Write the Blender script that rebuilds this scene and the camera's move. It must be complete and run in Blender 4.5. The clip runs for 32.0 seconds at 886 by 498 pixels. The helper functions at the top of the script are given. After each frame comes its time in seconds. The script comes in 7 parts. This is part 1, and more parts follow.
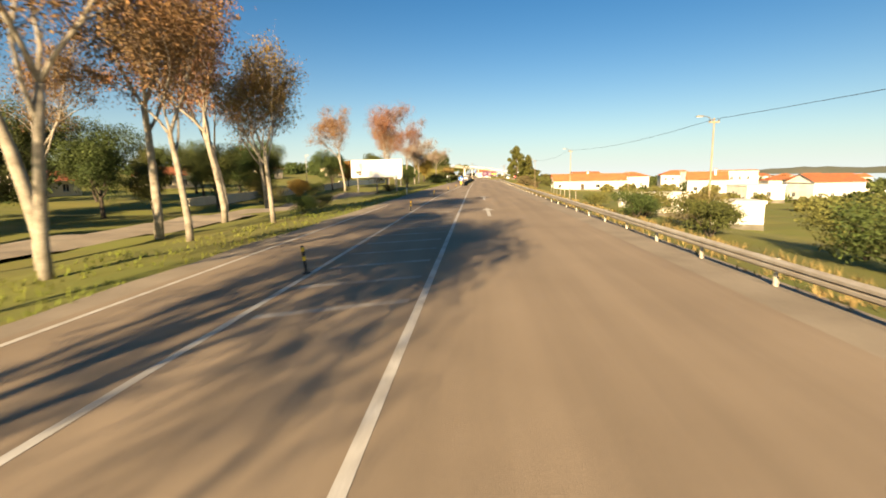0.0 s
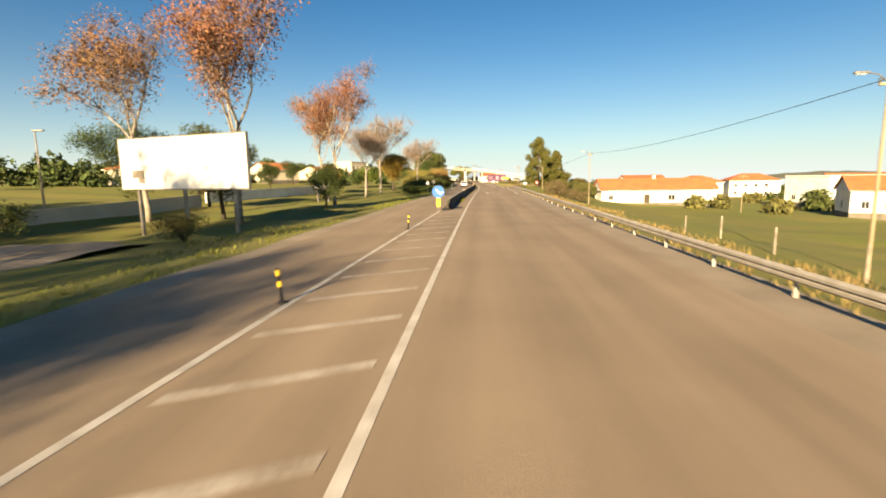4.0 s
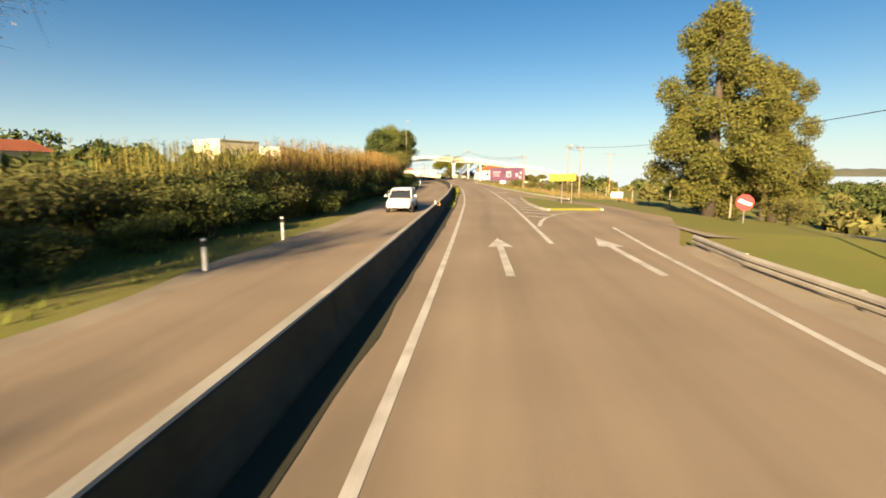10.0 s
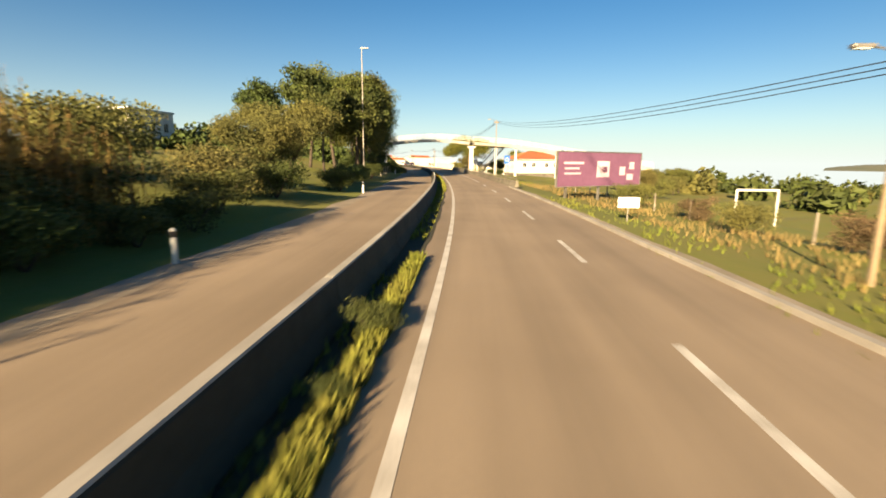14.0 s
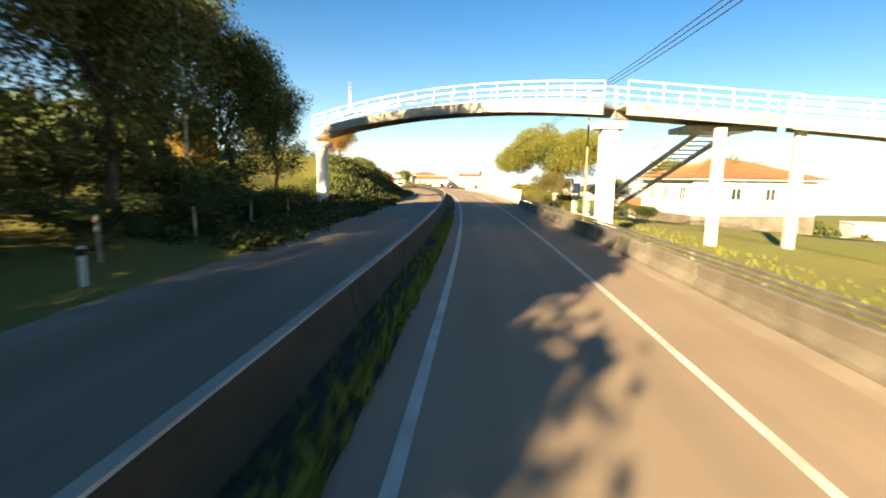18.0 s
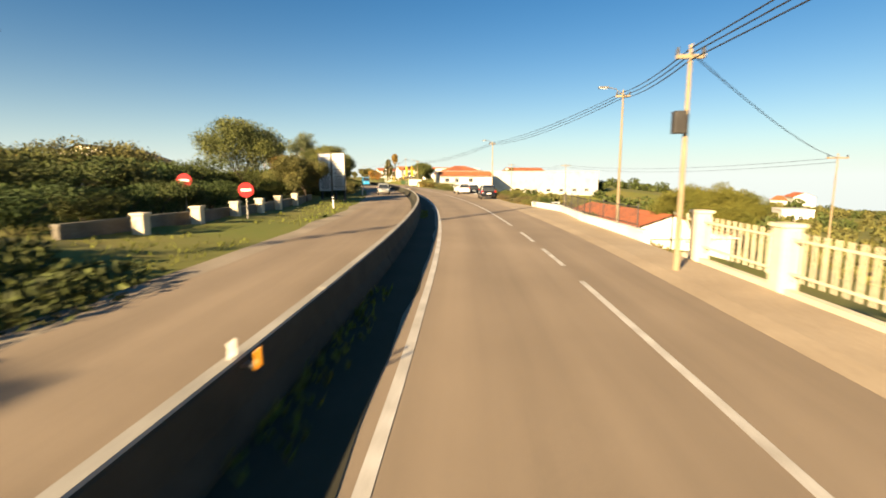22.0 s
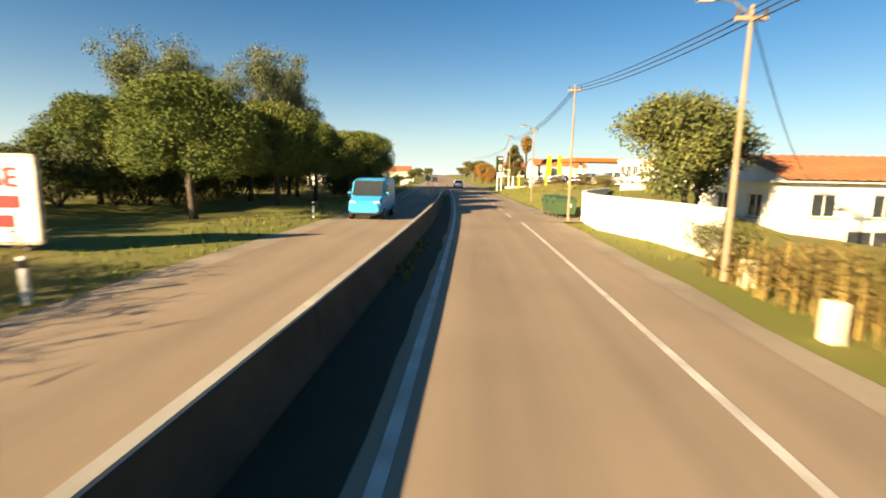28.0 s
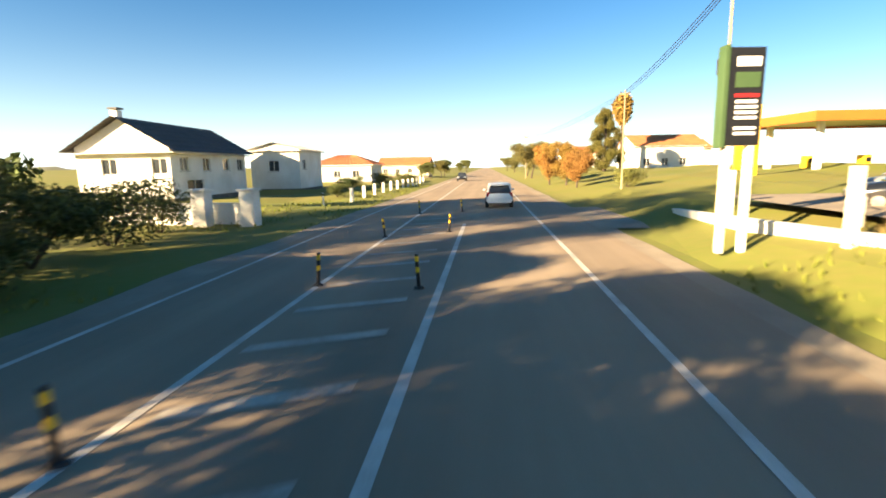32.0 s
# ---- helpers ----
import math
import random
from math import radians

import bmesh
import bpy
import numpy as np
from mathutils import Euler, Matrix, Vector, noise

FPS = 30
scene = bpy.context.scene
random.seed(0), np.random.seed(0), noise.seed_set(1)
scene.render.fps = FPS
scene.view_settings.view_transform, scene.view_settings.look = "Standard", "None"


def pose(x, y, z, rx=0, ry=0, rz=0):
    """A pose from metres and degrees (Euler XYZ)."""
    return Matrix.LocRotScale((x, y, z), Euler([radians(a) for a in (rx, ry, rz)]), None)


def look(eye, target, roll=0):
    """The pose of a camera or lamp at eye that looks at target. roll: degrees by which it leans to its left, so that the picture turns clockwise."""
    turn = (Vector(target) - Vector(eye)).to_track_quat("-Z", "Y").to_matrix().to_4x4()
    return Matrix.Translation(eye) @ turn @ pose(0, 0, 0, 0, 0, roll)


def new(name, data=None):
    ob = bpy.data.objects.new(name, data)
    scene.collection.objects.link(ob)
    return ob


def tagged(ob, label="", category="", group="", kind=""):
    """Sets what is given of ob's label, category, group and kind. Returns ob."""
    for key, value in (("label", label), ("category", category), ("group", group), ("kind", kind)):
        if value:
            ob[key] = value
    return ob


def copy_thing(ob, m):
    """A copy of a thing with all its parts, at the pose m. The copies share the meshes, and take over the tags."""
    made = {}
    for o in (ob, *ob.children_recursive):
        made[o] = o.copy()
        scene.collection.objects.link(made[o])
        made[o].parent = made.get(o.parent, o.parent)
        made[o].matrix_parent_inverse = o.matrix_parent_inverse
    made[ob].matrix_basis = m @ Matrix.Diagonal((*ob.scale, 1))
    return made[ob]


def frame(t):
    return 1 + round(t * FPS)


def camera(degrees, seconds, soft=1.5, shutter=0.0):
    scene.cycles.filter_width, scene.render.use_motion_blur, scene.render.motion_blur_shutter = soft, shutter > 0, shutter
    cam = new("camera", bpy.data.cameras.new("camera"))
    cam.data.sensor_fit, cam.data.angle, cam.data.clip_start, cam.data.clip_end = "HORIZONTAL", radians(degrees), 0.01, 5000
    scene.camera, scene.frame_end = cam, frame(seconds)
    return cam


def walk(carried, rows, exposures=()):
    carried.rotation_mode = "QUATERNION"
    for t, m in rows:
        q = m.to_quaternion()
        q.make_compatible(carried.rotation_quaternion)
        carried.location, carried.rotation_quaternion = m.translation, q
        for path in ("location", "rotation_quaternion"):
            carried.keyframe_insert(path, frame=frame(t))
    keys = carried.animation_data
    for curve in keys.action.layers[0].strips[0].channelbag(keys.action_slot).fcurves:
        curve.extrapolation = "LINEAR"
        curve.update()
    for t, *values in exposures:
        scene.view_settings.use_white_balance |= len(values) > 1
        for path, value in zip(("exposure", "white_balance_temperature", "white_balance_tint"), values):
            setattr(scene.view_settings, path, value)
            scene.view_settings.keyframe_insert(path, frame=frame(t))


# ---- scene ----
cam = camera(84.8, 32.0, soft=1.8, shutter=0.3)
PATH = [
    (0.0, -0.00, -0.00, 2.50, 4.19, -8.84, -0.90),
    (0.5, 0.03, 7.24, 2.50, 4.14, -8.75, -0.93),
    (1.0, -0.00, 14.78, 2.50, 4.34, -8.64, -0.89),
    (1.5, -0.06, 22.16, 2.50, 4.55, -8.49, -0.84),
    (2.0, -0.09, 29.78, 2.50, 4.56, -8.55, -0.72),
    (2.5, -0.11, 37.60, 2.50, 4.67, -8.35, -0.58),
    (3.0, -0.14, 45.50, 2.50, 4.65, -8.36, -0.52),
    (3.5, -0.16, 53.24, 2.50, 4.61, -8.34, -0.61),
    (4.0, -0.16, 60.64, 2.50, 4.57, -8.41, -0.77),
    (4.5, -0.21, 68.44, 2.50, 4.32, -8.41, -0.78),
    (5.0, -0.23, 76.77, 2.50, 4.22, -8.41, -0.69),
    (5.5, -0.24, 85.43, 2.50, 4.10, -8.47, -0.69),
    (6.0, -0.22, 94.23, 2.50, 3.95, -8.59, -0.84),
    (6.5, -0.19, 102.98, 2.50, 3.80, -8.78, -1.03),
    (7.0, -0.15, 111.50, 2.50, 3.78, -8.85, -1.10),
    (7.5, -0.07, 119.92, 2.50, 3.77, -8.84, -1.00),
    (8.0, 0.02, 128.02, 2.50, 3.86, -8.70, -0.64),
    (8.5, 0.22, 135.74, 2.50, 3.89, -8.94, -0.40),
    (9.0, 0.32, 143.66, 2.50, 4.20, -9.09, -0.58),
    (9.5, 0.35, 151.31, 2.50, 4.36, -8.96, -0.59),
    (10.0, 0.40, 159.04, 2.50, 4.43, -9.04, -0.26),
    (10.5, 0.31, 166.67, 2.50, 4.50, -9.25, -0.06),
    (11.0, 0.17, 175.10, 2.50, 4.76, -9.30, -0.02),
    (11.5, -0.00, 183.79, 2.50, 5.04, -9.36, 0.21),
    (12.0, -0.18, 192.30, 2.50, 5.30, -9.47, 0.63),
    (12.5, -0.39, 200.59, 2.50, 5.45, -10.09, 0.91),
    (13.0, -0.65, 208.74, 2.50, 5.89, -10.45, 0.94),
    (13.5, -0.97, 216.83, 2.50, 6.52, -9.85, 0.82),
    (14.0, -1.37, 224.87, 2.50, 7.34, -10.37, 0.57),
    (14.5, -1.87, 232.96, 2.50, 8.24, -10.43, 0.35),
    (15.0, -2.56, 241.53, 2.50, 9.21, -9.71, 0.25),
    (15.5, -3.44, 250.55, 2.50, 10.14, -9.15, 0.20),
    (16.0, -4.51, 260.04, 2.50, 11.01, -8.70, 0.20),
    (16.5, -5.78, 269.98, 2.50, 11.78, -8.34, 0.39),
    (17.0, -7.27, 280.38, 2.50, 12.47, -8.01, 0.75),
    (17.5, -8.92, 290.94, 2.50, 13.38, -8.23, 0.91),
    (18.0, -10.69, 301.42, 2.50, 14.09, -8.18, 0.96),
    (18.5, -12.49, 311.68, 2.50, 14.77, -8.18, 0.86),
    (19.0, -14.30, 321.66, 2.50, 15.55, -8.31, 0.31),
    (19.5, -16.30, 331.27, 2.50, 16.40, -7.93, -0.47),
    (20.0, -18.36, 340.62, 2.50, 17.20, -8.53, -0.96),
    (20.5, -20.38, 349.72, 2.50, 17.70, -8.67, -1.02),
    (21.0, -22.67, 359.00, 2.50, 18.08, -8.58, -0.71),
    (21.5, -25.11, 368.48, 2.50, 18.86, -8.69, -0.32),
    (22.0, -27.74, 377.97, 2.50, 19.98, -8.55, -0.19),
    (22.5, -30.52, 387.24, 2.50, 21.55, -8.48, -0.33),
    (23.0, -33.37, 395.89, 2.50, 23.16, -8.52, -0.57),
    (23.5, -36.27, 403.81, 2.50, 24.79, -8.39, -0.53),
    (24.0, -39.44, 411.93, 2.50, 26.29, -8.64, 0.01),
    (24.5, -42.93, 420.10, 2.50, 27.86, -8.58, 0.55),
    (25.0, -46.86, 428.36, 2.50, 29.30, -8.53, 0.90),
    (25.5, -50.74, 436.37, 2.50, 30.69, -8.53, 1.03),
    (26.0, -55.07, 444.49, 2.50, 32.48, -8.45, 0.91),
    (26.5, -59.72, 452.65, 2.50, 33.79, -8.44, 0.84),
    (27.0, -64.53, 460.77, 2.50, 34.37, -8.48, 0.93),
    (27.5, -69.33, 468.75, 2.50, 34.50, -8.58, 1.05),
    (28.0, -74.03, 476.44, 2.50, 35.15, -8.79, 0.99),
    (28.5, -78.52, 483.81, 2.50, 35.91, -8.85, 0.47),
    (29.0, -82.99, 490.95, 2.50, 36.69, -8.88, -0.20),
    (29.5, -87.38, 497.89, 2.50, 37.23, -9.06, -0.58),
    (30.0, -91.47, 504.50, 2.50, 37.92, -9.28, -0.86),
    (30.5, -95.38, 510.44, 2.50, 38.66, -9.45, -1.06),
    (31.0, -99.45, 516.31, 2.50, 39.44, -9.36, -1.10),
    (31.5, -103.43, 521.92, 2.50, 39.98, -9.39, -1.10),
    (32.0, -107.27, 527.20, 2.50, 40.70, -9.54, -1.10),
]
# stops of exposure along the way: the camera opens up where the pines shade the road
STOPS = [(0.0, 1.85), (15.5, 1.92), (17.0, 2.05), (18.0, 2.5), (19.0, 3.05), (20.0, 3.1), (20.7, 2.35), (21.2, 1.92), (28.0, 2.05), (29.2, 2.15), (30.0, 2.6), (31.0, 2.4), (32.0, 2.7)]
walk(cam, [(t, pose(x, y, z, 90 + pitch, 0, yaw) @ pose(0, 0, 0, 0, 0, roll)) for t, x, y, z, yaw, pitch, roll in PATH], STOPS)

# ---- light ----
SUN_FROM = 194.0   # compass bearing of the sun, clockwise from +y
SUN_HIGH = 18.0
world = bpy.data.worlds.new("sky")
scene.world = world
world.use_nodes = True
sky = world.node_tree.nodes.new("ShaderNodeTexSky")
sky.sky_type = "NISHITA"
sky.sun_disc = False
sky.sun_elevation = radians(SUN_HIGH)
sky.sun_rotation = radians(SUN_FROM)
sky.air_density, sky.dust_density, sky.ozone_density, sky.altitude = 1.0, 0.6, 3.0, 50
backg = world.node_tree.nodes["Background"]
deep = world.node_tree.nodes.new("ShaderNodeHueSaturation")
deep.inputs["Saturation"].default_value = 1.25
tint = world.node_tree.nodes.new("ShaderNodeMix")
tint.data_type, tint.blend_type = "RGBA", "MULTIPLY"
tint.inputs[0].default_value = 1.0
tint.inputs[7].default_value = (0.82, 1.08, 1.12, 1)
# morning haze: the sky pales evenly all round towards the horizon
where = world.node_tree.nodes.new("ShaderNodeTexCoord")
axes = world.node_tree.nodes.new("ShaderNodeSeparateXYZ")
up = world.node_tree.nodes.new("ShaderNodeMapRange")
up.inputs[1].default_value, up.inputs[2].default_value, up.inputs[3].default_value, up.inputs[4].default_value = 0.0, 1.0, 0.97, 0.0
thin = world.node_tree.nodes.new("ShaderNodeMath")
thin.operation = "POWER"
thin.inputs[1].default_value = 10.0
haze = world.node_tree.nodes.new("ShaderNodeMix")
haze.data_type = "RGBA"
haze.inputs[7].default_value = (11.4, 11.8, 11.3, 1)
world.node_tree.links.new(where.outputs["Generated"], axes.inputs[0])
world.node_tree.links.new(axes.outputs["Z"], up.inputs[0])
world.node_tree.links.new(up.outputs[0], thin.inputs[0])
world.node_tree.links.new(thin.outputs[0], haze.inputs[0])
world.node_tree.links.new(sky.outputs[0], deep.inputs["Color"])
world.node_tree.links.new(deep.outputs[0], tint.inputs[6])
world.node_tree.links.new(tint.outputs[2], haze.inputs[6])
world.node_tree.links.new(haze.outputs[2], backg.inputs[0])
backg.inputs[1].default_value = 0.0265
sun = new("sun", bpy.data.lights.new("sun", "SUN"))
sun.data.energy, sun.data.angle, sun.data.color = 5.0, radians(0.53), (1.0, 0.76, 0.46)
sun.matrix_world = look((0, 0, 0), (math.sin(radians(SUN_FROM + 180)) * math.cos(radians(SUN_HIGH)), math.cos(radians(SUN_FROM + 180)) * math.cos(radians(SUN_HIGH)), -math.sin(radians(SUN_HIGH))))


# ---- materials ----
def mat(name, c, c2=None, rough=0.85, scale=1.0, fine=40.0, bump=0.0, metal=0.0, by_thing=0.0, island=0.0, spec=0.3, trans=0.0, mix=0.5):
    """A procedural surface: two colours mixed by noise at two scales, with relief and some change from thing to thing."""
    m = bpy.data.materials.new(name)
    m.use_nodes = True
    nt = m.node_tree
    b = nt.nodes["Principled BSDF"]
    b.inputs["Roughness"].default_value = rough
    b.inputs["Metallic"].default_value = metal
    b.inputs["Specular IOR Level"].default_value = spec
    if trans:
        b.inputs["Transmission Weight"].default_value = trans
    c2 = c2 or tuple(v * 0.7 for v in c)
    pos = nt.nodes.new("ShaderNodeNewGeometry")
    n1, n2 = nt.nodes.new("ShaderNodeTexNoise"), nt.nodes.new("ShaderNodeTexNoise")
    n1.inputs["Scale"].default_value, n2.inputs["Scale"].default_value = scale, fine
    n1.inputs["Detail"].default_value, n2.inputs["Detail"].default_value = 5, 3
    for n in (n1, n2):
        nt.links.new(pos.outputs["Position"], n.inputs["Vector"])
    add = nt.nodes.new("ShaderNodeMath")
    add.operation = "MULTIPLY_ADD"
    nt.links.new(n2.outputs[0], add.inputs[0])
    add.inputs[1].default_value = 0.45
    nt.links.new(n1.outputs[0], add.inputs[2])
    ramp = nt.nodes.new("ShaderNodeMapRange")
    ramp.inputs[1].default_value, ramp.inputs[2].default_value = 0.55 - 0.25 * mix, 0.95
    nt.links.new(add.outputs[0], ramp.inputs[0])
    mx = nt.nodes.new("ShaderNodeMix")
    mx.data_type = "RGBA"
    mx.inputs[6].default_value, mx.inputs[7].default_value = (*c, 1), (*c2, 1)
    nt.links.new(ramp.outputs[0], mx.inputs[0])
    col = mx.outputs[2]
    if by_thing or island:
        info = nt.nodes.new("ShaderNodeObjectInfo")
        hsv = nt.nodes.new("ShaderNodeHueSaturation")
        rng = nt.nodes.new("ShaderNodeMapRange")
        amount = island or by_thing
        rng.inputs[3].default_value, rng.inputs[4].default_value = 1 - amount, 1 + amount
        nt.links.new(pos.outputs["Random Per Island"] if island else info.outputs["Random"], rng.inputs[0])
        nt.links.new(rng.outputs[0], hsv.inputs["Value"])
        hue = nt.nodes.new("ShaderNodeMapRange")
        hue.inputs[3].default_value, hue.inputs[4].default_value = 0.5 - 0.06 * amount, 0.5 + 0.06 * amount
        nt.links.new(info.outputs["Random"], hue.inputs[0])
        nt.links.new(hue.outputs[0], hsv.inputs["Hue"])
        nt.links.new(col, hsv.inputs["Color"])
        col = hsv.outputs[0]
    nt.links.new(col, b.inputs["Base Color"])
    if bump:
        bp = nt.nodes.new("ShaderNodeBump")
        bp.inputs["Strength"].default_value, bp.inputs["Distance"].default_value = bump, 0.02
        nt.links.new(n2.outputs[0], bp.inputs["Height"])
        nt.links.new(bp.outputs[0], b.inputs["Normal"])
    return m


ASPHALT = mat("asphalt", (0.305, 0.232, 0.155), (0.235, 0.178, 0.118), 0.85, 0.25, 60, 0.35)


def streaks(m, dark=0.80):
    """Wear that runs along the lanes, from the road's own across and along coordinates."""
    nt = m.node_tree
    b = nt.nodes["Principled BSDF"]
    old = b.inputs["Base Color"].links[0].from_socket
    at = nt.nodes.new("ShaderNodeAttribute")
    at.attribute_name = "lane"
    tex = nt.nodes.new("ShaderNodeTexNoise")
    tex.inputs["Scale"].default_value, tex.inputs["Detail"].default_value = 1.0, 6
    nt.links.new(at.outputs["Vector"], tex.inputs["Vector"])
    mr = nt.nodes.new("ShaderNodeMapRange")
    mr.inputs[1].default_value, mr.inputs[2].default_value, mr.inputs[3].default_value, mr.inputs[4].default_value = 0.3, 0.7, dark, 1.12
    nt.links.new(tex.outputs[0], mr.inputs[0])
    mul = nt.nodes.new("ShaderNodeVectorMath")
    mul.operation = "SCALE"
    nt.links.new(old, mul.inputs[0])
    nt.links.new(mr.outputs[0], mul.inputs["Scale"])
    nt.links.new(mul.outputs[0], b.inputs["Base Color"])


streaks(ASPHALT)
SHOULDER = mat("gravel", (0.34, 0.28, 0.20), (0.21, 0.17, 0.12), 0.95, 0.5, 30, 0.6)
PAINT = mat("road_paint", (0.66, 0.62, 0.54), (0.36, 0.32, 0.26), 0.7, 1.5, 25, 0.1)
# near-black: the shade on the barrier's sides is put into this colour
BARRIER = mat("shade_darkened_concrete", (0.022, 0.022, 0.014), (0.052, 0.046, 0.032), 0.95, 0.9, 9, 0.4, by_thing=0.15)
FAINT = mat("faded_road_paint", (0.50, 0.45, 0.37), (0.24, 0.19, 0.14), 0.85, 1.2, 14, 0.2)
CONCRETE = mat("concrete", (0.22, 0.19, 0.145), (0.085, 0.075, 0.055), 0.9, 0.7, 12, 0.3, by_thing=0.12)
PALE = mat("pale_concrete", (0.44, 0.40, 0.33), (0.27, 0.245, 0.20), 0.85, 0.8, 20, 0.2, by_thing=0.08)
GROUND = mat("grass_ground", (0.125, 0.150, 0.018), (0.175, 0.150, 0.034), 1.0, 0.12, 3.0, 0.7)
GRASS = mat("grass_blades", (0.11, 0.15, 0.012), (0.18, 0.165, 0.03), 0.9, 0.15, 4, island=0.35)
DRY = mat("dry_grass", (0.27, 0.19, 0.07), (0.14, 0.12, 0.035), 0.95, 0.3, 5, island=0.35)
BARK = mat("pale_bark", (0.40, 0.35, 0.27), (0.17, 0.14, 0.10), 0.9, 2.5, 18, 0.5)
DARKBARK = mat("dark_bark", (0.10, 0.075, 0.05), (0.05, 0.04, 0.03), 0.95, 3, 25, 0.6)
TWIG = mat("twigs", (0.30, 0.22, 0.17), (0.17, 0.12, 0.09), 0.95, 1.0, 10)
LEAF_DARK = mat("dark_leaves", (0.034, 0.050, 0.010), (0.068, 0.078, 0.016), 0.75, 0.35, 6, island=0.45)
LEAF_DEEP = mat("deep_green_leaves", (0.066, 0.088, 0.016), (0.115, 0.115, 0.022), 0.75, 0.35, 6, island=0.45)
LEAF_EUC = mat("eucalyptus_leaves", (0.150, 0.160, 0.070), (0.095, 0.110, 0.045), 0.75, 0.5, 6, island=0.35)
LEAF_GROVE = mat("grove_needles", (0.085, 0.112, 0.015), (0.115, 0.128, 0.020), 0.8, 0.5, 6, island=0.35)
LEAF_CONIFER = mat("conifer_needles", (0.075, 0.085, 0.014), (0.120, 0.110, 0.020), 0.8, 0.5, 6, island=0.35)
LEAF_PINE = mat("pine_needles", (0.165, 0.150, 0.018), (0.075, 0.090, 0.014), 0.8, 0.5, 6, island=0.4)
LEAF_OLIVE = mat("olive_leaves", (0.145, 0.128, 0.030), (0.075, 0.080, 0.022), 0.8, 0.4, 6, island=0.45)
LEAF_BROWN = mat("autumn_leaves", (0.27, 0.130, 0.048), (0.14, 0.095, 0.045), 0.85, 0.3, 6, island=0.4)
LEAF_ORANGE = mat("orange_leaves", (0.30, 0.16, 0.03), (0.17, 0.11, 0.025), 0.85, 0.3, 6, island=0.4)
LEAF_SCRUB = mat("scrub_leaves", (0.15, 0.105, 0.045), (0.085, 0.075, 0.03), 0.9, 0.4, 6, island=0.45)
LEAF_PALE = mat("pale_dry_leaves", (0.40, 0.31, 0.22), (0.28, 0.21, 0.14), 0.9, 0.3, 6, island=0.3)
REED = mat("giant_reed", (0.30, 0.20, 0.055), (0.15, 0.135, 0.03), 0.9, 0.3, 5, island=0.45)
RAILSTEEL = mat("weathered_galvanised_steel", (0.50, 0.46, 0.39), (0.36, 0.31, 0.24), 0.6, 2, 15, 0.05, metal=0.2, by_thing=0.1)
STEEL = mat("galvanised_steel", (0.40, 0.38, 0.34), (0.24, 0.20, 0.15), 0.5, 2, 15, 0.05, metal=0.75, by_thing=0.1)
DARKSTEEL = mat("dark_steel", (0.07, 0.065, 0.06), (0.04, 0.035, 0.03), 0.6, 3, 20, metal=0.3)
POLE = mat("pole_concrete", (0.359, 0.274, 0.167), (0.250, 0.187, 0.112), 0.85, 1.2, 15, 0.15, by_thing=0.1)
RUBBER = mat("black_rubber", (0.02, 0.02, 0.02), (0.035, 0.03, 0.028), 0.8, 5, 30)
CABLE = mat("cable_black", (0.03, 0.03, 0.032), None, 0.7)
WHITE = mat("white_paint", (0.80, 0.77, 0.70), (0.62, 0.57, 0.48), 0.75, 0.6, 9, 0.05, by_thing=0.04)
CREAM = mat("cream_render", (0.70, 0.60, 0.43), (0.56, 0.47, 0.33), 0.85, 0.5, 9, 0.08)
BOARD = mat("hoarding_white", (0.86, 0.84, 0.80), (0.76, 0.74, 0.70), 0.45, 0.3, 3)
PURPLE = mat("hoarding_purple", (0.22, 0.10, 0.17), (0.16, 0.07, 0.12), 0.5, 0.5, 4)
PINK = mat("print_pink", (0.75, 0.55, 0.60), None, 0.5)
TILE = mat("roof_tiles", (0.42, 0.135, 0.048), (0.26, 0.095, 0.045), 0.85, 0.7, 8, 0.2, by_thing=0.12)
DARKTILE = mat("dark_roof_tiles", (0.055, 0.055, 0.055), (0.09, 0.08, 0.07), 0.7, 0.7, 8, 0.2)
GLASS = mat("dark_glass", (0.025, 0.03, 0.035), (0.04, 0.045, 0.05), 0.08, 0.5, 3, spec=0.6)
BLUE = mat("sign_blue", (0.02, 0.13, 0.50), (0.02, 0.11, 0.42), 0.4, 1, 5)
RED = mat("sign_red", (0.50, 0.02, 0.02), (0.42, 0.02, 0.02), 0.45, 1, 5)
YELLOW = mat("yellow_paint", (0.75, 0.48, 0.02), (0.65, 0.40, 0.02), 0.5, 1, 5)
ORANGE = mat("orange_paint", (0.55, 0.13, 0.02), (0.48, 0.11, 0.02), 0.5, 1, 5)
GREEN = mat("green_plastic", (0.042, 0.078, 0.030), (0.055, 0.095, 0.038), 0.5, 1, 5)
BLACK = mat("black_paint", (0.015, 0.015, 0.017), None, 0.4, 1, 5)
CAR_WHITE = mat("white_car_paint", (0.78, 0.76, 0.72), (0.74, 0.72, 0.68), 0.25, 0.5, 4, spec=0.5)
CAR_BLACK = mat("black_car_paint", (0.012, 0.014, 0.018), None, 0.18, 0.5, 4, spec=0.6)
CAR_SILVER = mat("silver_car_paint", (0.42, 0.41, 0.37), (0.38, 0.37, 0.33), 0.3, 0.5, 4, metal=0.5)
CAR_RED = mat("red_car_paint", (0.50, 0.03, 0.02), None, 0.3, 0.5, 4)
VAN_BLUE = mat("blue_van_paint", (0.05, 0.33, 0.60), (0.045, 0.28, 0.52), 0.35, 0.5, 4)
LAMP_RED = mat("red_lens", (0.45, 0.02, 0.015), None, 0.2)
LAMP_CLEAR = mat("clear_lens", (0.70, 0.70, 0.66), None, 0.15)
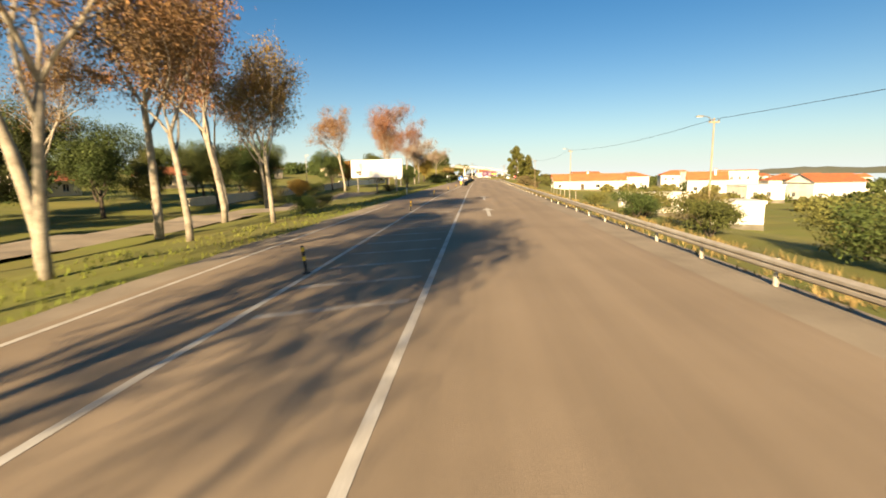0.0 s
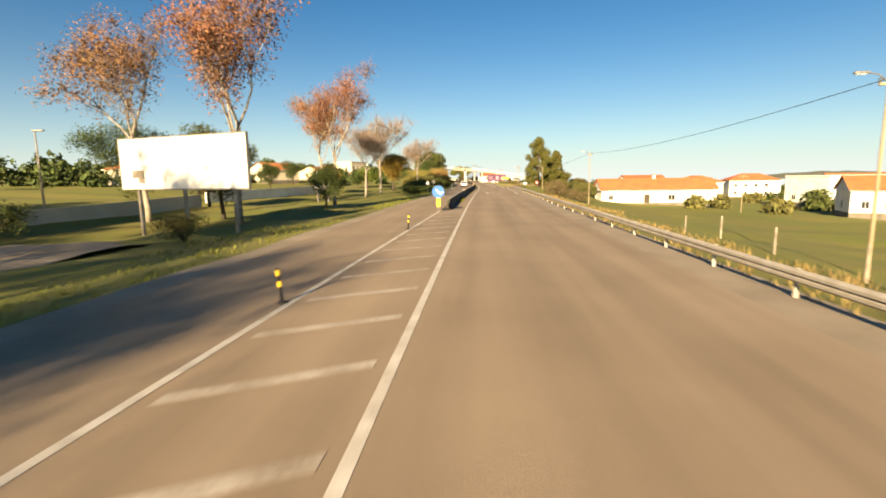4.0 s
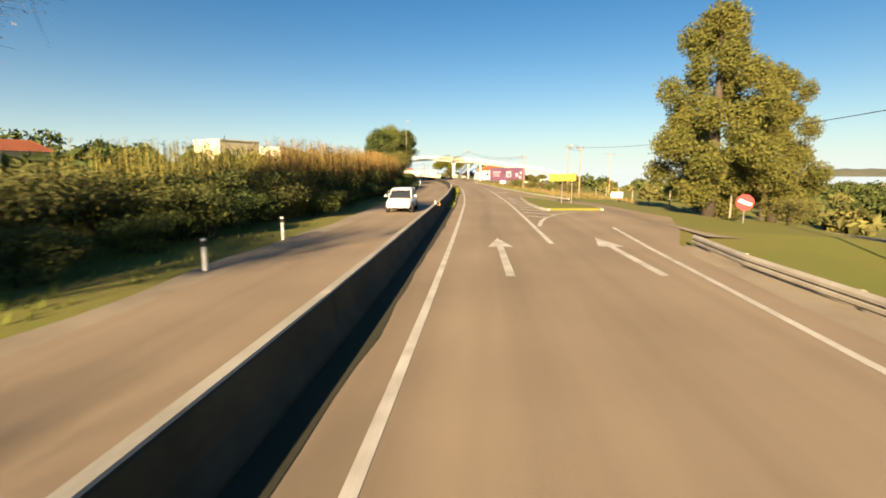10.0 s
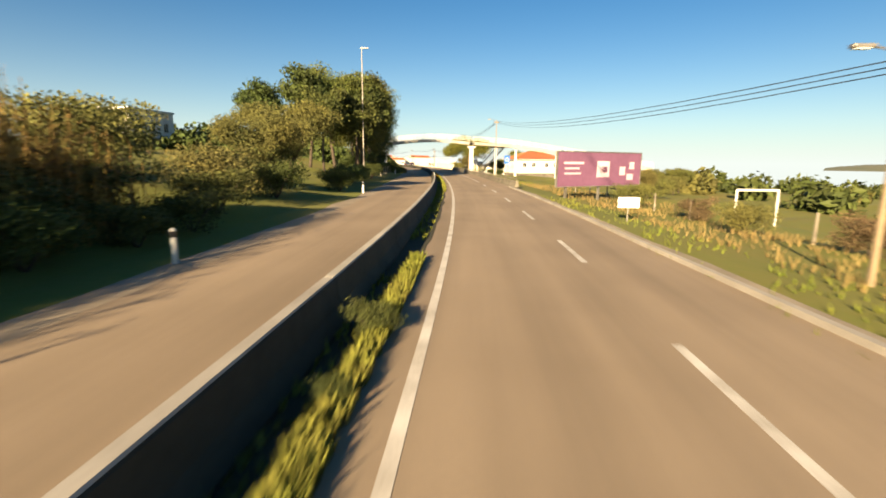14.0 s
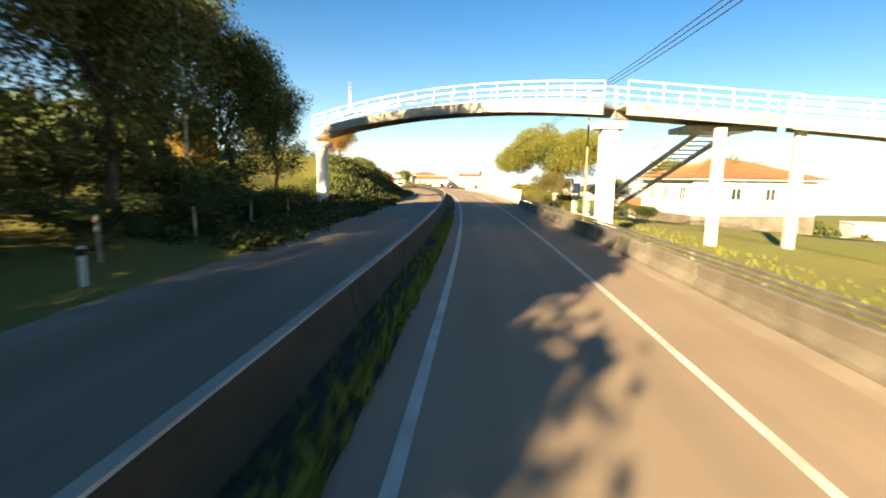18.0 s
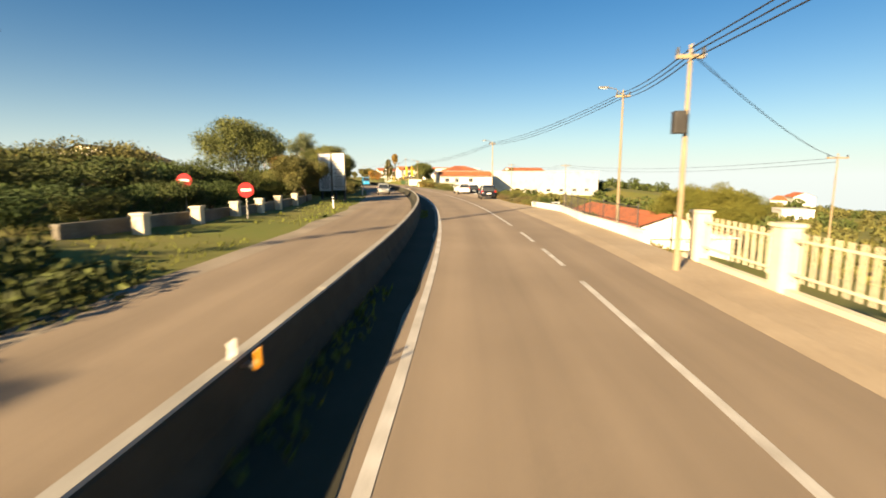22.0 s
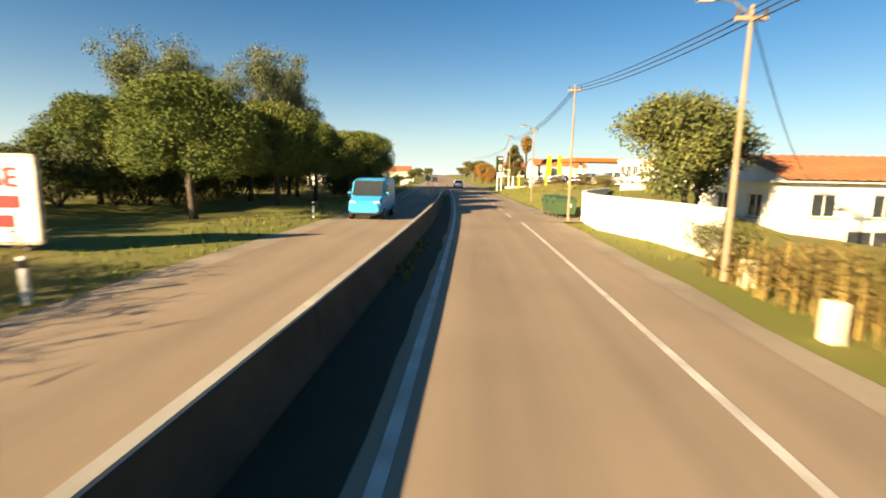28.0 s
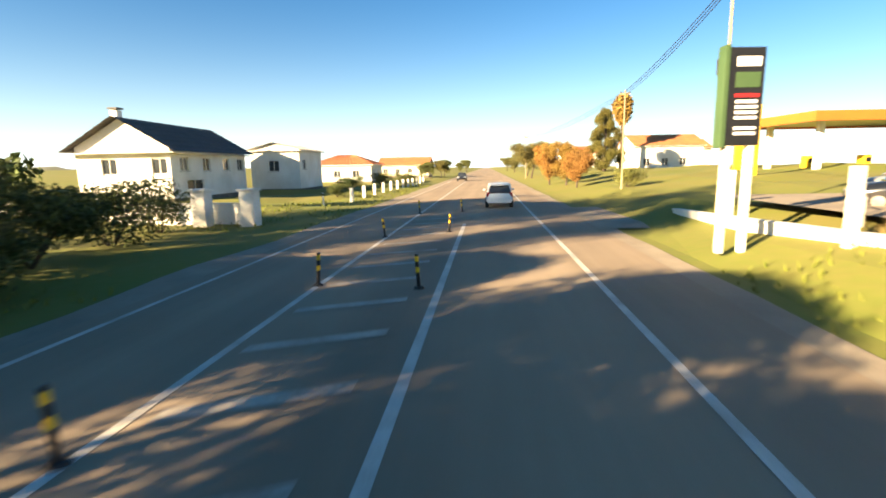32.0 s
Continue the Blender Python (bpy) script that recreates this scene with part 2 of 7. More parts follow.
AMBER = mat("amber_lens", (0.75, 0.30, 0.02), None, 0.3)
HILL = mat("far_hill", (0.10, 0.12, 0.075), (0.16, 0.15, 0.10), 1.0, 0.01, 0.08)
SOIL = mat("bare_soil", (0.42, 0.33, 0.22), (0.30, 0.23, 0.15), 1.0, 0.4, 8, 0.5)
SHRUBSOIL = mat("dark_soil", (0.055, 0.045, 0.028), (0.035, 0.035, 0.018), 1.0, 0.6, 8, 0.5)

# ---- the road's line and shapes ----
ROAD = [(0.06, -20.00), (0.02, -0.00), (-0.04, 20.00), (-0.12, 40.00), (-0.18, 60.00), (-0.23, 80.00), (-0.20, 100.00), (-0.05, 120.00), (0.24, 140.00), (0.34, 159.99), (0.07, 179.99), (-0.40, 199.99), (-1.16, 219.97), (-2.49, 239.92), (-4.53, 259.82), (-7.20, 279.64), (-10.36, 299.38), (-13.88, 319.07), (-17.94, 338.65), (-22.49, 358.12), (-27.66, 377.44), (-33.70, 396.50), (-40.91, 415.14), (-49.32, 433.28), (-58.78, 450.89), (-68.96, 468.10), (-79.41, 485.16), (-90.04, 502.10), (-101.19, 518.70), (-112.79, 534.99)]
LINE = [(-60, -1.1), (140, -1.18), (170, -0.8), (198, -0.5), (285, -0.60), (365, -0.62), (400, -0.74), (420, -0.78), (440, -0.92), (470, -0.76), (494, -0.70), (511, -0.82), (530, -1.02), (620, -1.0)]
_pts = [Vector((*p, 0)) for p in ROAD]
_pts = [_pts[0] + (_pts[0] - _pts[1]) * k for k in (10, 6, 3)] + _pts + [_pts[-1] + (_pts[-1] - _pts[-2]) * k for k in (1, 2, 4, 8, 16, 32, 60)]
_s = [-220, -140, -80] + [20 * i - 20 for i in range(len(ROAD))] + [20 * len(ROAD) - 40 + 20 * k for k in (1, 2, 4, 8, 16, 32, 60)]


def lerp(table, s):
    """Straight interpolation in a table of (s, value) pairs."""
    if s <= table[0][0]:
        return table[0][1]
    for (a, va), (b, vb) in zip(table, table[1:]):
        if s <= b:
            return va + (vb - va) * (s - a) / (b - a)
    return table[-1][1]


_px, _py = [p.x for p in _pts], [p.y for p in _pts]
_fine = np.arange(-220, 1700, 2.0)
_k = np.ones(9) / 9
_cx = np.convolve(np.pad(np.interp(_fine, _s, _px), 4, mode="reflect", reflect_type="odd"), _k, "valid")
_cy = np.convolve(np.pad(np.interp(_fine, _s, _py), 4, mode="reflect", reflect_type="odd"), _k, "valid")


def heading(s):
    """The road's direction at s, in radians anticlockwise from +y."""
    dx, dy = np.interp(s + 3, _fine, _cx) - np.interp(s - 3, _fine, _cx), np.interp(s + 3, _fine, _cy) - np.interp(s - 3, _fine, _cy)
    return math.atan2(-dx, dy)


def W(s, e, z=0.0):
    """The place s metres along the road and e metres to its right."""
    h = heading(s)
    return Vector((np.interp(s, _fine, _cx) + e * math.cos(h), np.interp(s, _fine, _cy) + e * math.sin(h), z))


def M(s, e, z=0.0, turn=0.0, size=1.0):
    """A pose there: its y along the road, turned by so many degrees anticlockwise."""
    return Matrix.LocRotScale(W(s, e, z), Euler((0, 0, heading(s) + radians(turn))), (size, size, size))


def line_at(s):
    return lerp(LINE, s)


# heights of the land beside the road: (s, heights at the offsets below)
OFFS = [-300, -70, -30, -18, -12.5, -8.6, -7.2, 5.6, 7.4, 10, 16, 30, 60, 120, 300]
LAND = [
    (-220, [0, -1, -2.0, -1.2, -0.4, -0.1, 0, 0, -0.4, -0.9, -1.8, -4, -5, -8, -12]),
    (60, [2, -0.5, -1.8, -1.0, -0.4, -0.1, 0, 0, -0.4, -0.8, -1.7, -4, -5, -8, -12]),
    (100, [6, 1.0, -0.8, -0.6, -0.5, -0.1, 0, 0, -0.4, -0.7, -1.6, -3.6, -5, -8, -12]),
    (165, [8, 2.0, 0.3, 0.1, -0.4, -0.1, 0, 0, -0.4, -0.7, -1.8, -3.8, -5, -8, -12]),
    (180, [8, 2.3, 0.6, 0.4, 0.05, 0.0, 0, 0, -0.02, -0.03, -0.25, -3, -5, -8, -12]),
    (212, [8, 3.4, 1.5, 0.9, 0.35, 0.0, 0, 0, -0.02, -0.05, -0.4, -3, -5, -8, -11]),
    (250, [9, 5.0, 3.0, 1.6, 0.7, 0.0, 0, -0.05, -0.25, -0.5, -1.0, -2, -4, -6, -9]),
    (300, [9, 5.0, 3.0, 1.6, 0.7, 0.0, 0, 0, -0.2, -0.5, -0.9, -1.5, -3, -6, -9]),
    (330, [8, 5.4, 4.2, 2.2, 0.5, 0.05, 0, 0, -0.1, -0.3, -0.6, -1.2, -3, -6, -9]),
    (341, [8, 5.8, 4.9, 3.4, 0.8, 0.05, 0, 0, -0.1, -0.35, -0.8, -1.6, -3.5, -6.5, -9.5]),
    (350, [8, 6.2, 5.4, 4.9, 4.0, 0.35, 0, 0, -0.1, -0.4, -1.0, -2, -4, -7, -10]),
    (372, [7, 5.6, 5.0, 4.6, 3.9, 0.35, 0, 0, -0.1, -0.6, -1.6, -3.5, -6, -8, -12]),
    (384, [6.5, 4.0, 3.4, 2.6, 1.9, 0.2, 0, 0, -0.15, -0.8, -2.3, -4.3, -7, -9.5, -13]),
    (397, [6, 2.0, 1.2, 0.6, 0.3, 0.05, 0, 0, -0.2, -1.0, -3.0, -5, -8, -12, -22]),
    (430, [6, 1.5, 1.0, 0.4, 0.2, 0.0, 0, 0, -0.1, -1.0, -3.0, -6, -9, -13, -26]),
    (470, [6, 1.5, 0.6, 0.2, 0.1, 0.0, 0, 0, -0.2, -0.8, -2.0, -4.4, -8, -13, -28]),
    (500, [6, 1.2, 0.5, 0.2, 0.1, 0.0, 0, 0, 0.0, -0.3, -1.4, -4.0, -7, -12, -28]),
    (518, [6, 1.0, 0.4, 0.1, 0.0, 0.0, 0, 0, 0.1, 0.6, 0.6, -2.5, -6, -10, -24]),
    (532, [6, 1.0, 0.3, 0.0, 0.0, 0.0, 0, 0, 0.7, 1.3, 1.9, 1.8, 0.0, -7, -26]),
    (546, [6, 1.0, 0.3, 0.0, 0.0, 0.0, 0, 0, 0.75, 1.5, 1.65, 1.7, 1.0, -5, -26]),
    (562, [6, 1.0, 0.3, 0.0, 0.0, 0.0, 0, 0, 0.45, 0.95, 1.05, 1.1, 1.2, -4, -26]),
    (572, [6, 1.0, 0.3, 0.1, 0.0, 0.0, 0, 0, 0.1, 0.75, 0.95, 1.1, 1.5, -3, -26]),
    (600, [6, 1.0, 0.3, 0.2, 0.1, 0.0, 0, 0, 0.2, 0.6, 1.4, 2.0, 1.8, -2, -28]),
    (900, [6, 2.0, 1.0, 0.6, 0.3, 0.0, 0, 0, 0.2, 0.6, 1.0, 1.5, 1.5, -2, -30]),
]


def land(s, e):
    """The height of the ground at s, e."""
    h = np.interp(e, OFFS, [lerp([(r[0], r[1][j]) for r in LAND], s) for j in range(len(OFFS))])
    rough = noise.noise(Vector((s * 0.13, e * 0.2, 3))) * 0.5 + noise.noise(Vector((s * 0.4, e * 0.5, 9))) * 0.18
    if (166 < s < 234 and 0 < e < 15) or (538 < s < 576 and e > 8):
        rough = 0.0
    return float(h) + rough * min(1.0, max(0.0, max(-8.0 - e, e - 8.0) / 8)) - (0.06 if -7.6 < e < 6.6 else 0.02)


def part(name, bm, material, parent=None, label="", smooth=False):
    """Links a bmesh, or (verts, faces), as one mesh object under its thing."""
    me = bpy.data.meshes.new(name)
    if isinstance(bm, tuple):
        me.from_pydata([tuple(v) for v in bm[0]], [], bm[1])
    else:
        bm.to_mesh(me)
        bm.free()
    me.materials.append(material)
    if smooth:
        me.polygons.foreach_set("use_smooth", [True] * len(me.polygons))
    ob = new(name, me)
    if parent:
        ob.parent = parent
    if label:
        ob["label"] = label
    return ob


def thing(name, m, label, category, group="", kind=""):
    """An Empty at the base of a thing, to which its parts are tied."""
    ob = new(name)
    ob.matrix_world = m
    return tagged(ob, label, category, group, kind)


def same(ob, name, parent, m):
    """Another object on the same mesh."""
    o = new(name, ob.data)
    o.parent = parent
    o.matrix_basis = m
    return o


def box(bm, size, at=(0, 0, 0), turn=0.0, bevel=0.0):
    """A box whose foot's middle stands at that place."""
    m = Matrix.Translation((at[0], at[1], at[2] + size[2] / 2)) @ Matrix.Rotation(radians(turn), 4, "Z") @ Matrix.Diagonal((*size, 1))
    g = bmesh.ops.create_cube(bm, size=1, matrix=m)
    if bevel:
        es = list({e for v in g["verts"] for e in v.link_edges})
        bmesh.ops.bevel(bm, geom=es, offset=bevel, segments=2, affect="EDGES", profile=0.5)
    return bm


def cube(size, at=(0, 0, 0), turn=0.0, bevel=0.0):
    return box(bmesh.new(), size, at, turn, bevel)


def tube(vs, fs, pts, radii, seg=8, cap=True):
    """Adds a bent, tapered tube to lists of vertices and faces."""
    base = len(vs)
    pts = [Vector(p) for p in pts]
    for i, p in enumerate(pts):
        d = (pts[min(i + 1, len(pts) - 1)] - pts[max(i - 1, 0)]).normalized()
        a = d.orthogonal().normalized() if abs(d.z) < 0.95 else Vector((1, 0, 0))
        b = d.cross(a).normalized()
        a = b.cross(d)
        for k in range(seg):
            w = 2 * math.pi * k / seg
            vs.append(p + (a * math.cos(w) + b * math.sin(w)) * radii[i])
    for i in range(len(pts) - 1):
        for k in range(seg):
            q, r = base + i * seg + k, base + i * seg + (k + 1) % seg
            fs.append((q, r, r + seg, q + seg))
    if cap:
        fs.append(tuple(base + (len(pts) - 1) * seg + k for k in range(seg)))
        fs.append(tuple(base + seg - 1 - k for k in range(seg)))
    return vs, fs


def rod(p, q, r, r2=None, seg=8):
    return tube([], [], [p, q], [r, r2 if r2 is not None else r], seg)


def strip(s0, s1, left, right, z, step=2.0):
    """A sheet along the road between two offsets, which may be functions of s."""
    vs, fs = [], []
    n = max(1, int(round((s1 - s0) / step)))
    for i in range(n + 1):
        s = s0 + (s1 - s0) * i / n
        a, b = (f(s) if callable(f) else f for f in (left, right))
        zz = z(s) if callable(z) else z
        vs += [W(s, a, zz), W(s, b, zz)]
        if i:
            k = 2 * i
            fs.append((k - 2, k - 1, k + 1, k))
    return vs, fs


def rail(s0, s1, prof, step=2.0):
    """Pulls a closed section of (e, z) points along the road."""
    vs, fs = [], []
    n, m = max(1, int(round((s1 - s0) / step))), len(prof(s0))
    for i in range(n + 1):
        s = s0 + (s1 - s0) * i / n
        vs += [W(s, e, z) for e, z in prof(s)]
        if i:
            for k in range(m):
                a, b = (i - 1) * m + k, (i - 1) * m + (k + 1) % m
                fs.append((a, b, b + m, a + m))
    fs += [tuple(range(m)), tuple(n * m + m - 1 - k for k in range(m))]
    return vs, fs

# ---- ground, road, markings ----
_es = [-300, -200, -130, -90, -70, -55, -42, -34, -28, -23, -19, -16, -13.5, -11.5, -10, -8.6, -7.2, -4, 0, 3, 5.6, 6.4, 7.4, 8.6, 10, 12, 14, 17, 21, 26, 32, 40, 50, 65, 85, 120, 180, 300]
_ss = list(range(-220, -20, 20)) + list(range(-20, 640, 4)) + list(range(640, 1660, 30))
gv, gf = [], []
for s in _ss:
    for e in _es:
        gv.append(W(s, e, land(s, e)))
_n = len(_es)
for i in range(len(_ss) - 1):
    for j in range(_n - 1):
        a = i * _n + j
        gf.append((a, a + 1, a + 1 + _n, a + _n))
edge = [i * _n for i in range(len(_ss))] + [(len(_ss) - 1) * _n + j for j in range(1, _n)] + [i * _n + _n - 1 for i in range(len(_ss) - 2, -1, -1)] + [j for j in range(_n - 2, 0, -1)]
_mid = W(620, -60)
_base = len(gv)
for k in edge:
    d = (gv[k] - _mid)
    d.z = 0
    bearing = math.degrees(math.atan2(d.x, d.y))
    gv.append(_mid + d.normalized() * 4200 + Vector((0, 0, lerp([(-180, -16), (-60, -16), (-25, -120), (0, -260), (25, -260), (55, -60), (90, -16), (180, -16)], bearing))))
for i in range(len(edge)):
    j = (i + 1) % len(edge)
    gf.append((edge[j], edge[i], _base + i, _base + j))
ground = tagged(part("ground", (gv, gf), GROUND), "rough green and brown grassland beside the road", "ground", kind="structure")

ROAD_L = [(-220, -7.6), (60, -7.6), (110, -6.9), (200, -6.0), (290, -6.6), (370, -6.6), (450, -7.0), (540, -6.9), (1700, -6.9)]
ROAD_R = [(-220, 5.0), (150, 5.5), (168, 6.1), (175, 6.7), (180, 8.8), (186, 10.8), (196, 9.8), (205, 8.4), (214, 6.9), (223, 6.3), (231, 5.6), (240, 5.3), (270, 5.0), (283, 4.9), (345, 4.6), (362, 4.6), (398, 5.0), (424, 5.1), (440, 4.8), (530, 4.3), (566, 4.4), (1700, 4.4)]
rv, rf, lane = [], [], []
_cols = 9
_rs = list(range(-220, -40, 20)) + list(range(-40, 700, 2)) + list(range(700, 1660, 20))
for s in _rs:
    for j in range(_cols):
        e = lerp(ROAD_L, s) + (lerp(ROAD_R, s) - lerp(ROAD_L, s)) * j / (_cols - 1)
        rv.append(W(s, e, 0.0))
        lane += [(e - line_at(s)) * 0.9, s * 0.035, 0.0]
for i in range(len(_rs) - 1):
    for j in range(_cols - 1):
        a = i * _cols + j
        rf.append((a, a + 1, a + 1 + _cols, a + _cols))
road = part("road", (rv, rf), ASPHALT)
road.data.attributes.new("lane", "FLOAT_VECTOR", "POINT").data.foreach_set("vector", lane)
tagged(road, "worn sunlit asphalt road with two carriageways", "road", kind="structure")
tagged(part("verge", strip(-220, 1200, lambda s: lerp(ROAD_L, s) - 0.9 - 0.35 * noise.noise((s * 0.2, 0, 0)), lambda s: lerp(ROAD_L, s) + 0.1, -0.012, 1.5), SHOULDER), "gravel verge at the road's far edge", "verge", kind="structure")
tagged(part("verge", strip(-220, 172, lambda s: lerp(ROAD_R, s) - 0.1, lambda s: lerp(ROAD_R, s) + 1.0 + 0.4 * noise.noise((s * 0.2, 5, 0)), -0.012, 1.5), SHOULDER), "gravel verge under the guard rail", "verge", kind="structure")
tagged(part("verge", strip(206, 1200, lambda s: lerp(ROAD_R, s) - 0.1, lambda s: lerp(ROAD_R, s) + 0.7 + 0.3 * noise.noise((s * 0.2, 5, 0)), -0.012, 1.5), SHOULDER), "gravel verge beside the lane", "verge", kind="structure")


def mark(vf, label="worn white road marking"):
    return tagged(part("road_marking", vf, PAINT), label, "road marking", "road markings", "structure")


def faint(vf, label):
    return tagged(part("road_marking", vf, FAINT), label, "road marking", "road markings", "structure")


mark(strip(-220, 572, lambda s: line_at(s) - 0.075, lambda s: line_at(s) + 0.075, 0.006), "worn white edge line beside the median")
EDGE = [(130, 4.85), (150, 5.05), (165, 5.2), (175, 5.8), (181, 6.3)]
mark(strip(130, 181, lambda s: lerp(EDGE, s) - 0.08, lambda s: lerp(EDGE, s) + 0.08, 0.006), "worn white edge line of the lane")
mark(strip(176, 224, lambda s: line_at(s) + 3.42, lambda s: line_at(s) + 3.6, 0.006))
for s in range(228, 282, 9):
    mark(strip(s, s + 3.5, lambda s: line_at(s) + 3.45, lambda s: line_at(s) + 3.6, 0.006))
mark(strip(282, 392, lambda s: line_at(s) + 3.56, lambda s: line_at(s) + 3.7, 0.006))
for s in range(394, 404, 5):
    mark(strip(s, s + 3.2, lambda s: line_at(s) + 3.56, lambda s: line_at(s) + 3.7, 0.006))
mark(strip(405, 516, lambda s: line_at(s) + 3.56, lambda s: line_at(s) + 3.7, 0.006))
for s in range(519, 535, 6):
    mark(strip(s, s + 2.8, lambda s: line_at(s) + 3.3, lambda s: line_at(s) + 3.44, 0.006))
mark(strip(536, 640, lambda s: line_at(s) + 3.3, lambda s: line_at(s) + 3.44, 0.006))
# the far carriageway's lines and the hatched islands before and after the median
mark(strip(-220, 98, lambda s: lerp([(-220, -4.3), (55, -4.3), (98, -3.0)], s) - 0.07, lambda s: lerp([(-220, -4.3), (55, -4.3), (98, -3.0)], s) + 0.07, 0.006))
mark(strip(-220, 40, -7.35, -7.22, 0.006))
mark(strip(546, 640, lambda s: line_at(s) - 2.75, lambda s: line_at(s) - 2.62, 0.006))
mark(strip(540, 640, -6.5, -6.38, 0.006))


def bar(s, e, ds, de, w=0.30):
    """A slanting bar of paint from (s, e)."""
    return faint(([W(s, e, 0.007), W(s + w, e, 0.007), W(s + w + ds, e + de, 0.007), W(s + ds, e + de, 0.007)], [(0, 1, 2, 3)]), "worn white bar of a hatched island")


for s in np.arange(8, 96, 2.3):
    wide = (lerp([(8, 2.8), (55, 2.75), (98, 1.5)], s))
    bar(s, line_at(s) - 0.2 - wide + 0.1, 1.2, wide - 0.15)
for s in np.arange(549, 575, 1.9):
    bar(s, line_at(s) - 2.45, 0.8, 1.9)
for s in np.arange(186.6, 207, 2.4):
    wide = lerp([(186, 0.7), (189.5, 1.9), (192, 1.3), (200, 1.05), (207, 1.3)], s)
    mark(([W(s, line_at(s) + 3.8, 0.007), W(s + 0.34, line_at(s) + 3.8, 0.007), W(s + 0.34 - wide, line_at(s) + 3.8 + wide, 0.007), W(s - wide, line_at(s) + 3.8 + wide, 0.007)], [(0, 1, 2, 3)]), "white bar of the hatched nose at the junction")
NOSE = [(181.5, 3.1), (184, 3.55), (186, 4.15), (187.6, 4.9), (188.8, 5.8), (189.6, 6.9)]
mark(([W(s, e + o, 0.0075) for s, e in NOSE for o in (-0.1, 0.1)], [(2 * i, 2 * i + 1, 2 * i + 3, 2 * i + 2) for i in range(len(NOSE) - 1)]), "white line curving round the island's nose")


def arrow(s, e, turn_right=False, length=6.8):
    """A lane arrow that points along the road."""
    vs, fs = [], []

    def poly(pts):
        k = len(vs)
        vs.extend(W(s + a, e + b, 0.008) for a, b in pts)
        fs.append(tuple(range(k, k + len(pts))))
    poly([(0, -0.11), (0, 0.11), (length * 0.68, 0.11), (length * 0.68, -0.11)])
    poly([(length * 0.68, -0.42), (length * 0.68, 0.42), (length, 0)])
    if turn_right:
        poly([(1.3, 0.11), (2.3, 0.11), (3.0, 0.7), (2.1, 0.7)])
        poly([(1.4, 0.7), (3.9, 0.7), (2.5, 1.15)])
    return tagged(part("lane_arrow", (vs, fs), PAINT), "white lane arrow that points straight on" if not turn_right else "white lane arrow, straight on and right", "road marking", "lane arrows", "structure")


arrow(28.3, 0.75)
arrow(45.6, 0.75)
arrow(133.8, 0.55, True)
arrow(170.6, 0.95)
arrow(170.8, 4.65)
mark(([W(217.9, 3.3, 0.007), W(218.6, 3.3, 0.007), W(218.5, 4.9, 0.007), W(217.9, 4.9, 0.007)], [(0, 1, 2, 3)]), "white bar where the slip lane joins")

# oil-dark wheel tracks stay in the asphalt itself; mended seams lie on it
for s, e in ((208, 1.4), (372, 1.2), (441, 0.3), (525, 1.9)):
    tagged(part("repair_patch", ([W(s, e - 0.15, 0.004), W(s + 0.5, e - 0.2, 0.004), W(s + 0.6, e + 0.15, 0.004), W(s + 0.1, e + 0.2, 0.004)], [(0, 1, 2, 3)]), SHRUBSOIL), "small dark tar patch in the lane", "patch", kind="structure")

# ---- the median barrier ----
MEDIAN = [(100, -1.47), (120, -1.42), (150, -1.26), (165, -1.28), (180, -1.41), (230, -1.50), (275, -1.57), (365, -1.53), (420, -1.38), (440, -1.30), (493, -1.46), (530, -1.26)]


def med(s):
    """The middle of the barrier from the edge line."""
    return lerp(MEDIAN, s)



def barrier_profile(mid, h=0.72, base=0.26, top=0.09):
    def prof(s):
        m = mid(s) if callable(mid) else mid
        return [(m - base, 0), (m + base, 0), (m + base, 0.08), (m + base * 0.55, 0.3), (m + top, h - 0.03), (m + top - 0.03, h), (m - top + 0.03, h), (m - top, h - 0.03), (m - base * 0.55, 0.3), (m - base, 0.08)]
    return prof


median = thing("median_barrier", Matrix(), "long low concrete barrier between the carriageways, its shade put into the dark colour", "barrier")
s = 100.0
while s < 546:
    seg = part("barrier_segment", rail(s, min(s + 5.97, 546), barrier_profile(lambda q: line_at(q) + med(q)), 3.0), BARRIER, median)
    # pale strip that paints the sunlit top of the barrier
    part("coping", rail(s, min(s + 5.97, 546), lambda q: [(line_at(q) + med(q) - 0.085, 0.715), (line_at(q) + med(q) + 0.075, 0.715), (line_at(q) + med(q) + 0.06, 0.74), (line_at(q) + med(q) - 0.08, 0.74)], 3.0), PALE, seg, "pale top edge, sunlight put into its colour")
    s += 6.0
# soil strip; past s = 340 it widens to paint in the barrier's shade
part("barrier_foot", strip(98, 550, lambda q: line_at(q) - 1.95, lambda q: line_at(q) - lerp([(98, 0.95), (128, 0.92), (150, 0.68), (165, 0.60), (340, 0.55), (385, 0.25), (520, 0.25), (550, 0.45)], q) - 0.12 * noise.noise((q * 0.4, 2, 2)), 0.010, 1.0), SHRUBSOIL, median, "dark soil and litter along the foot, with the barrier's shade painted in")

for s in (125.8, 157.8, 186.3, 218.3, 284, 385, 447.5, 534):
    c = thing("median_reflector", M(s, line_at(s) + med(s), 0.72), "small white and amber reflector posts on the median barrier", "reflector", "median reflectors")
    part("post", cube((0.06, 0.03, 0.19), (0, 0, 0), 0, 0.01), WHITE, c)
    part("amber_post", cube((0.045, 0.03, 0.2), (0.24, 0.03, -0.1), 0, 0.008), AMBER, c, "leaning amber reflector post on the shaded face")
    part("bracket", cube((0.22, 0.025, 0.025), (0.13, 0.03, -0.07)), STEEL, c)

